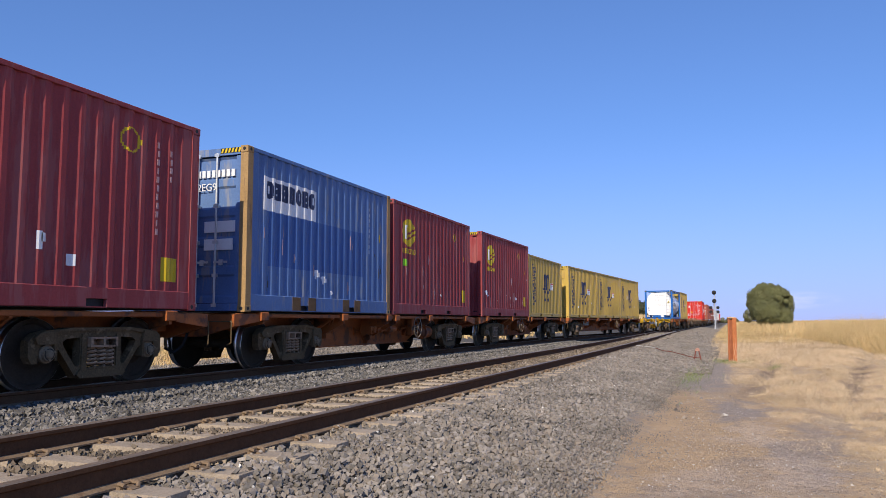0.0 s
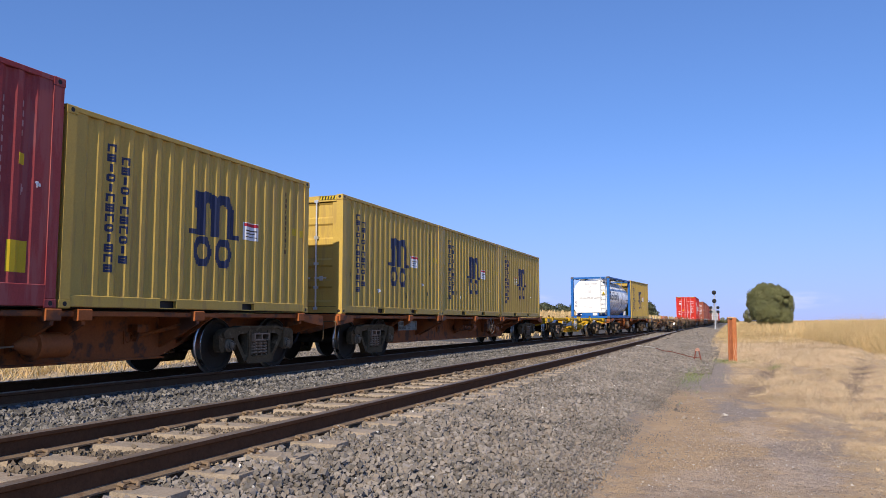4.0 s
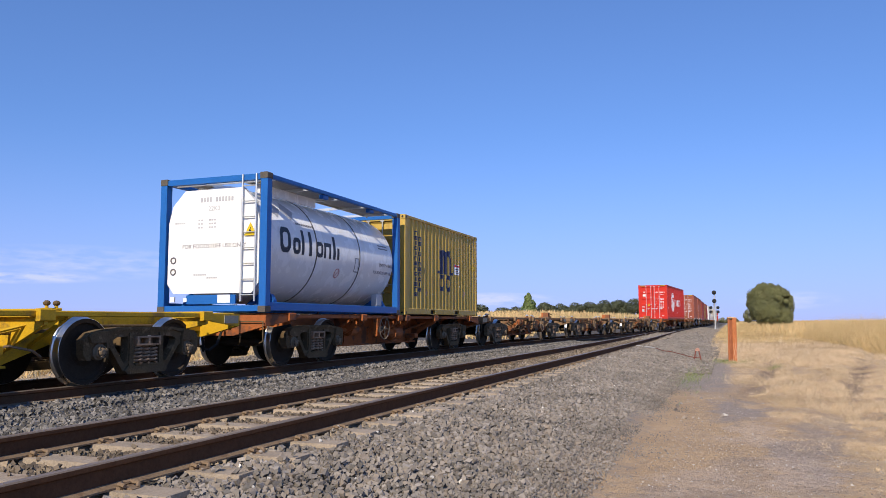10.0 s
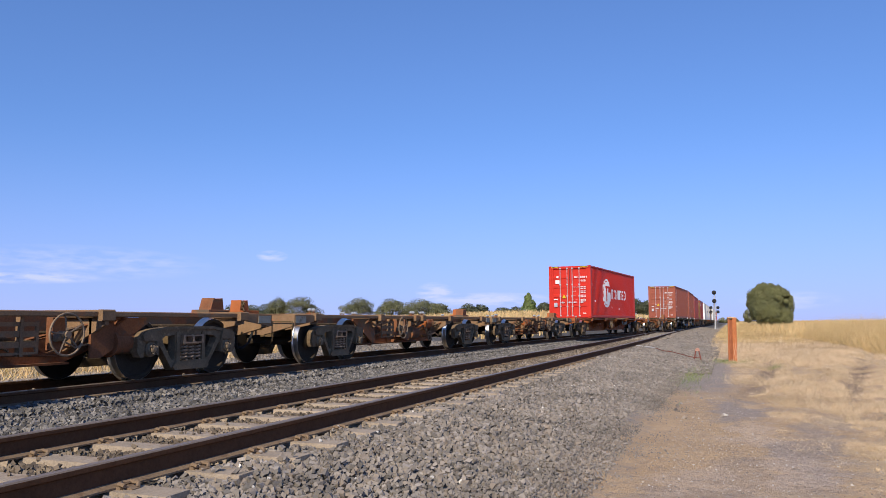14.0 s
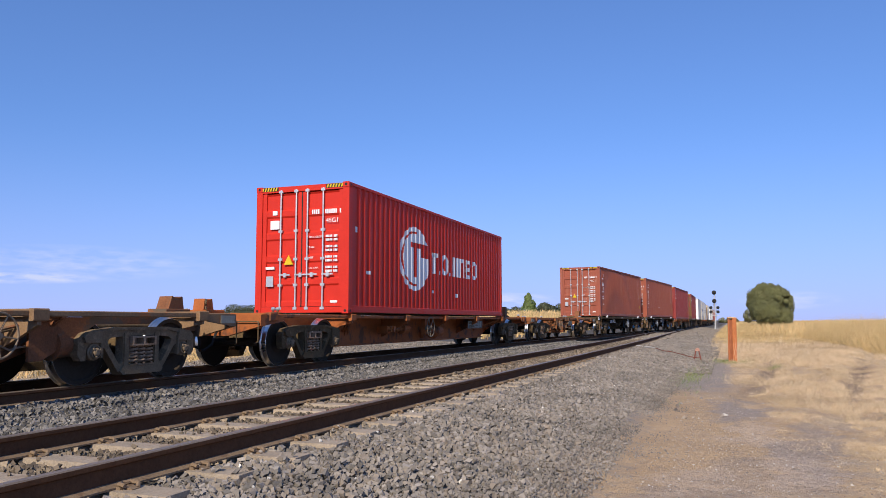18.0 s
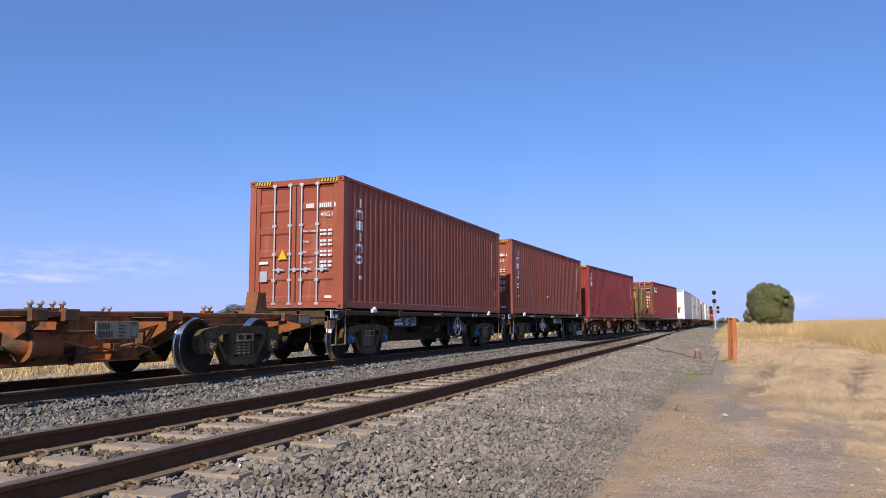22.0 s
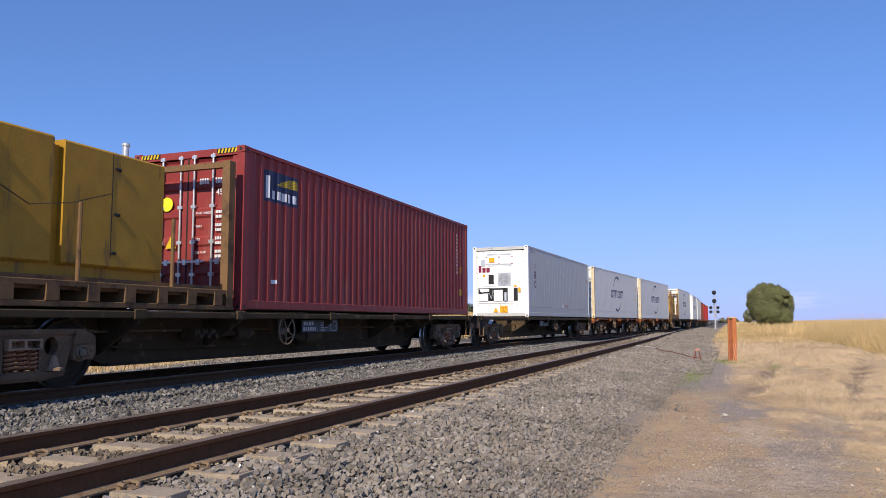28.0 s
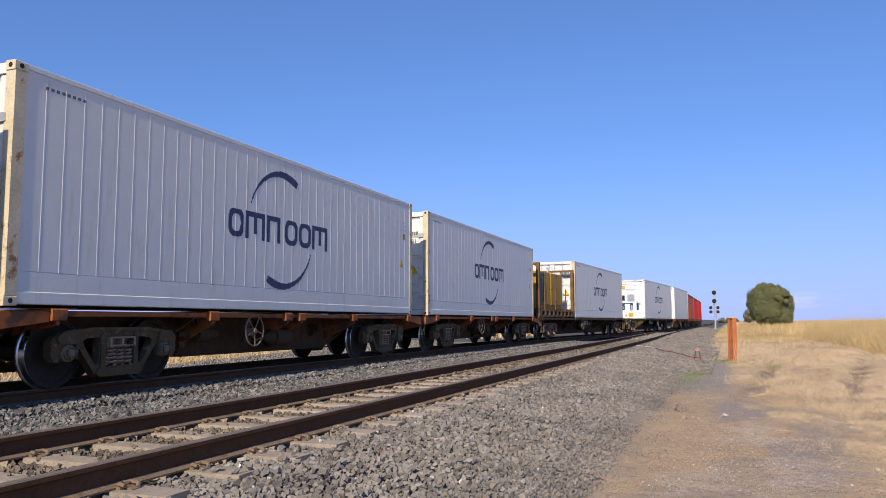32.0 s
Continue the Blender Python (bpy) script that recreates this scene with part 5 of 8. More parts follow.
decal(c, pr, ins, "placard", yellow_mark, [(5.34, 5.62, 0.42, 0.80), (5.44, 5.54, 1.72, 1.86)])
decal(c, pr, ins, "logo", yellow_mark, shape_rects(lambda y, z: 0.11 < math.hypot(y - 4.65, z - 2.4) < 0.135, 4.5, 4.8, 2.2, 2.6, 0.02, 0.01))
decal(c, pr, ins, "logo", white_mark, [(0.80, 0.86, 1.98, 2.36), (0.86, 1.0, 2.30, 2.36)], proud=0.006)
end_marks(c, [(0.635, 0.68, 2.42 - 0.13 * k, 2.5 - 0.13 * k) for k in range(11)], white_mark, "code", 0.035)
c2 = copy_thing(c, c.matrix_basis)
scraps(c, pr, ins, 4, 7, ((2.05, 0.75, 0.1), (3.4, 0.55, 0.09)), dark=0.2)
decal(c, pr, ins, "sticker", green_mark, [(0.72, 0.92, 1.28, 1.46)])
scraps(c2, pr, ins, 5, 8, ((0.5, 0.8, 0.14), (0.72, 0.72, 0.1), (1.75, 0.55, 0.08), (2.95, 0.78, 0.09), (3.45, 0.68, 0.13), (4.15, 0.68, 0.12), (5.7, 1.5, 0.07)), dark=0.2)
ride(c2, *W["c"], pose(0, 24.98 - W["c"][0], D1))
BOX = {}


def ochre_copy(s, key):
    c, pr, ins = BOX["ochre"]
    c2 = copy_thing(c, c.matrix_basis)
    lx = random.Random(int(s))
    scraps(c2, pr, ins, int(s), 9, ((lx.uniform(1.4, 2.2), 0.55, 0.09), (lx.uniform(4.2, 5.4), lx.uniform(0.6, 0.9), 0.08)), dark=0.85)
    if s == 50.8:
        # on this box the notice sits before the monogram
        for ch in c2.children:
            if ch.name.startswith("notice"):
                ch.matrix_basis = pose(0, -1.967, 0) @ ch.matrix_basis
    return ride(c2, *W[key], pose(0, s - W[key][0], D1))


def ochre(s, key):
    if "ochre" in BOX:
        return ochre_copy(s, key)
    c, pr, ins = container("freight_container", "ochre-yellow corrugated container with navy marks", "container", s, *W[key], D1, F20, 2.591, "lime")
    for y, top, n in ((0.75, 2.28, 13), (1.02, 2.14, 11)):
        decal(c, pr, ins, "name_bar", navy_mark, [r for k in range(n) for r in shapes("nbioinbnoibnb"[k], y, y + 0.125, top - 0.139 * k - 0.11, top - 0.139 * k, 0.033, 0.0)])
    decal(c, pr, ins, "placard", yellow_mark, [(5.5, 5.62, 1.5, 1.64), (5.74, 5.84, 1.48, 1.62)])
    def monogram(y, z):
        """Three broad uprights under a bar, over two rings."""
        if z > 1.22:
            if z > 1.64:
                return any(math.hypot((y - a) / 0.30, (z - 1.64) / 0.31) < 1 and not math.hypot((y - a) / 0.09, (z - 1.64) / 0.14) < 1 for a in (2.92, 3.32)) or 2.58 < y < 2.82 and z < 1.93
            return any(a < y < a + 0.21 for a in (2.62, 3.02, 3.41)) or z < 1.30 and (2.48 < y < 2.8 or 3.4 < y < 3.74)
        return any(0.48 < math.hypot((y - a) / 0.24, (z - 0.96) / 0.25) < 1 for a in (2.8, 3.34))
    decal(c, pr, ins, "logo", navy_mark, shape_rects(monogram, 2.45, 3.8, 0.66, 2.02))
    decal(c, pr, ins, "notice", white_mark, [(3.9, 4.34, 1.26, 1.57)])
    decal(c, pr, ins, "notice_heading", mat("red_print", (0.5, 0.03, 0.05), 0.5), [(3.92, 4.32, 1.50, 1.555)], proud=0.005)
    decal(c, pr, ins, "code", paint["rack"], code_bars(5.25, 2.3, 11, 0.08, 0.03, 0.06))
    decal(c, pr, ins, "notice_text", paint["dark"], [(3.95, 4.28, 1.42, 1.44), (3.95, 4.22, 1.37, 1.385), (3.95, 4.28, 1.31, 1.325)], proud=0.005)
    BOX["ochre"] = (c, pr, ins)
    return c


ochre(31.08, "c")
for s in (38.58, 44.66, 50.8):
    ochre(s, "d")
ochre(78.05, "f")

# ---- tank container ----
clad_white = mat("glossy_white_cladding", (0.80, 0.80, 0.79), 0.26, vary=0.06, spots=(0.74, 0.72, 0.69), spot_at=0.58, spot_scale=2.0, bump=0.02, spec=0.5, streak=True)
slate_mark = mat("slate_lettering", (0.035, 0.04, 0.055), 0.5, vary=0.1, bump=0.0)
seam_dark = mat("grimy_band", (0.10, 0.085, 0.07), 0.7, vary=0.4, bump=0.1)
walk_metal = mat("grey_mesh_metal", (0.34, 0.33, 0.31), 0.7, 0.2, vary=0.2, bump=0.2)
ink_grey = mat("grey_print", (0.14, 0.13, 0.14), 0.6, vary=0.2, bump=0.0)
faded_grey = mat("faded_grey_print", (0.42, 0.42, 0.43), 0.6, vary=0.2, bump=0.0)
red_print = mat("red_warning_print", (0.45, 0.10, 0.10), 0.6, vary=0.2, bump=0.0)


def tank_container(s, key):
    c = thing("tank_container", "white clad tank with navy lettering in a bright blue frame", "tank container", "freight containers")
    p, L, H = paint["tank_blue"], F20, 2.591
    for y in (0.0, L):
        d = 1 if y == 0 else -1
        for m in (1, -1):
            part("corner_post", Build().cube(min(m * 1.07, m * 1.216), max(m * 1.07, m * 1.216), min(y + d * 0.01, y + d * 0.16), max(y + d * 0.01, y + d * 0.16), 0.11, H - 0.11, 0.01), p, c)
            for z in (0.0, H - 0.118):
                part("corner_casting", Build().cube(min(m * 1.057, m * 1.219), max(m * 1.057, m * 1.219), min(y, y + d * 0.178), max(y, y + d * 0.178), z, z + 0.118, 0.012), seam_dark, c)
        for z in (0.02, H - 0.13):
            part("end_beam", Build().cube(-1.06, 1.06, min(y + d * 0.02, y + d * 0.13), max(y + d * 0.02, y + d * 0.13), z, z + 0.11, 0.01), p, c)
    for m in (1, -1):
        part("top_rail", Build().cube(min(m * 1.12, m * 1.21), max(m * 1.12, m * 1.21), 0.17, L - 0.17, H - 0.10, H - 0.02, 0.008), p, c)
        part("bottom_rail", Build().cube(min(m * 1.08, m * 1.21), max(m * 1.08, m * 1.21), 0.17, L - 0.17, 0.03, 0.19, 0.01), p, c)
        part("saddle", Build().prism([(m * 0.4, 0.15), (m * 1.08, 0.15), (m * 0.98, 0.34), (m * 0.8, 0.42)], 0.55, 0.65, "y"), p, c)
        part("saddle", Build().prism([(m * 0.4, 0.15), (m * 1.08, 0.15), (m * 0.98, 0.34), (m * 0.8, 0.42)], L - 0.65, L - 0.55, "y"), p, c)
    R, zc = 1.13, 1.31
    shell = Build().lathe([(0.16, 0.35), (0.13, 0.8), (0.16, 1.02), (0.24, R - 0.02), (0.30, R), (L - 0.30, R), (L - 0.22, R - 0.03), (L - 0.15, 0.9), (L - 0.12, 0.35)], 72, (0, 0, zc), "y")
    part("tank_shell", shell, clad_white, c, "white clad cylindrical shell")
    for y in (1.98, 3.95):
        part("cladding_band", Build().lathe([(y - 0.018, R - 0.01), (y - 0.018, R + 0.007), (y + 0.018, R + 0.007), (y + 0.018, R - 0.01)], 72, (0, 0, zc), "y"), seam_dark, c, "dark band round the cladding")
    cut = [(-1.03, 0.55), (-0.88, 0.36), (0.88, 0.36), (1.03, 0.55), (1.03, 1.72), (0.94, 2.05), (0.66, 2.34), (-0.66, 2.34), (-0.94, 2.05), (-1.03, 1.72)]
    part("end_panel", Build().prism(cut, 0.05, 0.14, "y"), paint["bright_white"], c, "white end panel with cut corners")
    lad = part("ladder", Build().tube((0.68, 0.0, 0.2), (0.68, 0.0, H - 0.02), 0.018, 8).tube((0.98, 0.0, 0.2), (0.98, 0.0, H - 0.02), 0.018, 8), galv, c)
    for k in range(8):
        part("rung", Build().tube((0.68, 0.0, 0.32 + 0.29 * k), (0.98, 0.0, 0.32 + 0.29 * k), 0.012, 6), galv, lad)
    for y in (0.35, 1.6, 2.9, 4.2, 5.5):
        part("roof_bar", Build().cube(-1.15, 1.15, y, y + 0.06, H - 0.10, H - 0.05, 0.006), galv, c)
    for m in (1, -1):
        part("walkway", Build().cube(min(m * 0.42, m * 1.02), max(m * 0.42, m * 1.02), 0.3, L - 0.3, H - 0.05, H - 0.025, 0.005), walk_metal, c, "grey mesh walkway")
        part("walkway_edge", Build().cube(min(m * 0.40, m * 0.43), max(m * 0.40, m * 0.43), 0.3, L - 0.3, H - 0.09, H - 0.02, 0.004), galv, c)
        part("spill_rail", Build().cube(min(m * 0.66, m * 0.72), max(m * 0.66, m * 0.72), 0.5, 2.6, H - 0.30, H - 0.11, 0.008), clad_white, c)
    for y in (2.1, 4.3):
        part("light_bracket", Build().cube(1.10, 1.20, y, y + 0.22, H - 0.19, H - 0.11, 0.01), p, c)
    part("manhole", Build().lathe([(H - 0.22, 0.28), (H - 0.05, 0.28), (H - 0.02, 0.24)], 16, (-0.1, L / 2, 0), "z"), galv, c)
    part("end_step", Build().cube(-0.55, 0.55, 0.02, 0.06, 0.16, 0.33, 0.01), p, c)
    for x0, x1, z0, z1 in ((-0.93, -0.83, 0.2, 0.3), (-0.62, -0.54, 0.2, 0.28), (0.16, 0.44, 0.18, 0.33)):
        end_marks(c, [(x0, x1, z0, z1)], white_mark, "plate", 0.018)
    part("outlet_box", Build().cube(0.92, 1.06, 5.0, 5.28, 0.2, 0.5, 0.02), faded_grey, c)

    # marks that follow the shell's curve
    def on_shell(rects, material, name, proud=0.004):
        b = Build()
        for y0, y1, z0, z1 in rects:
            n = max(1, int((z1 - z0) / 0.06))
            zs = [z0 + (z1 - z0) * k / n for k in range(n + 1)]
            v = []
            for z in zs:
                x = math.sqrt(max(0.0, (R + proud) ** 2 - (z - zc) ** 2))
                v += [(x, y0, z), (x, y1, z)]
            b.add(v, [(2 * k, 2 * k + 1, 2 * k + 3, 2 * k + 2) for k in range(n)])
        return tagged(part(name, b, material, c), kind="stuff")

    big = shapes("o", 0.60, 0.98, 1.16, 1.66, 0.10, 0.0) + shapes("o", 1.06, 1.34, 1.16, 1.49, 0.085, 0.0) + shapes("i", 1.38, 1.52, 1.16, 1.66, 0.09)
    big += shapes("i", 1.62, 1.84, 1.16, 1.66, 0.10, 0.0) + shapes("on", 1.95, 2.62, 1.16, 1.49, 0.085, 0.1) + shapes("i", 2.66, 2.84, 1.16, 1.66, 0.10) + [(2.86, 2.96, 1.16, 1.42)]
    on_shell(big, slate_mark, "logo")
    on_shell([(1.28 + 0.07 * k, 1.33 + 0.07 * k, 1.76, 1.80) for k in range(10)] + [(5.0 + 0.06 * k, 5.045 + 0.06 * k, 1.66 - 0.07 * j, 1.69 - 0.07 * j) for k in range(9) for j in range(2)], ink_grey, "small_lettering")
    on_shell([(3.72, 3.90, 0.95, 1.27)], ink_grey, "document_holder")
    on_shell([(3.74, 3.88, 0.97, 1.25)], paint["bright_white"], "document_sheet", 0.007)
    for y in (0.68, 1.16):
        on_shell(shape_rects(lambda u, w, y=y: abs(u - y) / 0.24 + abs(w - 2.02) / 0.19 < 1, y - 0.25, y + 0.25, 1.82, 2.22, 0.02, 0.012), faded_grey, "placard")
    on_shell(shape_rects(lambda u, w: 0.085 < math.hypot(u - 2.98, w - 0.88) < 0.105 or abs(u - 2.98 - w + 0.88) < 0.012 and math.hypot(u - 2.98, w - 0.88) < 0.1, 2.85, 3.1, 0.75, 1.0, 0.012, 0.008), red_print, "warning_ring")
    for text, size, y, z in (("MAWP 4 BAR", 0.125, 5.0, 1.16), ("FOR FOODSTUFF USE ONLY", 0.105, 4.72, 0.98)):
        lettering(c, text, size, ink_grey, (math.sqrt(R * R - (z + 0.05 - zc) ** 2) + 0.004, y, z), "side")
    end = [(-0.30 + 0.07 * k, -0.255 + 0.07 * k, 2.10, 2.19) for k in range(11) if k != 4] + [(-0.34 + 0.06 * k, -0.30 + 0.06 * k, 1.74 - 0.07 * j, 1.77 - 0.07 * j) for k in (0, 1, 4, 5, 6) for j in range(3)] + [(-0.42 + 0.05 * k, -0.38 + 0.05 * k, 0.70 - 0.06 * (k > 5), 0.73 - 0.06 * (k > 5)) for k in range(11)] + [(-0.88 + 0.05 * k, -0.85 + 0.05 * k, 1.70, 1.73) for k in range(5)]
    end_marks(c, end, faded_grey, y=0.048)
    lettering(c, "22K2", 0.13, faded_grey, (-0.12, 0.047, 1.93))
    lettering(c, "FOR FOODSTUFF USE ONLY", 0.115, ink_grey, (-0.70, 0.047, 1.22))
    for z in (0.78, 1.0):
        part("end_port", Build().ring((-0.90, 0.045, z), 0.055, 0.014, "y", 18, 6), ink_grey, c)
    sign = part("hazard_triangle", Build().prism([(0.72, 1.42), (0.98, 1.42), (0.85, 1.66)], 0.02, 0.035, "y"), yellow_mark, c)
    part("bolt_sign", Build().prism([(0.84, 1.45), (0.88, 1.52), (0.85, 1.52), (0.87, 1.59), (0.82, 1.50), (0.85, 1.50)], 0.016, 0.022, "y"), black_mark, sign)
    ride(c, *W[key], pose(0, s - W[key][0], D1))
    return c


tank_container(71.67, "f")

# ---- red and brown long boxes ----
c, pr, ins = container("freight_container", "bright red corrugated container with white marks", "container", 128.84, *W["j"], D1 + 0.01, F40, 2.91, "red")
decal(c, pr, ins, "code", white_mark, code_bars(11.32, 2.4, 11, 0.07, 0.04, 0.045))
decal(c, pr, ins, "placard", paint["mustard"], [(11.6, 11.71, 1.76, 1.9), (11.6, 11.71, 1.28, 1.42)])
lc = (3.9, 1.5)


def globe(y, z):
    r = math.hypot((y - lc[0]) / 1.03, (z - lc[1]) / 0.86)
    return r < 1 and not (0.80 < r < 0.87 and y < lc[0] + 0.2) and not (lc[1] + 0.3 < z < lc[1] + 0.45 and y > lc[0] - 0.3) and not (abs(y - lc[0] - 0.05) < 0.09 and lc[1] - 0.5 < z < lc[1] + 0.4) and not (r > 0.35 and abs(z - lc[1] - 0.2) < 0.14 and y > lc[0] + 0.4)


decal(c, pr, ins, "logo", white_mark, shape_rects(globe, 2.8, 5.0, 0.6, 2.4))
bars = shapes("i", 5.12, 5.62, 1.18, 1.78, 0.13) + [(5.12, 5.62, 1.66, 1.78), (5.74, 5.84, 1.18, 1.28)] + shapes("o", 5.98, 6.56, 1.18, 1.78, 0.12) + [(6.6, 6.7, 1.18, 1.28)] + shapes("iinbo", 6.9, 9.42, 1.18, 1.78, 0.12, 0.22)
decal(c, pr, ins, "logo_lettering", white_mark, bars)
for spot in [(0.35, 0.5, 1.85, 1.98), (0.95, 1.15, 0.92, 1.0), (5.2, 5.3, 0.62, 0.7), (7.1, 7.3, 0.55, 0.66), (7.1, 7.18, 0.3, 0.48)]:
    decal(c, pr, ins, "plate", white_mark, [spot])
em = [(0.26 + 0.052 * k, 0.292 + 0.052 * k, 2.26, 2.36) for k in range(4)] + [(0.60 + 0.052 * k, 0.632 + 0.052 * k, 2.26, 2.36) for k in range(6)] + [(0.97, 1.0, 2.26, 2.36)]
for k in range(4):
    z = 1.74 - 0.235 * k
    em += [(0.62 + 0.034 * i, 0.643 + 0.034 * i, z - 0.02 - 0.085 * q, z + 0.03 - 0.085 * q) for i in (0, 1, 2, 3, 4, 6, 7, 8) for q in range(2)]


def door_marks(c, code="45G1"):
    end_marks(c, em, white_mark, y=0.028)
    lettering(c, code, 0.15, white_mark, (0.62, 0.026, 2.05))
    for k, text in enumerate(("MAX. GROSS", "TARE", "NET", "CU. CAP.")):
        lettering(c, text, 0.062, white_mark, (0.19, 0.026, 1.715 - 0.235 * k))
    end_marks(c, [(0.75, 0.92, 0.24, 0.29), (-0.95, -0.72, 1.02, 1.08)], white_mark, "plate", 0.028)
    part("data_plate", Build().box(-0.93, -0.74, 0.018, 0.03, 0.62, 0.86), galv, c)
    part("hazard_triangle", Build().prism([(-0.46, 1.12), (-0.22, 1.12), (-0.34, 1.34)], 0.018, 0.03, "y"), yellow_mark, c)


door_marks(c)
end_marks(c, [(-0.84, -0.6, 1.95, 2.15), (-0.78, -0.66, 2.28, 2.38)], white_mark, "logo", 0.028)


def long_box(name_label, s, key, deck, paint_name, end, h=2.9, word_n=6, dx=0.7, word_mat=white_mark, code_at=11.2):
    c, pr, ins = container("freight_container", name_label, "container", s, *W[key], deck, F40, h, paint_name, end=end)
    if word_n:
        decal(c, pr, ins, "logo_lettering", word_mat, [r for k in range(word_n) for r in shapes("inbinobi"[k], dx, dx + 0.34, 2.34 - 0.262 * k, 2.54 - 0.262 * k, 0.06, 0.0)] + [(dx + 0.12, dx + 0.32, 0.68, 0.76)])
    decal(c, pr, ins, "code", tan_mark, code_bars(code_at, 2.5, 11, 0.08, 0.035, 0.06))
    for spot in ((11.55, 11.7, 1.95, 2.08), (11.5, 11.72, 1.3, 1.5), (11.45, 11.75, 0.6, 0.8)):
        decal(c, pr, ins, "placard", paint["mustard"], [spot])
    if end == "door":
        door_marks(c)
    else:
        end_marks(c, [(0.66, 0.72, 2.4 - 0.11 * k, 2.47 - 0.11 * k) for k in range(12)], white_mark, "code", 0.035)
        end_marks(c, [(0.3, 0.62, 0.45, 0.62)], yellow_mark, "notice", 0.035)
    return c, pr, ins


long_box("red-brown corrugated container on a dark wagon", 159.3, "l", 1.14, "brown", "door")
c, pr, ins = long_box("red-brown corrugated container on a dark wagon", 173.4, "m", 1.15, "brown", "door")
decal(c, pr, ins, "sticker", white_mark, [(5.30, 5.45, 0.77, 0.86)], "", 0.004)
long_box("maroon corrugated container with a folded end", 187.45, "n", 1.04, "deep_maroon", "fold", word_n=3, dx=0.45)
c, pr, ins = long_box("maroon corrugated container with a navy and yellow sign", 207.1, "o", 1.06, "deep_maroon", "door", h=2.855, word_n=0)
part("round_notice", Build().lathe([(0.018, 0.13), (0.03, 0.13)], 20, (-0.45, 0, 1.93), "y"), mat("lemon_notice", (0.78, 0.70, 0.03), 0.5, vary=0.1, bump=0.0), c, "round yellow notice")
decal(c, pr, ins, "sticker", white_mark, [(0.97, 1.12, 0.50, 0.57)], "", 0.004)
decal(c, pr, ins, "sign_panel", navy_mark, [(0.65, 1.88, 2.02, 2.6)], "navy sign panel", 0.003)
decal(c, pr, ins, "sign_beam", yellow_mark, [(1.1 + 0.08 * k, 1.85, 2.36 + 0.03 * k, 2.38 + 0.03 * k) for k in range(6)], "", 0.006)
decal(c, pr, ins, "sign_bars", white_mark, [(0.75, 0.83, 2.08, 2.5)] + [(0.92 + 0.18 * k, 1.04 + 0.18 * k, 2.08, 2.24) for k in range(5)], "", 0.006)


# ---- white refrigerated boxes ----
orange_mark = mat("orange_notice", (0.80, 0.36, 0.02), 0.5, vary=0.1, bump=0.0)
blue_grey_mark = mat("blue_grey_print", (0.045, 0.055, 0.11), 0.55, vary=0.15, bump=0.0)
dull_plum = mat("dull_plum_print", (0.13, 0.07, 0.10), 0.6, vary=0.2, bump=0.0)
plum_mark = mat("plum_print", (0.20, 0.015, 0.05), 0.5, vary=0.1, bump=0.0)
blue_bay = mat("navy_bay", (0.02, 0.05, 0.16), 0.5, vary=0.3, bump=0.0)


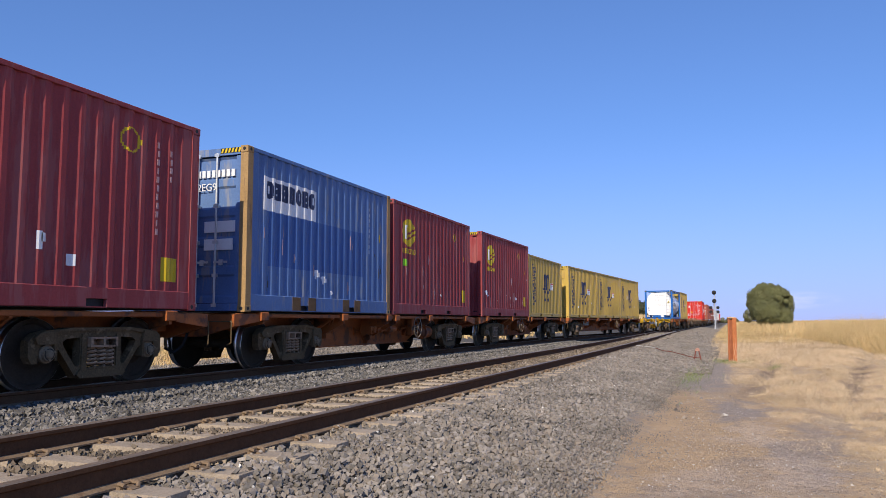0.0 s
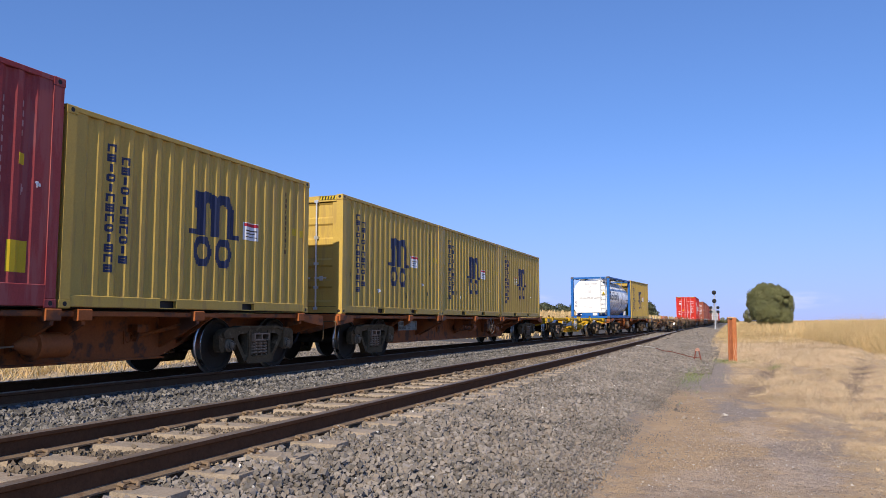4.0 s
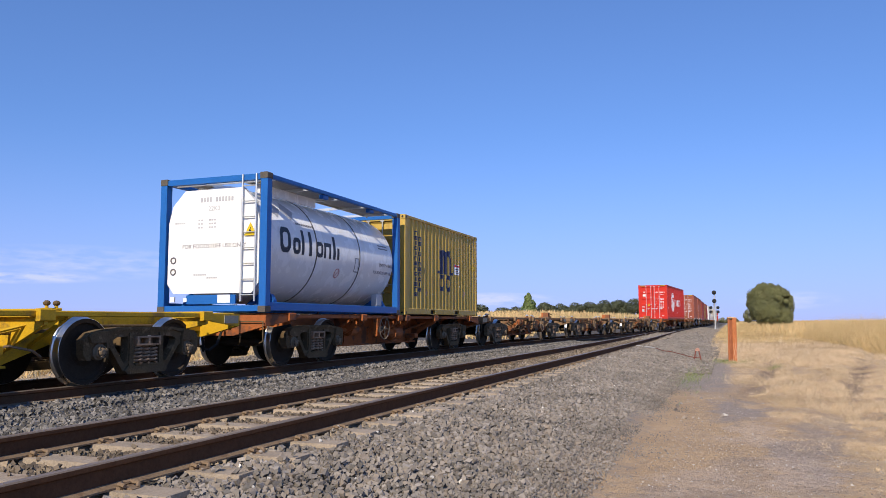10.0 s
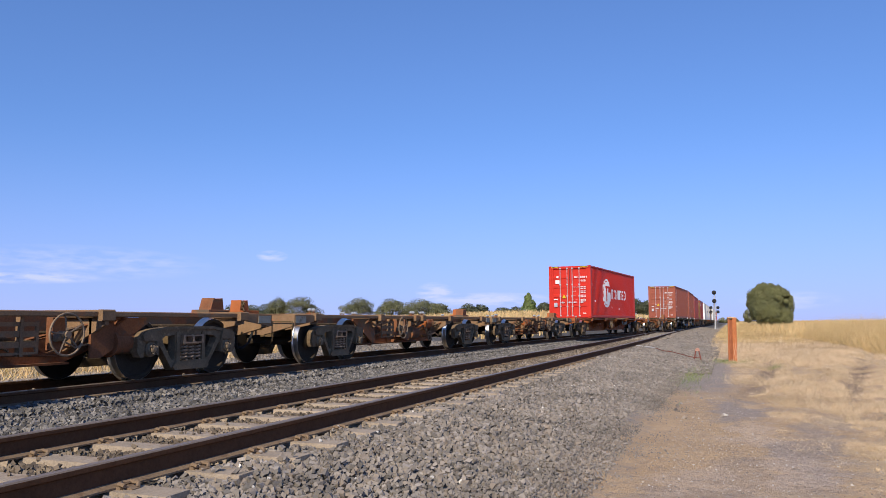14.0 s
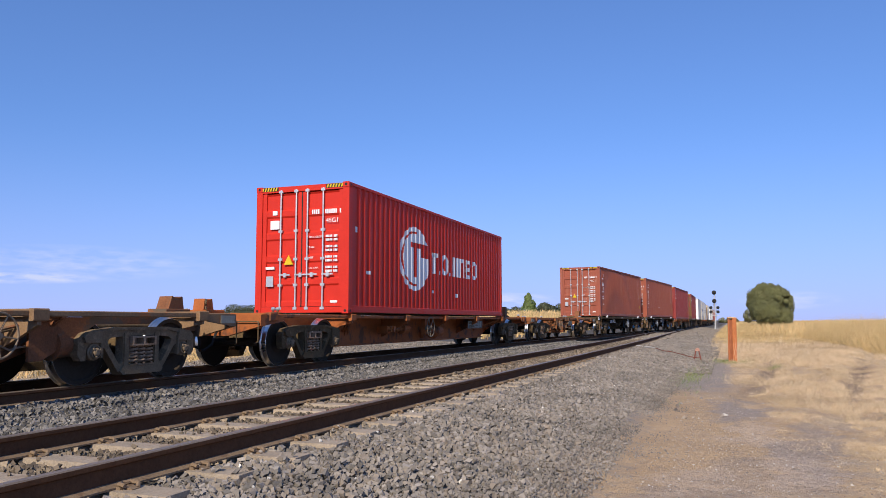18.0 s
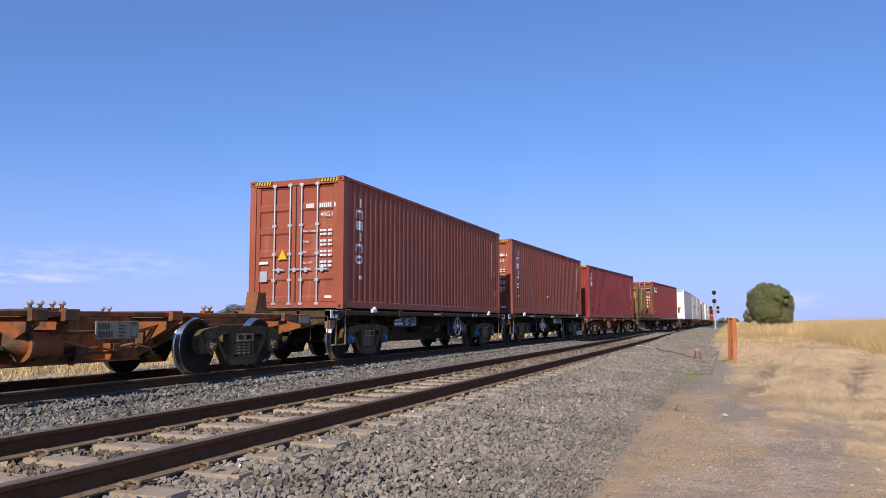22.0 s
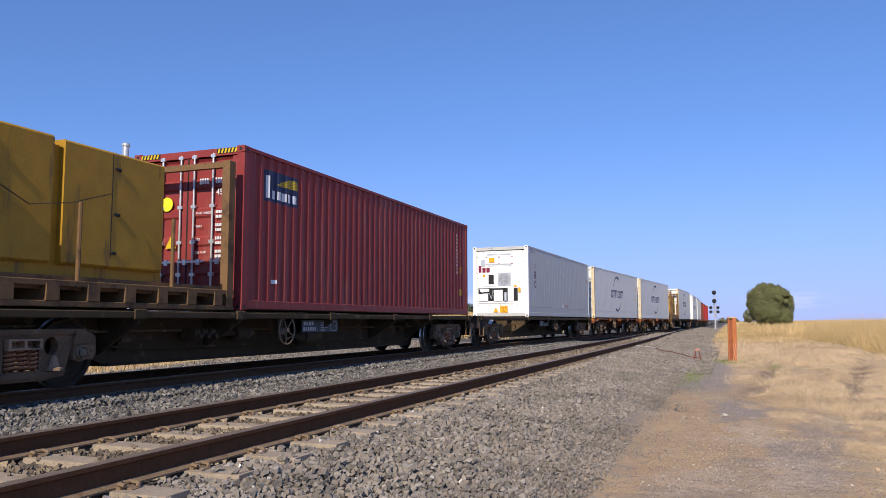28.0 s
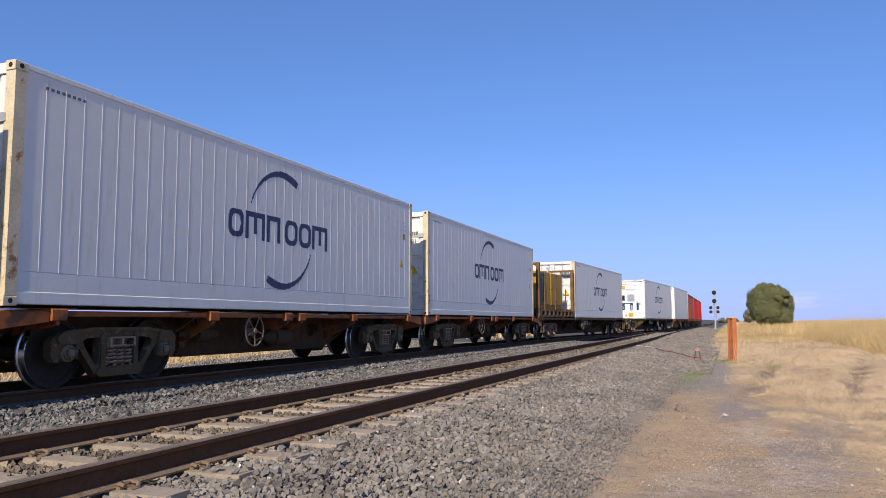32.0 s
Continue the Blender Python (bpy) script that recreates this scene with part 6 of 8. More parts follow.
def reefer(s, key, deck, label, mark=None, end="unit", rails=None, h=2.9, post=None, coat="white"):
    c, pr, ins = container("refrigerated_container", label, "container", s, *W[key], deck, F40, h, coat, end="none" if end == "unit" else end, wall="flat", rails=rails, post=post, group="refrigerated containers", stripes=False)
    if end == "unit":
        H = h
        # sunlight on the end is put into a whiter paint than the sides
        wp = paint["bright_white"]
        part("end_panel", Build().box(-1.06, 1.06, 0.05, 0.12, 0.14, H - 0.14), wp, c)
        for x0, x1 in ((-0.60, -0.09), (-0.03, 0.50)):
            hatch = part("hatch", Build().cube(x0, x1, 0.032, 0.052, 2.13, 2.67, 0.006), wp, c)
            for z in (2.16, 2.58):
                part("hatch_label", Build().box(x0 + 0.02, x1 - 0.02, 0.028, 0.033, z, z + 0.06), galv, hatch)
        dots = [(x, x + 0.022, z, z + 0.022) for x in np.linspace(-1.0, 0.96, 9) for z in (0.47, H - 0.2)] + [(x, x + 0.022, z, z + 0.022) for z in np.linspace(0.7, H - 0.4, 9) for x in (-1.03, 1.0)]
        end_marks(c, dots, steel_dark, "bolt", 0.035)
        for x in (-0.62, -0.06, 0.51):
            for z in (2.22, 2.5):
                part("hatch_clip", Build().cube(x - 0.035, x + 0.035, 0.018, 0.04, z - 0.012, z + 0.012, 0.004), paint["brown"], c)
        part("lift_lug", Build().cube(-0.55, -0.33, 0.0, 0.06, H - 0.03, H + 0.04, 0.01), galv, c)
        part("lift_lug", Build().cube(0.42, 0.64, 0.0, 0.06, H - 0.03, H + 0.04, 0.01), galv, c)
        part("air_vent", Build().cube(-0.87, -0.69, 0.025, 0.052, 2.13, 2.40, 0.008), galv, c)
        part("unit_panel", Build().cube(-0.96, 0.78, 0.034, 0.052, 1.22, 1.88, 0.006), wp, c)
        part("control_box", Build().cube(-0.79, -0.20, 0.012, 0.036, 1.27, 1.82, 0.01), wp, c)
        part("control_screen", Build().box(-0.52, -0.29, 0.006, 0.013, 1.36, 1.76), black_mark, c)
        part("fan_guard", Build().cube(-0.11, 0.45, 0.018, 0.036, 1.30, 1.84, 0.01), galv, c, "grey square fan guard")
        fan = Build()
        for r in (0.22, 0.17, 0.12, 0.07):
            fan.ring((0.17, 0.016, 1.57), r, 0.008, "y", 24, 5)
        tagged(part("fan_grille", fan, steel_dark, c), kind="stuff")
        for k in range(15):
            x = -0.05 + 0.031 * k
            half = math.sqrt(max(0.0, 0.24 ** 2 - (x - 0.17) ** 2))
            if half > 0.03:
                part("grille_slat", Build().box(x - 0.005, x + 0.005, 0.01, 0.02, 1.57 - half, 1.57 + half), galv, c)
        for text, size, x, z in (("CAUTION", 0.055, 0.0, 0.37), ("9'6\"", 0.07, 0.075, 0.285), ("HIGH", 0.06, 0.055, 0.205)):
            lettering(c, text, size, black_mark, (x, 0.004, z))
        bay = part("machine_bay", Build().box(-0.99, 0.74, 0.044, 0.055, 0.65, 1.20), blue_bay if coat == "white" and post is None else black_mark, c, "dark open machinery bay")
        for x0, x1, z0, z1 in ((-0.98, -0.55, 0.65, 0.95), (-0.29, 0.10, 0.65, 1.12), (0.32, 0.58, 0.65, 1.19), (-0.9, -0.5, 1.05, 1.16)):
            part("machinery_box", Build().cube(x0, x1, 0.0, 0.05, z0, z1, 0.015), wp, bay)
        part("compressor", Build().lathe([(0.66, 0.07), (0.98, 0.07), (1.02, 0.04)], 12, (0.22, 0.02, 0), "z"), galv, bay)
        part("refrigerant_pipe", Build().bent([(-0.95, 0.03, 1.15), (-0.8, 0.02, 1.0), (-0.5, 0.02, 0.97), (-0.4, 0.02, 0.75), (-0.33, 0.02, 1.1)], 0.015, 5), galv, bay)
        part("bay_rim", Build().box(-1.0, 0.77, 0.03, 0.05, 1.195, 1.225).box(-1.0, 0.80, 0.03, 0.05, 0.56, 0.645), wp, c)
        for x0, x1, z0, z1 in ((-0.5, -0.26, 2.28, 2.47), (0.77, 0.87, 1.02, 1.2), (-0.03, 0.3, 0.17, 0.44), (-0.78, -0.68, 1.66, 1.78), (0.6, 0.7, 1.23, 1.31)):
            end_marks(c, [(x0, x1, z0, z1)], orange_mark, "notice", 0.008)
        part("hazard_triangle", Build().prism([(-0.33, 0.18), (-0.1, 0.18), (-0.215, 0.38)], 0.02, 0.05, "y"), orange_mark, c)
        if mark == "column":
            for x0, x1, z0, z1 in ((-0.97, -0.85, 1.86, 2.15), (-0.8, -0.66, 1.86, 2.06), (-0.62, -0.48, 1.86, 2.06)):
                end_marks(c, [(x0, x1, z0, z1)], plum_mark, "logo_bar", 0.028)
    if mark == "arc":
        cy, cz = 5.9, 1.53
        def arc(y, z):
            r, a = math.hypot(y - cy, (z - cz)), math.degrees(math.atan2(z - cz, y - cy))
            if z > cz:
                wdt = 0.02 + 0.12 * max(0, min(1, (160 - a) / 80))
                return 62 < a < 160 and 1.12 - wdt < r < 1.12
            wdt = 0.02 + 0.12 * max(0, min(1, (-20 - a) / 80))
            return -118 < a < -20 and 1.12 - wdt < r < 1.12
        decal(c, pr, ins, "logo", blue_grey_mark, shape_rects(arc, 4.7, 7.1, 0.35, 2.7))
        decal(c, pr, ins, "logo_lettering", blue_grey_mark, shapes("omn", 4.22, 5.86, 1.27, 1.76, 0.095, 0.1) + shapes("oom", 5.98, 7.68, 1.27, 1.76, 0.095, 0.1))
    elif mark == "column":
        decal(c, pr, ins, "crease", galv, [(0.55 + 0.05 * k, 0.605 + 0.05 * k, 0.62 + 0.042 * k, 0.645 + 0.042 * k) for k in range(27)], "long diagonal scratch")
        lettering(c, "NO FORKLIFT", 0.15, red_print, (HALF - ins + 0.001, 6.28, 0.48), "side")
        decal(c, pr, ins, "plate", white_mark, [(5.95, 6.15, 0.44, 0.62)])
        decal(c, pr, ins, "logo_lettering", dull_plum, [r for k in range(3) for r in shapes("ibo"[k], 0.96, 1.24, 2.02 - 0.4 * k, 2.32 - 0.4 * k, 0.06, 0.0)])
    decal(c, pr, ins, "code", galv, code_bars(11.55, 2.4, 3, 0.05, 0.05, 0.3))
    decal(c, pr, ins, "rail_slots", ink_grey, [(0.45 + 0.085 * k, 0.50 + 0.085 * k, h - 0.20, h - 0.16) for k in range(8)])
    if end == "door":
        lettering(c, "45R1", 0.15, ink_grey, (0.55, 0.026, 2.05))
        end_marks(c, [(0.42 + 0.07 * k, 0.47 + 0.07 * k, 2.27, 2.37) for k in range(7)], ink_grey, "code", 0.028)
        part("hazard_triangle", Build().prism([(0.62, 1.18), (0.90, 1.18), (0.76, 1.42)], 0.020, 0.03, "y"), yellow_mark, c)
        for z in (0.45, 1.0, 1.6, 2.2):
            part("hinge", Build().cube(0.92, 1.09, -0.002, 0.05, z, z + 0.11, 0.01), galv, c)
    decal(c, pr, ins, "placard", paint["post_tan"], [(11.60, 11.72, 1.92, 2.08)])
    decal(c, pr, ins, "hazard_triangle", yellow_mark, shape_rects(lambda y, z: abs(y - 11.5) < 0.5 * (1.42 - z), 11.3, 11.7, 1.20, 1.42, 0.02, 0.02))
    return c


# corner posts take the raised white too, to match the sunlit end
reefer(226.75, "p", 1.05, "white refrigerated container with its cooling unit showing", "column", coat="grey_white", post="bright_white")
reefer(240.1, "q", 1.05, "white refrigerated container with rust-edged corner posts", "arc", end="door", post="cream")
reefer(253.45, "r", 1.03, "white refrigerated container with rust-edged corner posts", "arc", end="door", post="cream")
reefer(273.0, "s", 1.03, "white refrigerated container behind a generator frame", "arc", end="door", post="cream")
reefer(292.7, "t", 1.03, "clean white refrigerated container", "arc")
reefer(306.6, "u", 1.03, "clean white refrigerated container")
for k, (s, key, col) in enumerate(((320.3, "v", "brown"), (333.8, "w", "red"), (347.3, "x", "red"))):
    container("freight_container", "red corrugated container far back in the train", "container", s, *W[key], D1, F40, 2.7, col)


# ---- generators on open racks ----
seam_grey = mat("dusty_grey_steel", (0.17, 0.155, 0.13), 0.75, vary=0.3, bump=0.1)


def generator(s, key, deck, tall):
    c = thing("generator_rack", "mustard generator housings on an open tan steel rack", "generator", "generator racks")
    p, L = paint["rack"], F20
    H = 2.43 if tall else 2.3
    base = Build()
    for m in (1, -1):
        base.cube(min(m * 1.09, m * 1.2), max(m * 1.09, m * 1.2), 0.0, L, 0.0, 0.08, 0.01)
        base.cube(min(m * 1.09, m * 1.2), max(m * 1.09, m * 1.2), 0.0, L, 0.26, 0.34, 0.01)
    part("base_frame", base, p, c)
    for k in range(9):
        y = 0.35 + k * 0.66
        part("base_bracket", Build().box(-1.18, 1.215, y - 0.1, y + 0.1, 0.08, 0.30), p, c)
    part("rack_floor", Build().box(-1.1, 1.1, 0.02, L - 0.02, 0.22, 0.40), p, c)
    for y in (0.05, L - 0.2):
        for m in (1, -1):
            part("end_post", Build().cube(min(m * 1.06, m * 1.21), max(m * 1.06, m * 1.21), y, y + 0.16, 0.0, H + 0.13, 0.015), p, c)
        part("end_bar", Build().cube(-1.08, 1.08, y + 0.03, y + 0.13, H + 0.02, H + 0.12, 0.01), p, c)
    body = Build().cube(-0.98, 0.98, 0.75, 2.46, 0.56, H - 0.2, 0.03)
    part("housing", body, paint["mustard"], c, "mustard sheet-steel housing")
    part("housing", Build().cube(-1.0, 1.0, 2.62, 4.5, 0.56, H - 0.22, 0.03), paint["mustard"], c, "mustard sheet-steel housing")
    part("skid", Build().box(-0.9, 0.9, 0.7, 4.6, 0.40, 0.57).box(-0.9, 0.9, 2.4, 2.7, 0.57, H - 0.3), paint["mustard"], c)
    part("louvre_frame", Build().plate([(0.80, 0.62), (1.34, 0.62), (1.34, H - 0.26), (0.80, H - 0.26)], [[(0.84, 0.66), (1.30, 0.66), (1.30, H - 0.30), (0.84, H - 0.30)]], 0.97, 1.0), seam_grey, c)
    part("louvre_back", Build().box(0.97, 0.984, 0.84, 1.30, 0.66, H - 0.30), black_mark, c)
    for k in range(22):
        z = 0.69 + k * (H - 1.02) / 21
        part("louvre_slat", Build().prism([(0.984, z + 0.02), (0.998, z - 0.012), (0.998, z - 0.004), (0.984, z + 0.028)], 0.84, 1.30, "y"), seam_grey, c)
    for y in (1.42, 3.45):
        part("panel_joint", Build().box(0.975, 1.006, y, y + 0.012, 0.7, H - 0.25), black_mark, c)
    for y, z in ((1.5, 1.9), (1.5, 0.9), (3.5, 1.95), (3.5, 1.3), (3.45, 0.75)):
        part("latch", Build().cube(0.98, 1.025, y, y + 0.1, z, z + 0.04, 0.006), black_mark, c)
    for y in (1.0, 2.75, 4.55):
        part("stanchion", Build().tube((1.16, y, 0.25), (1.16, y, 1.38), 0.03, 8), p, c)
    part("exhaust", Build().lathe([(H - 0.3, 0.05), (H + 0.12, 0.05), (H + 0.13, 0.065), (H + 0.17, 0.065), (H + 0.18, 0.045)], 14, (0.3, 4.42, 0), "z"), galv, c, "short silver exhaust pipe")
    part("lashing_chain", Build().bent([(1.05, 1.4, 1.55), (1.12, 2.0, 1.25), (1.16, 2.6, 1.35), (1.05, 3.4, 1.6)], 0.01, 4), steel_dark, c)
    ride(c, *W[key], pose(0, s - W[key][0], deck))
    return c


generator(200.85, "o", 1.05, True)
generator(266.8, "s", 1.05, False)


# ---- loose ballast, grass, trees ----
def island_mat(name, stops, rough=0.9, bump=0.0, patch=1.1):
    """A material whose separate pieces take different colours from a row of stops."""
    m = bpy.data.materials.new(name)
    m.use_nodes = True
    n, l = m.node_tree.nodes, m.node_tree.links
    b = n["Principled BSDF"]
    geo = n.new("ShaderNodeNewGeometry")
    ramp = n.new("ShaderNodeValToRGB")
    els = ramp.color_ramp.elements
    while len(els) < len(stops):
        els.new(0.5)
    for k, (e, col) in enumerate(zip(els, stops)):
        e.position, e.color = k / (len(stops) - 1), (*col, 1)
    l.new(geo.outputs["Random Per Island"], ramp.inputs[0])
    out = ramp.outputs[0]
    tc, nz = n.new("ShaderNodeTexCoord"), n.new("ShaderNodeTexNoise")
    nz.inputs["Scale"].default_value, nz.inputs["Detail"].default_value = patch, 4.0
    l.new(tc.outputs["Object"], nz.inputs["Vector"])
    mr = n.new("ShaderNodeMapRange")
    mr.inputs[1].default_value, mr.inputs[2].default_value, mr.inputs[3].default_value, mr.inputs[4].default_value = 0.3, 0.7, 0.72, 1.2
    l.new(nz.outputs[0], mr.inputs[0])
    mul = n.new("ShaderNodeMix")
    mul.data_type, mul.blend_type = "RGBA", "MULTIPLY"
    mul.inputs[0].default_value = 1.0
    l.new(out, mul.inputs[6])
    l.new(mr.outputs[0], mul.inputs[7])
    l.new(mul.outputs[2], b.inputs["Base Color"])
    b.inputs["Roughness"].default_value = rough
    if bump:
        n2, bp = n.new("ShaderNodeTexNoise"), n.new("ShaderNodeBump")
        n2.inputs["Scale"].default_value = 60
        l.new(tc.outputs["Object"], n2.inputs["Vector"])
        bp.inputs["Strength"].default_value, bp.inputs["Distance"].default_value = bump, 0.01
        l.new(n2.outputs[0], bp.inputs["Height"])
        l.new(bp.outputs[0], b.inputs["Normal"])
    return m


def mesh_from(name, verts, faces, material):
    """A mesh from arrays of corners and of equal faces."""
    me = bpy.data.meshes.new(name)
    k = faces.shape[1]
    me.vertices.add(len(verts))
    me.vertices.foreach_set("co", verts.astype(np.float32).ravel())
    me.loops.add(faces.size)
    me.loops.foreach_set("vertex_index", faces.astype(np.int32).ravel())
    me.polygons.add(len(faces))
    me.polygons.foreach_set("loop_start", np.arange(0, faces.size, k, dtype=np.int32))
    me.update(calc_edges=True)
    me.shade_flat()
    me.materials.append(material)
    return me


rng = np.random.default_rng(7)
CUBE = np.array([(-1, -1, -1), (1, -1, -1), (1, 1, -1), (-1, 1, -1), (-1, -1, 1), (1, -1, 1), (1, 1, 1), (-1, 1, 1)], float)
CUBE_F = np.array([(0, 3, 2, 1), (4, 5, 6, 7), (0, 1, 5, 4), (1, 2, 6, 5), (2, 3, 7, 6), (3, 0, 4, 7)])
OCTA = np.array([(1.2, 0, 0), (-1.2, 0, 0), (0, 1.2, 0), (0, -1.2, 0), (0, 0, 1.2), (0, 0, -1.2)], float)
OCTA_T = np.array([(0, 2, 4), (2, 1, 4), (1, 3, 4), (3, 0, 4), (2, 0, 5), (1, 2, 5), (3, 1, 5), (0, 3, 5)])
CUBE_T = np.concatenate([CUBE_F[:, [0, 1, 2]], CUBE_F[:, [0, 2, 3]]])


def stones(x0, x1, y0, y1, count, small, large, sink=0.3, keep=None, plain=False, lift=0.0):
    """Angular stones strewn over a stretch of the bank."""
    q = math.sqrt((x1 - x0) * (y1 - y0) / count)
    gx, gy = np.meshgrid(np.arange(x0, x1, q), np.arange(y0, y1, q))
    xs = gx.ravel() + rng.uniform(-0.5, 0.5, gx.size) * q
    ys = gy.ravel() + rng.uniform(-0.5, 0.5, gx.size) * q
    if keep is not None:
        ok = keep(xs, ys)
        xs, ys = xs[ok], ys[ok]
    n = len(xs)
    r = small + (large - small) * rng.random(n) ** 1.3
    base, tris = (OCTA, OCTA_T) if plain else (CUBE, CUBE_T)
    squeeze = rng.uniform(0.35, 1.0, (n, len(base), 1)) if not plain else 1.0
    shape = (base[None] * squeeze ** 0.5 * (1 + rng.uniform(-0.5, 0.25, (n, len(base), 3))) + plain * rng.uniform(-0.4, 0.4, (n, len(base), 3))) * rng.uniform(0.55, 1.05, (n, 1, 3)) * r[:, None, None]
    q = rng.normal(size=(n, 4))
    q /= np.linalg.norm(q, axis=1)[:, None]
    w, x, y, z = q.T
    rot = np.stack([np.stack([1 - 2 * (y * y + z * z), 2 * (x * y - z * w), 2 * (x * z + y * w)], 1), np.stack([2 * (x * y + z * w), 1 - 2 * (x * x + z * z), 2 * (y * z - x * w)], 1), np.stack([2 * (x * z - y * w), 2 * (y * z + x * w), 1 - 2 * (x * x + y * y)], 1)], 1)
    v = np.einsum("nij,nkj->nki", rot, shape)
    zs = np.interp(xs, [p[0] for p in BANK], [p[1] for p in BANK])
    zs = np.where(np.abs(xs) < 1.7, zs + 0.012, zs)
    zs = np.where(np.abs(xs + SPACING) < 1.5, np.maximum(zs, -0.195), zs)
    zs = np.where(on_sleeper(xs, ys), np.where(xs < -3, -0.185, -0.168), zs)
    low = (xs > 2.9) | (xs < -8.0)
    zs[low] = np.maximum(zs[low], [ground_height(float(a), float(c)) for a, c in zip(xs[low], ys[low])])
    v += np.stack([xs, ys, zs + lift + r * (0.75 - sink) + rng.uniform(-0.012, 0.02, n)], 1)[:, None]
    return v.reshape(-1, 3), (tris[None] + len(base) * np.arange(n)[:, None, None]).reshape(-1, 3)


def on_sleeper(xs, ys):
    near = np.abs((ys - 3.86 + PITCH_S / 2) % PITCH_S - PITCH_S / 2) < 0.11
    return near & ((np.abs(xs) < 1.25) | (np.abs(xs + SPACING) < 1.27))


def off_sleepers(xs, ys):
    near = np.abs((ys - 3.86 + PITCH_S / 2) % PITCH_S - PITCH_S / 2) < 0.134 + 0.03 * np.sin(xs * 9.0 + ys * 5.0)
    heaps = np.sin(xs * 7.3 + ys * 3.1) + np.sin(ys * 5.7 - xs * 4.1) > 1.72
    on = near & (np.abs(xs) < 1.27 + 0.07 * np.sin(ys * 2.3)) & ~heaps & (rng.random(len(xs)) > 0.04)
    rails_ = np.abs(np.abs(xs) - 0.7525) < 0.09
    return ~on & ~rails_


def gather(name, sets, material, label, category):
    vs, fs, k = [], [], 0
    for v, f in sets:
        vs.append(v)
        fs.append(f + k)
        k += len(v)
    return tagged(new(name, mesh_from(name, np.concatenate(vs), np.concatenate(fs), material)), label, category, kind="stuff")


stone_mat = island_mat("crushed_stone", [(0.135, 0.120, 0.103), (0.183, 0.160, 0.137), (0.217, 0.188, 0.161), (0.236, 0.192, 0.152), (0.252, 0.220, 0.190), (0.300, 0.264, 0.233)], 0.9, 0.4)
brown_mat = island_mat("dusty_stone", [(0.088, 0.069, 0.050), (0.132, 0.101, 0.072), (0.176, 0.134, 0.094), (0.221, 0.174, 0.123)], 0.9, 0.4)
gather("ballast_stones", [
    stones(0.85, 3.0, 2.2, 10, 7000, 0.015, 0.031, keep=off_sleepers, lift=-0.03),
    stones(0.85, 3.0, 2.2, 10, 6500, 0.016, 0.033, keep=off_sleepers, lift=-0.008),
    stones(0.85, 3.1, 10, 20, 9000, 0.015, 0.031, keep=off_sleepers, lift=-0.03),
    stones(0.85, 3.1, 10, 20, 9000, 0.016, 0.034, keep=off_sleepers, lift=-0.008),
    stones(0.85, 3.9, 20, 45, 24000, 0.022, 0.042, keep=lambda a, c: off_sleepers(a, c) & (rng.random(len(a)) < np.clip((4.0 - a) / 0.7, 0, 1))),
    stones(2.6, 3.35, 2.5, 22, 19000, 0.007, 0.02, 0.35, plain=True),
    stones(2.9, 4.2, 2.5, 26, 34000, 0.004, 0.013, 0.4, keep=lambda a, c: rng.random(len(a)) < np.clip((3.85 - a + 0.2 * np.sin(c * 1.7) + 0.12 * np.sin(c * 4.9)) / 0.75, 0, 1) ** 1.7, plain=True),
    stones(-8.0, 3.4, -14, 2.4, 34000, 0.024, 0.046, keep=lambda a, c: off_sleepers(a, c), plain=True),
    stones(-4.0, 3.2, -4, 2.6, 20000, 0.016, 0.032, keep=off_sleepers, plain=True),
    stones(-1.2, 4.0, 45, 120, 12000, 0.045, 0.09, keep=lambda a, c: np.abs(np.abs(a) - 0.7525) > 0.13, plain=True),
    stones(-13.5, -5.5, 5, 40, 20000, 0.025, 0.05, keep=lambda a, c: a > -9.9 - 0.17 * np.maximum(0, c - 14), plain=True),
], stone_mat, "loose grey crushed stone beside the tracks", "ballast stones")
# this set is coloured darker than the stones beside the tracks
gather("ballast_stones", [
    stones(-3.85, -0.85, 4.5, 15, 10000, 0.018, 0.035, keep=off_sleepers, lift=-0.03),
    stones(-3.85, -0.85, 4.5, 15, 8500, 0.021, 0.040, keep=off_sleepers, lift=-0.008),
    stones(-3.85, -0.85, 15, 40, 22000, 0.022, 0.042, keep=off_sleepers),
], island_mat("blue_grey_stone", [(0.056, 0.051, 0.047), (0.104, 0.096, 0.088), (0.144, 0.134, 0.124), (0.182, 0.166, 0.152), (0.265, 0.242, 0.223)], 0.9, 0.4), "darker blue-grey crushed stone between the two tracks", "ballast stones")
gather("crib_stones", [
    stones(-0.66, 0.66, 3.0, 14, 9000, 0.014, 0.028, keep=off_sleepers, lift=-0.012),
    stones(-0.66, 0.66, 14, 45, 11000, 0.022, 0.04, keep=off_sleepers),
    stones(-5.35, -4.05, 5, 30, 8000, 0.022, 0.04),
], brown_mat, "dusty brown stones between the rails", "ballast stones")


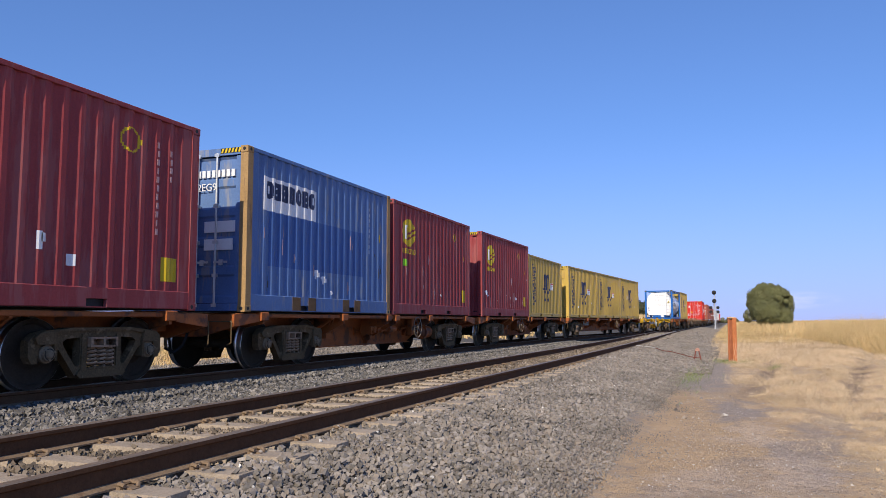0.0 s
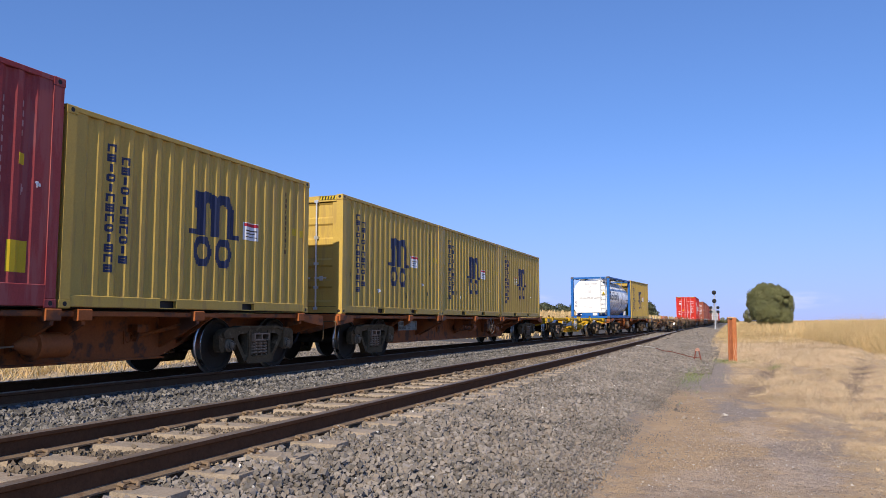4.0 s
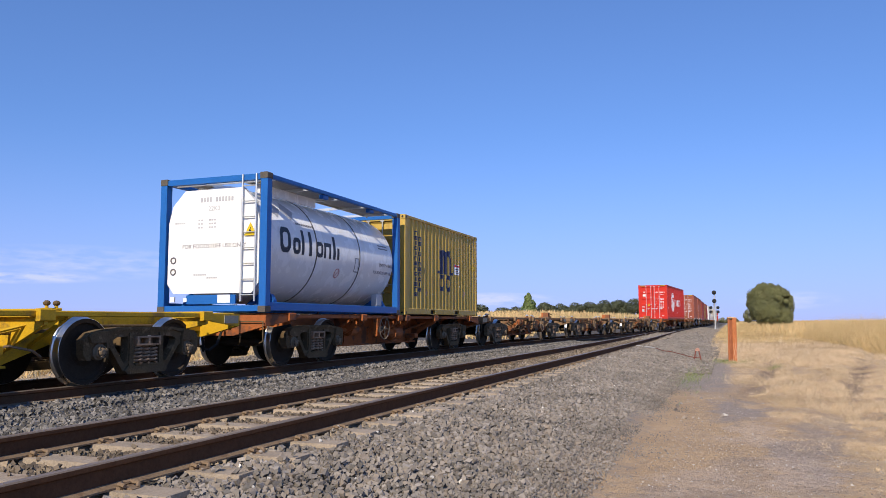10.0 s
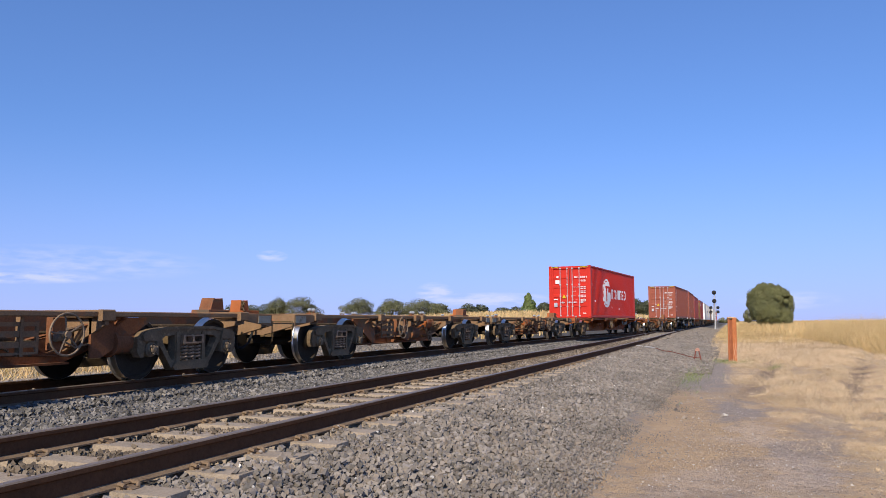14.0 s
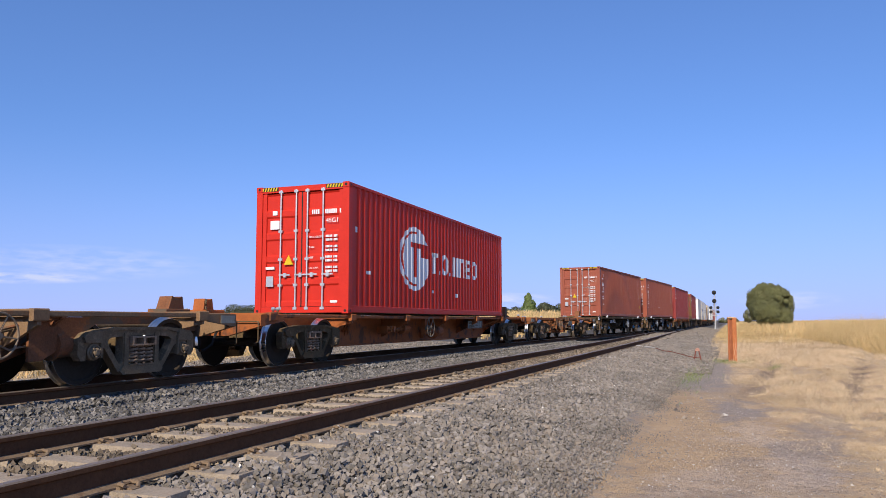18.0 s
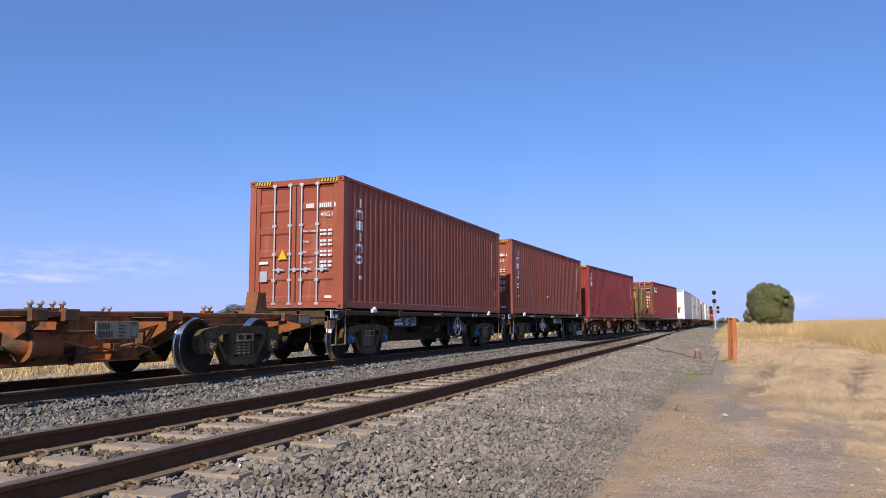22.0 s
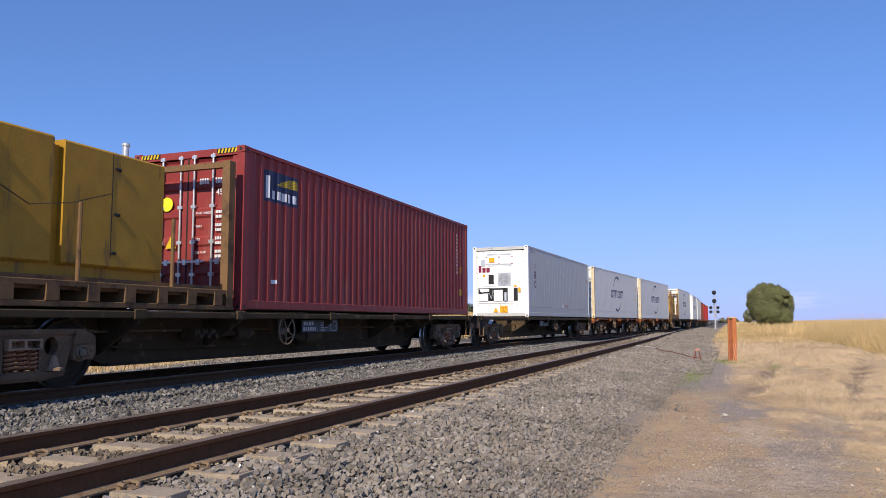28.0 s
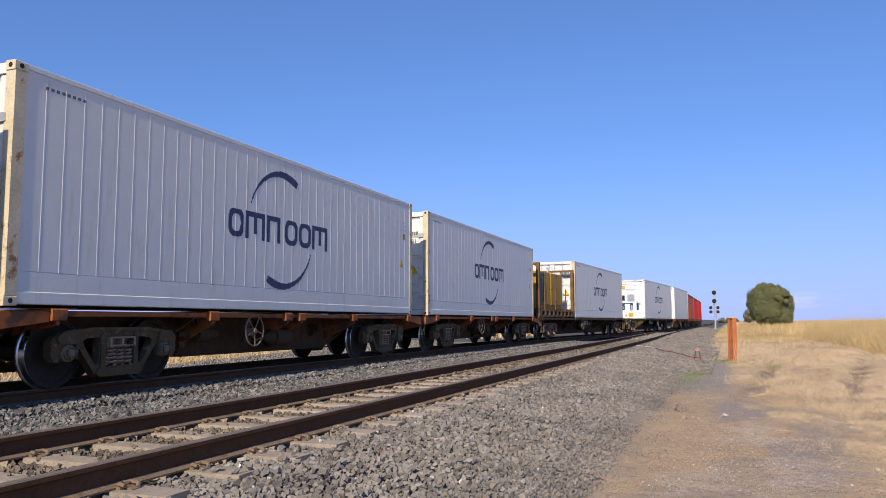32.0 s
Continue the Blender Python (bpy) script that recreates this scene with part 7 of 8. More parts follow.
# ---- grass ----
def blades(xs, ys, height, wide, lean, lift=-0.01):
    """Tapering blades, three corners each, standing on the ground."""
    n = len(xs)
    zs = np.array([ground_height(float(a), float(b)) for a, b in zip(xs, ys)]) + lift
    a = rng.uniform(0, 2 * np.pi, n)
    h = height * rng.uniform(0.55, 1.1, n)
    d = np.stack([np.cos(a), np.sin(a)], 1) * (wide * rng.uniform(0.6, 1.2, n))[:, None] * 0.5
    tip = np.stack([rng.normal(0, 1, n), rng.normal(0, 1, n)], 1) * (h * lean)[:, None]
    base = np.stack([xs, ys], 1)
    v = np.zeros((n, 3, 3))
    v[:, 0, :2], v[:, 1, :2], v[:, 2, :2] = base - d, base + d, base + tip
    v[:, 0, 2] = v[:, 1, 2] = zs
    v[:, 2, 2] = zs + h
    return v.reshape(-1, 3), np.arange(3 * n).reshape(n, 3)


def tufted(n, x0, x1, y0, y1, scale, cut, power=1.0):
    """Places that crowd into patches; more of them at the near end when power is over one."""
    xs = rng.uniform(x0, x1, 3 * n)
    ys = y0 + (y1 - y0) * rng.random(3 * n) ** power
    p = np.array([noise.noise((a * scale, b * scale, 3.3)) for a, b in zip(xs, ys)])
    ok = p > cut
    return xs[ok][:n], ys[ok][:n]


straw_mat = island_mat("dry_straw", [(0.47, 0.34, 0.205), (0.62, 0.468, 0.30), (0.76, 0.60, 0.41), (0.53, 0.39, 0.245), (0.33, 0.255, 0.155)], 0.8, patch=0.8)
gold_mat = island_mat("tall_dry_grass", [(0.45, 0.297, 0.128), (0.57, 0.395, 0.190), (0.67, 0.475, 0.250), (0.31, 0.262, 0.108), (0.50, 0.350, 0.172)], 0.8, patch=0.22)


def verge(xs, ys):
    """Leaves the bare earth of the vehicle track free."""
    bound = 4.55 + np.interp(ys, [5, 8, 12, 16, 22, 30, 45], [0.8, 0.7, 0.5, 0.1, -0.1, -0.5, -1.1])
    ok = xs > bound + rng.normal(0, 0.22, len(xs)) + np.array([0.5 * noise.noise((a * 0.9, b * 0.9, 1.0)) for a, b in zip(xs, ys)])
    lane = ((np.abs(xs - (4.95 + 0.085 * (ys - 18))) < 0.26) & (ys > 15)) | (np.abs(xs - (6.35 + 0.17 * (ys - 16))) < 0.3)
    # bare patches, drawn out along the ruts
    bare = np.array([noise.noise((a * 1.9 - 0.2 * b, b * 0.62, 21.0)) + 0.5 * noise.noise((a * 5.0, b * 2.2, 2.0)) for a, b in zip(xs, ys)]) < -0.12
    return ok & ~((lane | bare) & (ys < 40) & (rng.random(len(xs)) > 0.12))


sets = []
for n, x0, x1, y0, y1, h, wd, cut in ((110000, 4.9, 7.2, 5, 13.5, 0.017, 0.0032, -0.1), (110000, 4.4, 10.0, 11, 28, 0.024, 0.0045, 0.06), (90000, 3.6, 12.0, 26, 46, 0.06, 0.008, -0.15), (80000, 3.4, 12.0, 38, 66, 0.13, 0.014, -0.3)):
    xs, ys = tufted(n, x0, x1, y0, y1, 0.8, cut)
    ok = verge(xs, ys)
    sets.append(blades(xs[ok], ys[ok], h, wd, 1.7, 0.0))
# low tufts that break up the cover, with the earth showing between them
for n, x0, x1, y0, y1, cut, spread, h, each in ((3400, 4.7, 7.6, 5.5, 17, -0.12, 0.03, 0.045, 26), (3600, 4.4, 9.8, 15, 29, -0.05, 0.05, 0.075, 22), (2600, 3.7, 11.0, 27, 48, -0.2, 0.09, 0.15, 20)):
    cx, cy = tufted(n, x0, x1, y0, y1, 0.8, cut)
    ok = verge(cx, cy) & np.array([noise.noise((a * 2.6, b * 1.9, 8.0)) > -0.08 for a, b in zip(cx, cy)])
    cx, cy = cx[ok], cy[ok]
    k = np.repeat(np.arange(len(cx)), each)
    grow = rng.uniform(0.5, 1.3, len(cx))[k]
    sets.append(blades(cx[k] + rng.normal(0, spread, len(k)), cy[k] + rng.normal(0, spread * 1.3, len(k)), h * grow, 0.0045 + 0.04 * h, 0.75))
# standing tufts
cx, cy = tufted(300, 4.9, 9.8, 12, 40, 0.6, 0.18)
ok = verge(cx, cy)
cx, cy = cx[ok], cy[ok]
for spread, h in ((0.08, 0.12), (0.2, 0.07)):
    k = rng.integers(0, len(cx), 14000)
    sets.append(blades(cx[k] + rng.normal(0, spread, len(k)), cy[k] + rng.normal(0, spread * 1.5, len(k)), h, 0.0045, 0.8))
# the larger clumps beside the ruts
for tx, ty, spread, h, n in ((6.3, 27.5, 0.45, 0.42, 3800), (6.9, 30.5, 0.5, 0.45, 3200), (7.4, 27.0, 0.5, 0.32, 2400), (5.45, 15.6, 0.2, 0.30, 1900), (5.35, 17.4, 0.22, 0.28, 1500), (5.15, 29.5, 0.3, 0.36, 2200), (5.1, 24.0, 0.3, 0.25, 1500), (4.75, 18.5, 0.28, 0.16, 1400), (5.6, 36.0, 0.6, 0.45, 3000), (8.4, 22.5, 0.5, 0.24, 1600), (7.6, 19.0, 0.4, 0.20, 1500), (6.0, 13.0, 0.2, 0.18, 1100), (8.2, 33.0, 0.7, 0.40, 2500), (4.6, 26.6, 0.25, 0.20, 800)):
    xs, ys = tx + rng.normal(0, spread, n), ty + rng.normal(0, spread * 2.2, n)
    sets.append(blades(xs, ys, 0.6 * h, 0.0055, 0.75))
# standing ridges of straw between and beside the ruts
for (ax, ay), (bx, by), n, h in (((5.45, 14.0), (5.75, 25.0), 60, 0.13), ((5.9, 13.5), (7.2, 24.0), 70, 0.15), ((6.9, 15.0), (9.0, 27.0), 60, 0.16), ((4.55, 17.0), (4.7, 29.0), 40, 0.12), ((6.3, 25.0), (8.0, 36.0), 60, 0.26), ((5.6, 7.0), (6.0, 12.5), 40, 0.07)):
    for u in np.linspace(0, 1, n):
        if noise.noise((u * 9, ax * 3, 1.0)) < -0.1:
            continue
        size = h * rng.uniform(0.5, 1.3)
        xs, ys = ax + (bx - ax) * u + rng.normal(0, 0.09) + rng.normal(0, 0.5 * size, 70), ay + (by - ay) * u + rng.normal(0, 0.7 * size, 70)
        sets.append(blades(xs, ys, size, 0.0055, 0.6))
# straw litter and single stems over the bare earth
xs, ys = 6.6 - 2.8 * rng.random(9000) ** 1.2, 3.5 + 24 * rng.random(9000) ** 1.3
sets.append(blades(xs, ys, 0.007, 0.003, 2.2, 0.003))
xs, ys = tufted(2600, 3.9, 6.0, 4, 24, 1.6, 0.18)
sets.append(blades(xs, ys, 0.025, 0.004, 1.1, 0.0))
gather("dry_grass", sets, straw_mat, "short trampled straw-coloured grass on the verge", "grass")
sets = []
xs, ys = tufted(40000, 3.3, 9.5, 46, 190, 0.4, -0.4, 1.5)
sets.append(blades(xs, ys, np.interp(ys, [46, 75, 190], [0.12, 0.34, 0.5]), 0.05, 0.5))
xs, ys = tufted(180000, 8.2, 28, 30, 62, 0.3, -0.6)
rag = np.array([noise.noise((b * 0.3, a * 0.3, 9.0)) for a, b in zip(xs, ys)])
into = xs - (9.6 - 0.025 * (ys - 33) + 0.9 * rag)
ok = into > 0
tall = (np.clip(0.45 + into / 1.8, 0.45, 1.0) * (1 + 0.45 * rag))[ok]
sets.append(blades(xs[ok], ys[ok], 1.22 * tall, 0.010, 0.42))
stem = np.flatnonzero(ok)[::9]
sets.append(blades(xs[stem], ys[stem], 1.6 * tall[::9], 0.009, 0.16))
xs, ys = tufted(60000, 5.0, 70, 60, 200, 0.15, -0.6, 1.6)
rag = np.array([noise.noise((b * 0.12, a * 0.2, 6.0)) for a, b in zip(xs, ys)])
into = xs - np.interp(ys, [60, 100, 200], [8.6, 6.2, 5.0]) - 1.2 * rag
ok = into > 0
sets.append(blades(xs[ok], ys[ok], (1.05 * np.clip(0.4 + into / 4, 0.4, 1.0) * (1 + 0.4 * rag))[ok], 0.07, 0.25))
xs, ys = tufted(16000, 5.0, 260, 200, 500, 0.1, -0.6, 1.3)
sets.append(blades(xs, ys, 1.0, 0.35, 0.15))
gather("tall_grass", sets, gold_mat, "tall golden dry grass in the open field", "grass")
sets = []
xs, ys = tufted(26000, -18, -10.3, 8, 60, 0.5, -0.5)
ok = xs < -10.0 - 0.17 * np.maximum(0, ys - 14)
left = [blades(xs[ok], ys[ok], 0.3, 0.03, 0.4)]
xs, ys = tufted(16000, -40, -9, 45, 130, 0.2, -0.6)
sets.append(blades(xs, ys, 0.9, 0.10, 0.18))
xs, ys = tufted(12000, -150, -12, 110, 300, 0.1, -0.6)
sets.append(blades(xs, ys, 0.9, 0.3, 0.15))
gather("tall_grass", sets, gold_mat, "dry yellow grass on the rise beyond the train", "grass")
gather("dry_grass", left, gold_mat, "pale dry grass beyond the far track", "grass")

green_mat = island_mat("green_weed", [(0.12, 0.17, 0.045), (0.19, 0.24, 0.07), (0.30, 0.28, 0.13)], 0.8)
xs, ys = rng.normal(3.5, 0.2, 700), rng.normal(19.5, 2.2, 700)
x2, y2 = rng.normal(4.4, 0.35, 700), rng.normal(26.2, 0.5, 700)
x3, y3 = rng.normal(5.55, 0.12, 260), rng.normal(24.2, 0.5, 260)
gather("green_weeds", [blades(np.concatenate([xs, x2, x3]), np.concatenate([ys, y2, y3]), 0.11, 0.012, 0.6)], green_mat, "thin patch of green weeds at the ballast's edge", "weeds")


# ---- trees ----
bark = mat("grey_brown_bark", (0.14, 0.11, 0.085), 0.9, vary=0.35, grain=4.0, bump=0.5)
leaf_a = island_mat("olive_leaves", [(0.088, 0.092, 0.035), (0.132, 0.132, 0.051), (0.176, 0.167, 0.070), (0.220, 0.198, 0.097)], 0.6)
leaf_l = island_mat("lone_tree_leaves", [(0.122, 0.130, 0.046), (0.140, 0.145, 0.052), (0.162, 0.162, 0.060), (0.190, 0.182, 0.074)], 0.75, patch=0.5)
leaf_d = island_mat("dark_pine_leaves", [(0.045, 0.055, 0.026), (0.058, 0.068, 0.032), (0.072, 0.082, 0.038)], 0.7, patch=0.3)
leaf_c = island_mat("bright_leaves", [(0.08, 0.12, 0.03), (0.13, 0.18, 0.045), (0.18, 0.22, 0.07)], 0.6)
leaf_b = island_mat("gum_leaves", [(0.060, 0.068, 0.030), (0.085, 0.092, 0.040), (0.115, 0.120, 0.052), (0.160, 0.152, 0.072)], 0.7, patch=0.3)


def tree(x, y, top, wide, label, material, trunk=0.25, lobes=9, leaves=5200, leaf=0.3, base=None, crown_from=0.3, open_=0.0, seed=0, spots=None, dome=False):
    """A tapered trunk, limbs, and a crown of leaf clumps gathered on uneven lobes, whose leaves face outwards."""
    r_ = np.random.default_rng(seed)
    z0 = ground_height(x, y) - 0.1 if base is None else base
    tall = top - z0
    t = thing("tree", label, "tree", "trees")
    t.matrix_basis = pose(x, y, z0)
    b = Build()
    lo = tall * crown_from
    fork = max(0.3, lo * 0.8)
    b.tube((0, 0, 0), (0.05 * r_.normal(), 0.05 * r_.normal(), fork), trunk, 8, trunk * 0.7)
    spots = list(spots or ())
    for k in range(lobes):
        a = 2 * math.pi * (k + r_.uniform(-0.3, 0.3)) / lobes
        far = r_.uniform(0.3, 0.8)
        d = wide / 2 * far
        if dome:
            z = lo + (tall - lo) * (0.78 - 0.34 * far ** 2 + r_.uniform(-0.5, 0.02))
            spots.append((d * math.cos(a), d * math.sin(a), z, wide * r_.uniform(0.12, 0.22), (tall - lo) * r_.uniform(0.16, 0.28)))
        else:
            z = lo + (tall - lo) * r_.uniform(0.2, 0.25 + 0.5 * max(0.1, 1 - 1.6 * (2 * d / wide) ** 2))
            spots.append((d * math.cos(a), d * math.sin(a), z, wide * r_.uniform(0.17, 0.27), (tall - lo) * r_.uniform(0.24, 0.34)))
    if lobes:
        spots.append((0, 0, lo + (tall - lo) * 0.74, wide * 0.25, (tall - lo) * 0.26))
    for sx, sy, sz, _, sr in spots:
        b.tube((0, 0, fork * r_.uniform(0.75, 1.0)), (sx * 0.85, sy * 0.85, sz - 0.3 * sr), trunk * 0.42, 5, trunk * 0.12)
    part("trunk", b, bark, t)
    sp = np.array(spots)
    size = sp[:, 3] * (sp[:, 3] + 2 * sp[:, 4])
    pick = r_.choice(len(sp), leaves, p=size / size.sum())
    u = r_.normal(size=(leaves, 3))
    u /= np.linalg.norm(u, axis=1)[:, None]
    rad = r_.random(leaves) ** (0.15 if lobes else 0.09)
    reach = np.array([1 + 0.22 * noise.noise((q[0] * 3 + k, q[1] * 3, q[2] * 3 + seed)) + 0.11 * noise.noise((q[0] * 9 + k, q[1] * 9, q[2] * 9)) for q, k in zip(u, pick)])
    c = sp[pick, :3] + u * (rad * reach)[:, None] * np.stack([sp[pick, 3], sp[pick, 3], sp[pick, 4]], 1)
    lump = np.array([noise.noise((p[0] * 1.3, p[1] * 1.3, p[2] * 1.3 + seed)) for p in c])
    keep = (lump > -0.35 + open_) & (c[:, 2] > 0.05)
    c, u = c[keep], u[keep]
    n = len(c)
    nrm = u + (0.24 if lobes else 0.42) * r_.normal(size=(n, 3))
    nrm /= np.linalg.norm(nrm, axis=1)[:, None]
    e1 = np.cross(nrm, r_.normal(size=(n, 3)))
    e1 /= np.linalg.norm(e1, axis=1)[:, None]
    e2 = np.cross(nrm, e1)
    s = leaf * r_.uniform(0.5, 1.1, n)[:, None]
    v = np.stack([c - e1 * s, c - e2 * s * 0.5, c + e1 * s, c + e2 * s * 0.5], 1)
    part("crown", mesh_from("crown", v.reshape(-1, 3), np.arange(4 * n).reshape(n, 4), material), None, t)
    return t


LONE = [(-0.6, 0, 4.2, 3.6, 2.9), (-0.7, 0.3, 5.5, 2.6, 1.75), (1.2, 0.6, 4.9, 2.4, 1.9), (2.55, 0.2, 3.6, 1.75, 2.3), (-0.75, -2.2, 2.6, 2.7, 2.2), (2.1, -1.3, 1.9, 1.9, 1.5), (-3.2, 0.2, 4.2, 1.15, 1.7), (-2.6, -0.4, 2.6, 1.3, 1.3), (0.6, -1.6, 1.5, 1.8, 1.2), (3.3, 0.3, 4.4, 0.95, 1.1)]
lone_rng = random.Random(5)
for _ in range(16):
    turn, rise = lone_rng.uniform(0, 2 * math.pi), lone_rng.uniform(-0.2, 0.95)
    LONE.append((-0.1 + 3.7 * math.cos(turn) * math.sqrt(1 - rise * rise), 2.6 * math.sin(turn) * math.sqrt(1 - rise * rise) - 0.4, 3.9 + 2.6 * rise, lone_rng.uniform(0.45, 0.8), lone_rng.uniform(0.35, 0.6)))
LONE = [(-0.15 + 0.85 * x, y, 1.06 * z, 0.85 * wide, 1.06 * high) for x, y, z, wide, high in LONE]
tree(10.9, 140, 7.25, 8.9, "dense round olive-green tree standing alone in the field", leaf_l, 0.4, 0, 130000, 0.12, crown_from=0.15, open_=-0.4, seed=3, spots=LONE)
tree(8.1, 190, 3.5, 2.4, "small dark tree beside the lone round tree", leaf_a, 0.12, 6, 2500, 0.16, crown_from=0.25, seed=4)
for x, top, wd in ((0.6, 2.6, 5.0), (3.6, 3.1, 5.0), (6.6, 2.7, 4.0), (13.5, 2.1, 5.0)):
    tree(x, 430, top, wd, "low dark bush where the line meets the horizon", leaf_a, 0.1, 7, 1800, 0.25, crown_from=0.05, seed=int(60 + x))
for k, (px, top, wd, lab, cf, op, dome) in enumerate((
        (-204, 8.9, 12, "low dark tree on the far skyline", 0.15, -0.1, False), (-199, 8.4, 12, "low dark tree on the far skyline", 0.1, -0.1, False), (-194, 8.6, 12, "low dark tree on the far skyline", 0.15, -0.1, False), (-187, 8.9, 11, "low dark tree on the far skyline", 0.15, -0.1, False),
        (-180.5, 11.8, 9.5, "open gum tree on the far skyline", 0.3, 0.12, True), (-168.5, 11.9, 18, "spreading gum tree on the far skyline", 0.3, 0.02, True),
        (-141.4, 11.0, 13.5, "rounded gum tree with bare limbs on the far skyline", 0.38, 0.02, True), (-127, 10.5, 13, "gum tree in a clump on the far skyline", 0.3, 0.0, True),
        (-114, 10.2, 17, "gum tree in a clump on the far skyline", 0.25, -0.02, True), (-105.5, 8.3, 11, "gum tree in a clump on the far skyline", 0.2, 0.0, True),
        (-93, 8.0, 10, "low bushy tree on the far skyline", 0.25, 0.0, True), (-87.5, 7.6, 8.5, "low bushy tree on the far skyline", 0.25, 0.0, True), (-79, 6.4, 9, "low tree row on the far skyline", 0.1, 0.0, False), (-73.5, 6.6, 7, "low tree row on the far skyline", 0.1, 0.0, False),
        (-68.3, 10.6, 7, "bright green pointed tree on the far skyline", 0.1, -0.1, False),
        (-62, 8.2, 8.5, "low tree row on the far skyline", 0.1, 0.0, True), (-56, 7.6, 8, "low tree row on the far skyline", 0.1, 0.0, True), (-50.3, 8.0, 8, "low tree row on the far skyline", 0.1, 0.0, True),
        (-45, 8.2, 9, "dark flat-topped tree on the far skyline", 0.2, -0.05, True), (-39.5, 8.7, 9, "dark flat-topped tree on the far skyline", 0.2, -0.05, True), (-34, 8.8, 10, "dark flat-topped tree on the far skyline", 0.3, -0.05, True), (-28.5, 9.2, 10, "dark flat-topped tree on the far skyline", 0.3, -0.05, True), (-24, 8.4, 7.5, "dark flat-topped tree on the far skyline", 0.3, 0.0, True))):
    cone = [(0, 0, 3.6, 3.3, 2.6), (0.3, 0, 6.0, 2.4, 2.2), (-0.2, 0, 8.2, 1.5, 1.8), (0, 0, 9.6, 0.7, 1.1)] if "pointed" in lab else None
    tree(px, 288, top, wd * (1.08 if dome else 1.2), lab, leaf_c if "pointed" in lab else leaf_b if dome and px < -100 else leaf_d, 0.3, 0 if cone else 17 if dome else 9, 11000, 0.27, crown_from=cf * (0.6 if dome and px < -100 else 0.2), open_=op, seed=20 + k, spots=cone, dome=dome)


# ---- line-side things ----
rust_post_mat = mat("rusted_orange_steel", (0.40, 0.135, 0.05), 0.85, vary=0.35, grain=4.0, spots=(0.70, 0.47, 0.33), spot_at=0.56, spot_scale=6.0, bump=0.3, streak=True)
rust_dark_mat = mat("rusted_brown_steel", (0.27, 0.09, 0.042), 0.85, vary=0.35, grain=4.0, spots=(0.45, 0.19, 0.09), spot_at=0.58, spot_scale=9.0, bump=0.3, streak=True)
post = thing("marker_post", "rusty orange steel post with peeling paint beside the track", "post")
post.matrix_basis = pose(4.43, 26.3, -0.5, 0, 0.6, 4)
part("flange", Build().prism([(-0.13, -0.05), (-0.10, -0.06), (-0.10, 0.05), (-0.13, 0.05)], 0, 1.45, "z"), rust_post_mat, post)
part("flange", Build().prism([(0.115, -0.05), (0.13, -0.05), (0.13, 0.05), (0.115, 0.05)], 0, 1.43, "z"), rust_dark_mat, post)
part("web", Build().box(-0.10, 0.115, -0.012, 0.012, 0, 1.42), rust_dark_mat, post)
part("channel", Build().prism([(0.0, -0.08), (0.02, -0.085), (0.11, -0.085), (0.13, -0.075), (0.13, -0.055), (0.02, -0.055), (0.02, -0.012), (0.0, -0.012)], 0.0, 1.44, "z"), rust_post_mat, post)
part("cap", Build().prism([(-0.14, 1.45), (0.14, 1.435), (0.14, 1.46), (-0.02, 1.478), (-0.14, 1.468)], -0.09, 0.06, "y"), mat("pale_flaked_paint", (0.55, 0.36, 0.25), 0.85, vary=0.3, bump=0.2), post, "pale flaking cap")

red_mat = mat("faded_red_paint", (0.19, 0.06, 0.045), 0.85, vary=0.3)
stand = thing("cable_stand", "small dark red steel stand with a pale head", "stand")
stand.matrix_basis = pose(3.36, 26.3, -0.48)
for a in (-0.12, 0.12):
    for c_ in (-0.06, 0.06):
        part("leg", Build().tube((a, c_, 0), (a * 0.4, c_ * 0.5, 0.36), 0.018, 6), red_mat, stand)
part("head", Build().cube(-0.07, 0.07, -0.05, 0.05, 0.36, 0.42, 0.015).cube(-0.045, 0.045, -0.07, 0.05, 0.41, 0.46, 0.015), mat("pale_red_enamel", (0.50, 0.27, 0.20), 0.7, vary=0.25), stand, "pale red head")
part("cross_bar", Build().tube((-0.09, 0, 0.16), (0.09, 0, 0.16), 0.012, 6), red_mat, stand)
wire = thing("ground_cable", "thin red cable lying over the ballast", "cable")
part("cable", Build().bent([(3.33, 26.3, -0.34), (3.1, 26.5, -0.31), (2.9, 26.9, -0.275), (2.42, 27.8, -0.20), (2.19, 27.7, -0.18), (1.76, 29.4, -0.135)], 0.014, 6), red_mat, wire)
part("sheath", Build().bent([(1.76, 29.4, -0.135), (1.5, 29.9, -0.125), (1.29, 30.5, -0.14), (1.0, 31.3, -0.13), (0.84, 31.6, -0.13)], 0.02, 6), mat("pale_cable_sheath", (0.62, 0.60, 0.58), 0.7, vary=0.2), wire, "pale worn sheath")

alu = mat("weathered_aluminium", (0.55, 0.56, 0.57), 0.5, 0.5, vary=0.1)
signal = thing("railway_signal", "tall colour-light signal on a silver pole beside the line", "signal")
SY, SX = 105.0, 2.52
signal.matrix_basis = pose(SX, SY, -0.5)
part("pole", Build().tube((0.05, 0, 0), (0.05, 0, 4.95), 0.075, 10), alu, signal)
part("footing", Build().cube(-0.25, 0.35, -0.3, 0.3, 0, 0.25, 0.02), concrete, signal)
part("platform", Build().cube(-0.45, 0.5, -0.2, 0.35, 2.0, 2.06, 0.01), alu, signal)
part("ladder", Build().tube((-0.12, 0.3, 0), (-0.12, 0.3, 4.6), 0.025, 5).tube((0.22, 0.3, 0), (0.22, 0.3, 4.6), 0.025, 5), alu, signal)
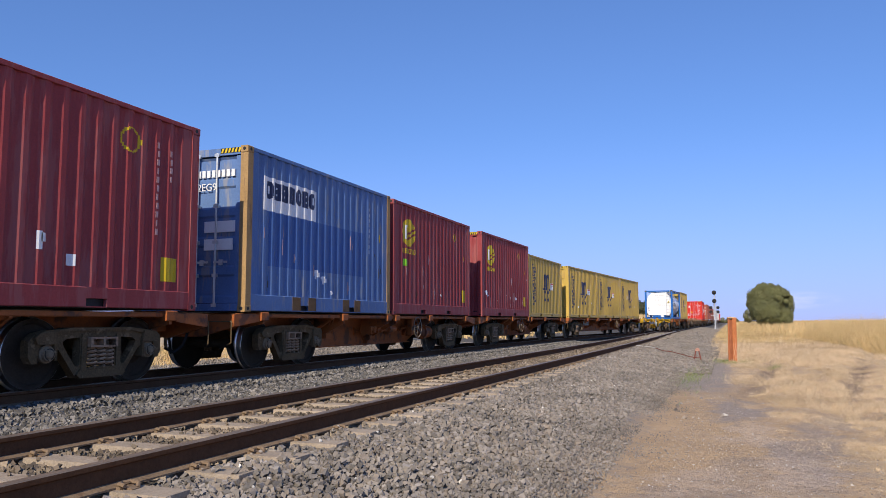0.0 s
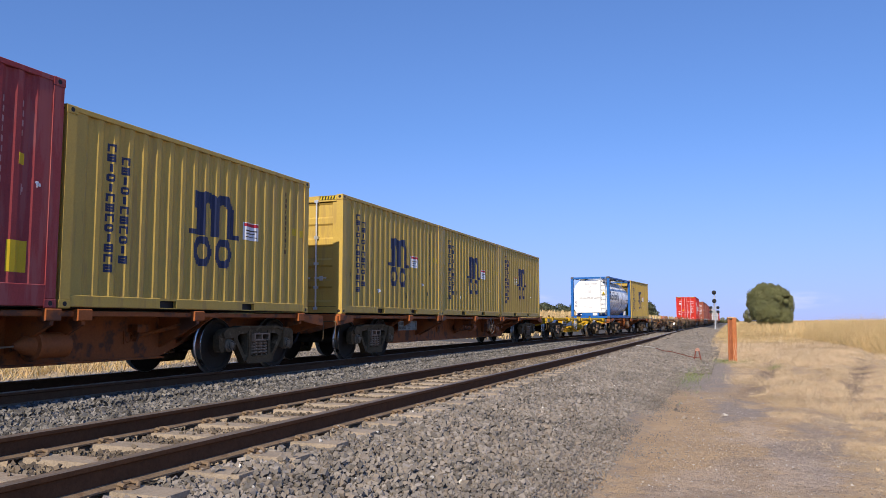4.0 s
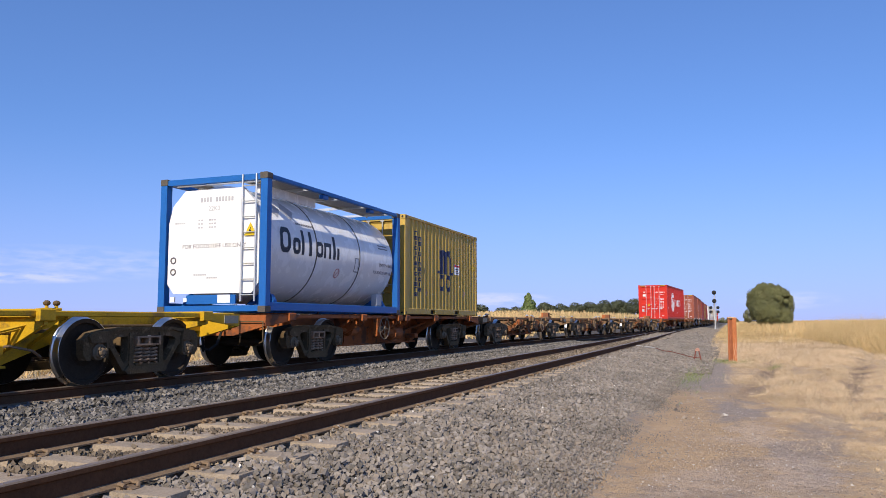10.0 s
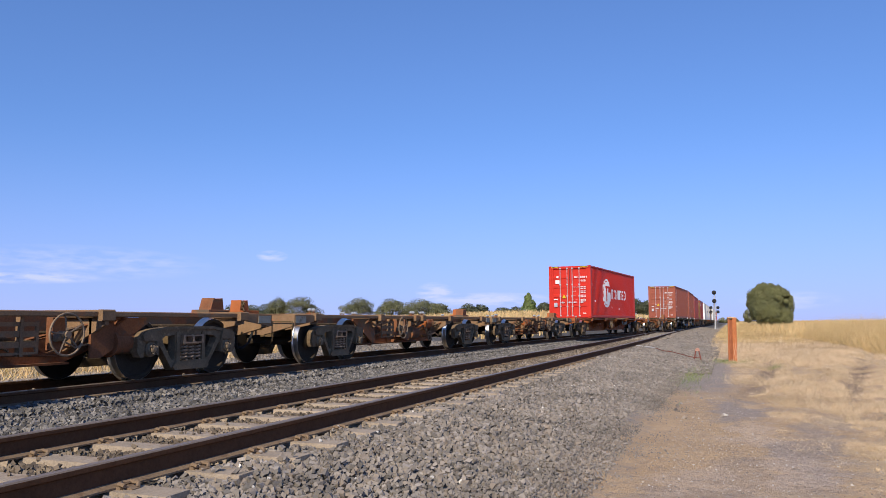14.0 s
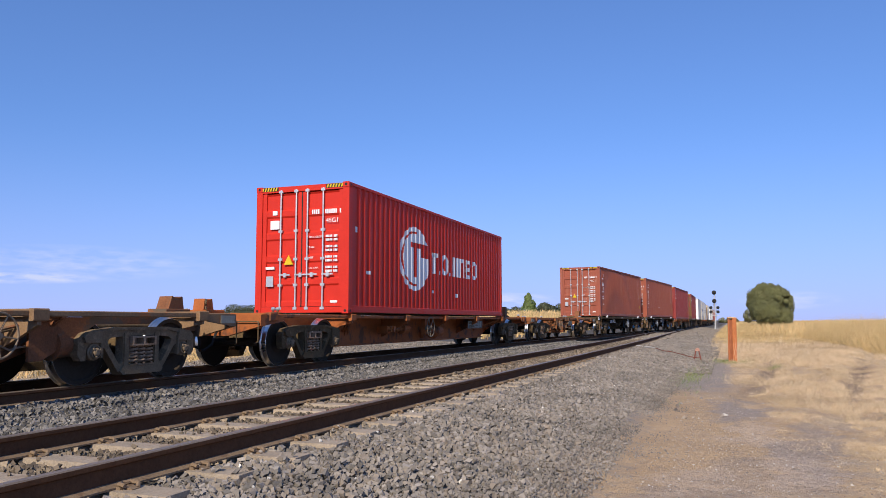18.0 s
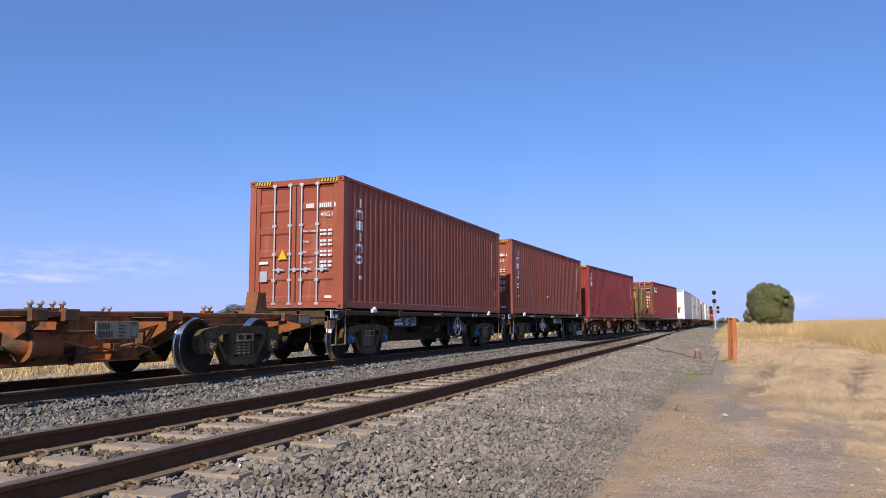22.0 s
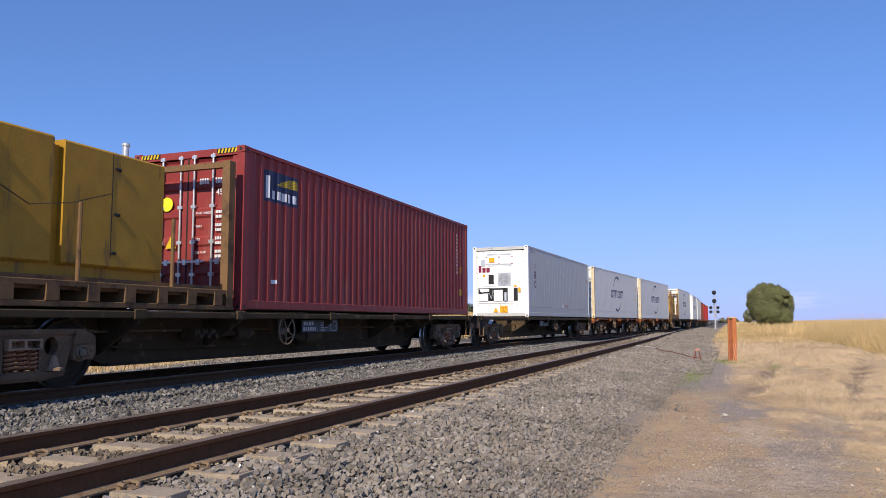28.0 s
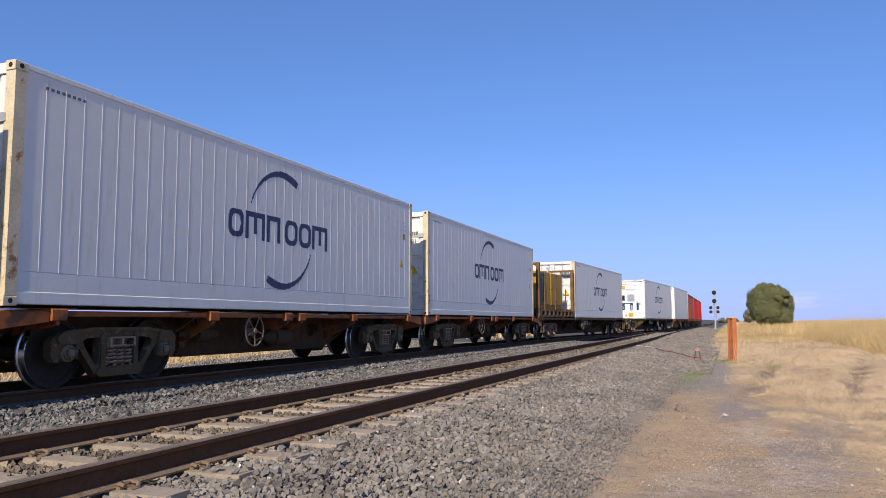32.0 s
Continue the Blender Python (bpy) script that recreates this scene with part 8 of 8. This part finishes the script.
for x, z, r in ((0.0, 5.0, 0.28), (0.0, 3.9, 0.28), (-0.45, 3.05, 0.2), (0.42, 3.05, 0.2), (-0.45, 2.5, 0.2), (0.42, 2.5, 0.2)):
    disc = part("target_disc", Build().lathe([(-0.16, r), (-0.13, r)], 20, (x, 0, z), "y"), black_mark, signal, "round black target")
    part("lamp_hood", Build().lathe([(-0.40, 0.10), (-0.16, 0.11)], 12, (x, 0, z), "y"), black_mark, disc)
    part("bracket", Build().tube((0.05, 0, z), (x, -0.12, z), 0.03, 5), alu, signal)


# pebbles and pale chips on the bare earth
def pebbles(x0, x1, y0, y1, count, small, large):
    v, f = stones(x0, x1, y0, y1, count, small, large, 0.75)
    c = v.reshape(-1, 8, 3)
    m = c.mean(1)
    z = np.array([ground_height(float(a), float(b_)) for a, b_ in m[:, :2]])
    c[:, :, 2] += (z - m[:, 2])[:, None]
    return c.reshape(-1, 3), f


gather("pale_stones", [stones(0.9, 3.0, 3, 18, 90, 0.010, 0.02, 0.0), stones(-3.6, -0.9, 5, 20, 60, 0.012, 0.022, 0.0)], island_mat("white_quartz", [(0.45, 0.42, 0.38), (0.68, 0.65, 0.6)], 0.8), "scattered pale stones on the ballast", "stones")
gather("pebbles", [pebbles(3.7, 6.5, 4, 26, 9000, 0.003, 0.012), pebbles(3.9, 5.0, 11, 14, 8, 0.025, 0.045)], island_mat("pale_chips", [(0.12, 0.10, 0.085), (0.22, 0.18, 0.145), (0.32, 0.265, 0.21), (0.50, 0.45, 0.39)], 0.9), "small stones strewn over the bare earth", "pebbles")


# ---- the train rolls ----
def motions():
    times = [k * 0.5 for k in range(65)]
    for ob, front, rear, at in MOVING:
        walk(ob, [(t, carried_pose(front, rear, t) @ at) for t in times])
    # the wheels roll: closely spaced rows, shared by all wheels on the same end of a bogie
    made = {}
    for w, m in BOGIES:
        if m not in made:
            rows = [(k * 2 / FPS, pose(0, m * 0.89, 0.455) @ Matrix.Rotation(gone(k * 2 / FPS) / 0.455, 4, "X")) for k in range(481)]
            walk(w, rows)
            made[m] = w.animation_data
        else:
            w.rotation_mode = "QUATERNION"
            data = w.animation_data_create()
            data.action = made[m].action
            data.action_slot = made[m].action_slot


motions()
